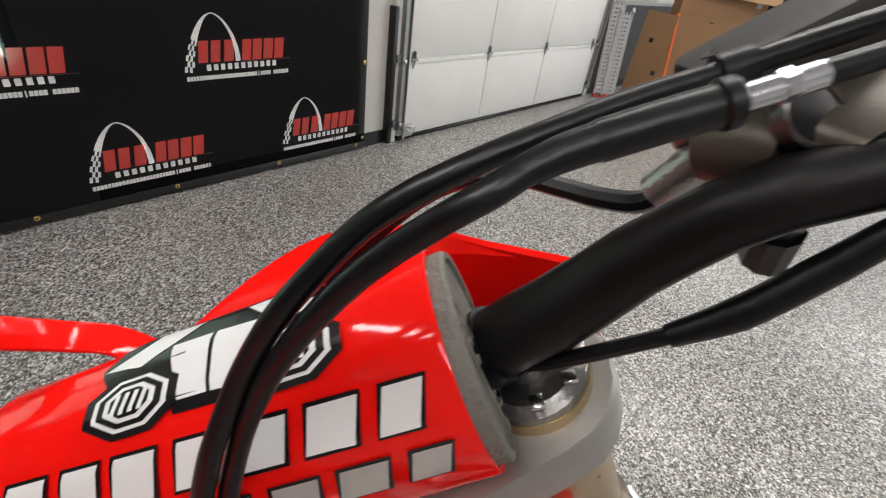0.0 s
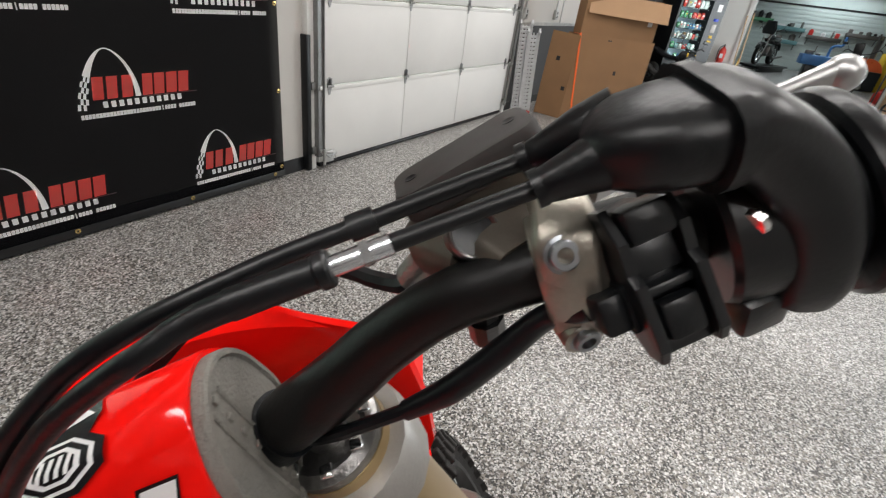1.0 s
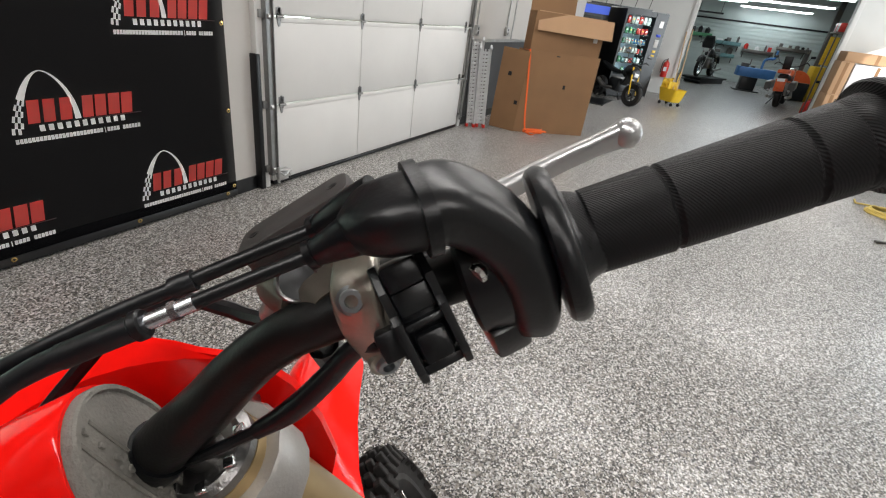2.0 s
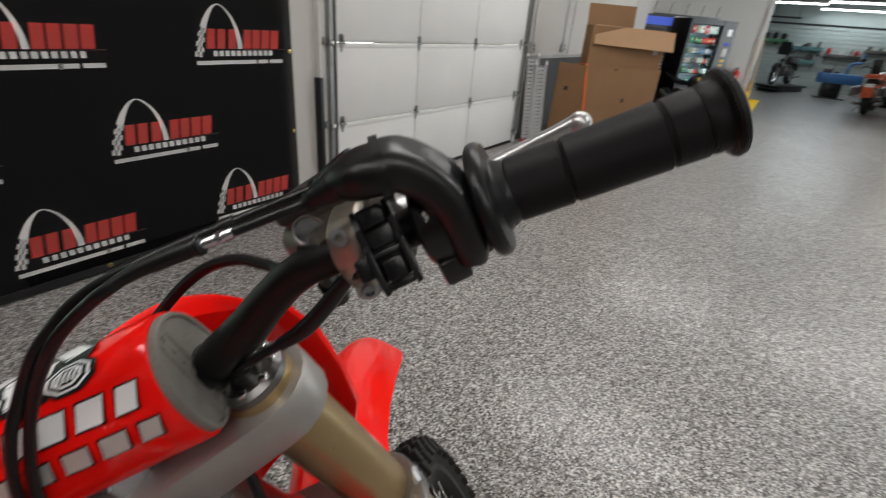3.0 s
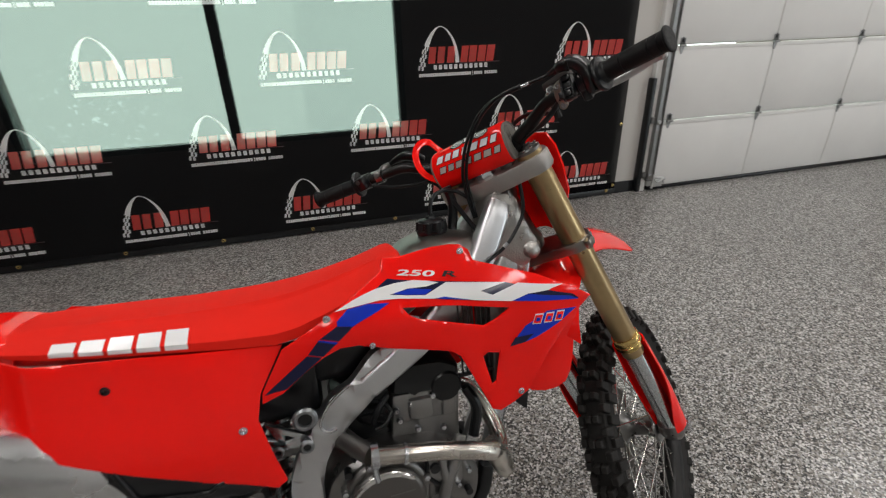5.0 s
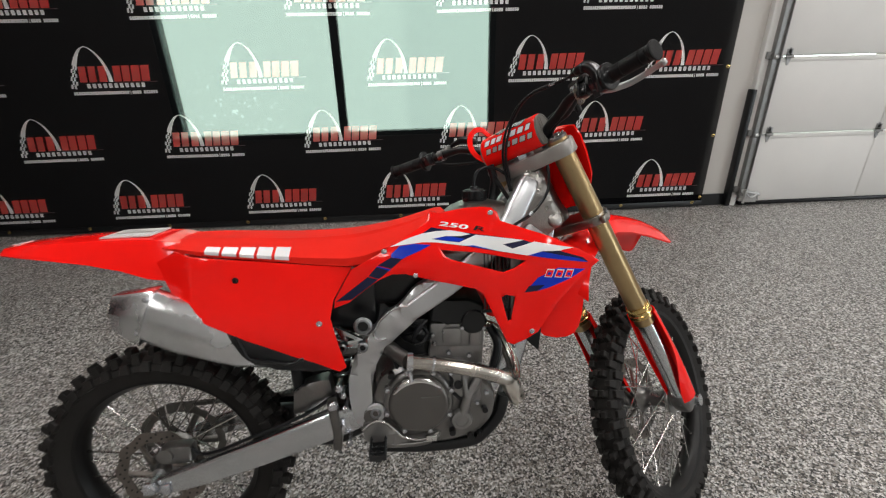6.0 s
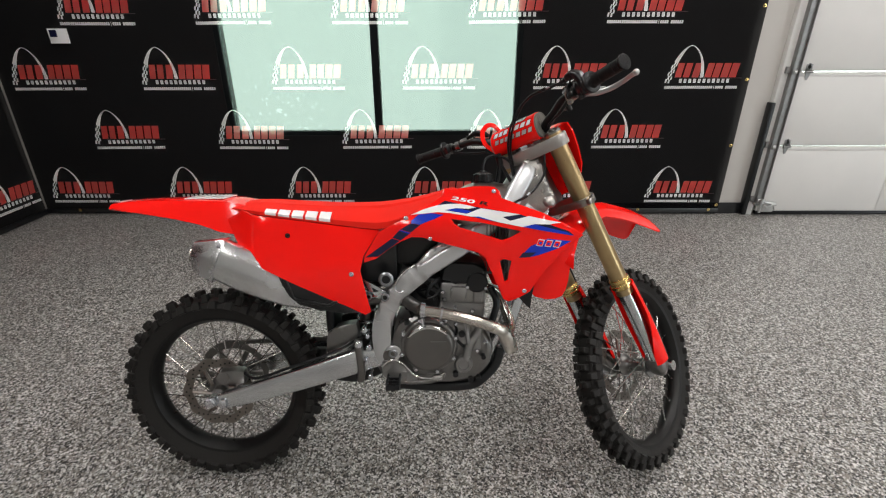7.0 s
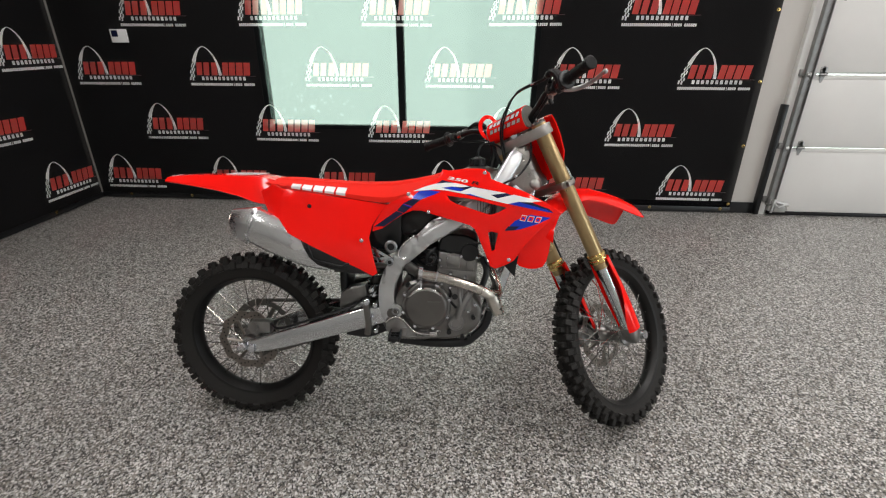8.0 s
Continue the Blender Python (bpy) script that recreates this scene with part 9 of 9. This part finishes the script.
def child_bike(m):
    b = thing("small_bicycle", "small red bicycle with black wheels standing by the boxes", "bicycle", m, group="small bicycles by the boxes")
    for x in (0, 0.72):
        small_wheel("wheel", Matrix.Translation((x, 0, 0.20)), 0.20, 0.05, M["rubber"], b)
    bm = bmesh.new()
    for p, q in (((0, 0, 0.2), (0.3, 0, 0.22)), ((0.3, 0, 0.22), (0.22, 0, 0.5)), ((0.3, 0, 0.22), (0.62, 0, 0.5)), ((0.23, 0, 0.46), (0.6, 0, 0.52)), ((0, 0, 0.2), (0.23, 0, 0.46)), ((0.72, 0, 0.2), (0.6, 0, 0.58))):
        rod(bm, p, q, 0.018, 8)
    part("frame", bm, M["red_paint"], b, "red frame")
    bm = bmesh.new()
    tube(bm, [(0.54, -0.24, 0.70), (0.58, -0.1, 0.66), (0.6, 0, 0.58), (0.58, 0.1, 0.66), (0.54, 0.24, 0.70)], 0.012, 8, 4)
    part("handlebar", bm, M["black"], b)
    bm = bmesh.new()
    sweep(bm, [(0.10, 0, 0.53), (0.20, 0, 0.54), (0.34, 0, 0.53)], rounded(0.14, 0.05, 0.02), 3, [1.0, 0.8, 0.4])
    part("saddle", bm, M["rubber"], b)


child_bike(pose(13.7, -5.75, 0, -6, 0, 65))
child_bike(pose(13.2, -6.05, 0, -6, 0, 70))


def case(x, y, s, rz, mt):
    c = thing("helmet_bag", "rounded black storage bag lying on the floor", "bag", pose(x, y, 0, 0, 0, rz), group="bags along the floor")
    bm = bmesh.new()
    sweep(bm, [(-0.24 * s, 0, 0.20 * s), (-0.20 * s, 0, 0.20 * s), (0, 0, 0.205 * s), (0.20 * s, 0, 0.20 * s), (0.24 * s, 0, 0.20 * s)], rounded(0.36 * s, 0.40 * s, 0.14 * s, 5), 3, [0.55, 0.9, 1.0, 0.9, 0.55])
    part("body", bm, M[mt], c)
    bm = bmesh.new()
    tube(bm, [(-0.08 * s, 0, 0.40 * s), (-0.06 * s, 0, 0.45 * s), (0.06 * s, 0, 0.45 * s), (0.08 * s, 0, 0.40 * s)], 0.012, 8, 4)
    part("handle", bm, M["rubber"], c)


for x, y, s, rz, mt in ((13.1, -5.45, 0.9, 20, "red_paint"), (12.5, -5.45, 1.05, 80, "black"), (11.7, -5.40, 1.2, 95, "cover"), (10.9, -5.42, 1.25, 84, "black"), (10.1, -5.36, 1.2, 92, "black"), (9.3, -5.30, 1.2, 88, "black")):
    case(x, y, s, rz, mt)

# yellow rope coil and a stick on the floor
bm = bmesh.new()
coil = []
for k in range(5 * 18):
    a = 2 * math.pi * k / 18
    r = 0.16 + 0.012 * math.sin(k * 0.7) - 0.008 * (k // 18)
    coil.append((r * 1.3 * math.cos(a), r * math.sin(a), 0.012 + 0.010 * (k // 18) + 0.004 * math.sin(k * 1.3)))
sweep(bm, coil + [(0.35, 0.1, 0.01), (0.5, 0.02, 0.01)], circle(0.009, 6), 1)
rope = tagged(part("rope", bm, material("yellow_rope", (0.6, 0.45, 0.12), 0.8, vary=0.2, scale=60)), "coil of thin yellow rope on the floor", "rope")
rope.matrix_world = pose(7.35, -4.80, 0, 0, 0, 20)
bm = bmesh.new()
sweep(bm, [(0, 0, 0.014), (0.4, 0.02, 0.014), (0.8, 0.0, 0.014)], rounded(0.03, 0.022, 0.008), 3)
stick = tagged(part("stick", bm, M["cover"]), "dark stick lying on the floor", "stick")
stick.matrix_world = pose(6.25, -4.46, 0, 0, 0, -70)
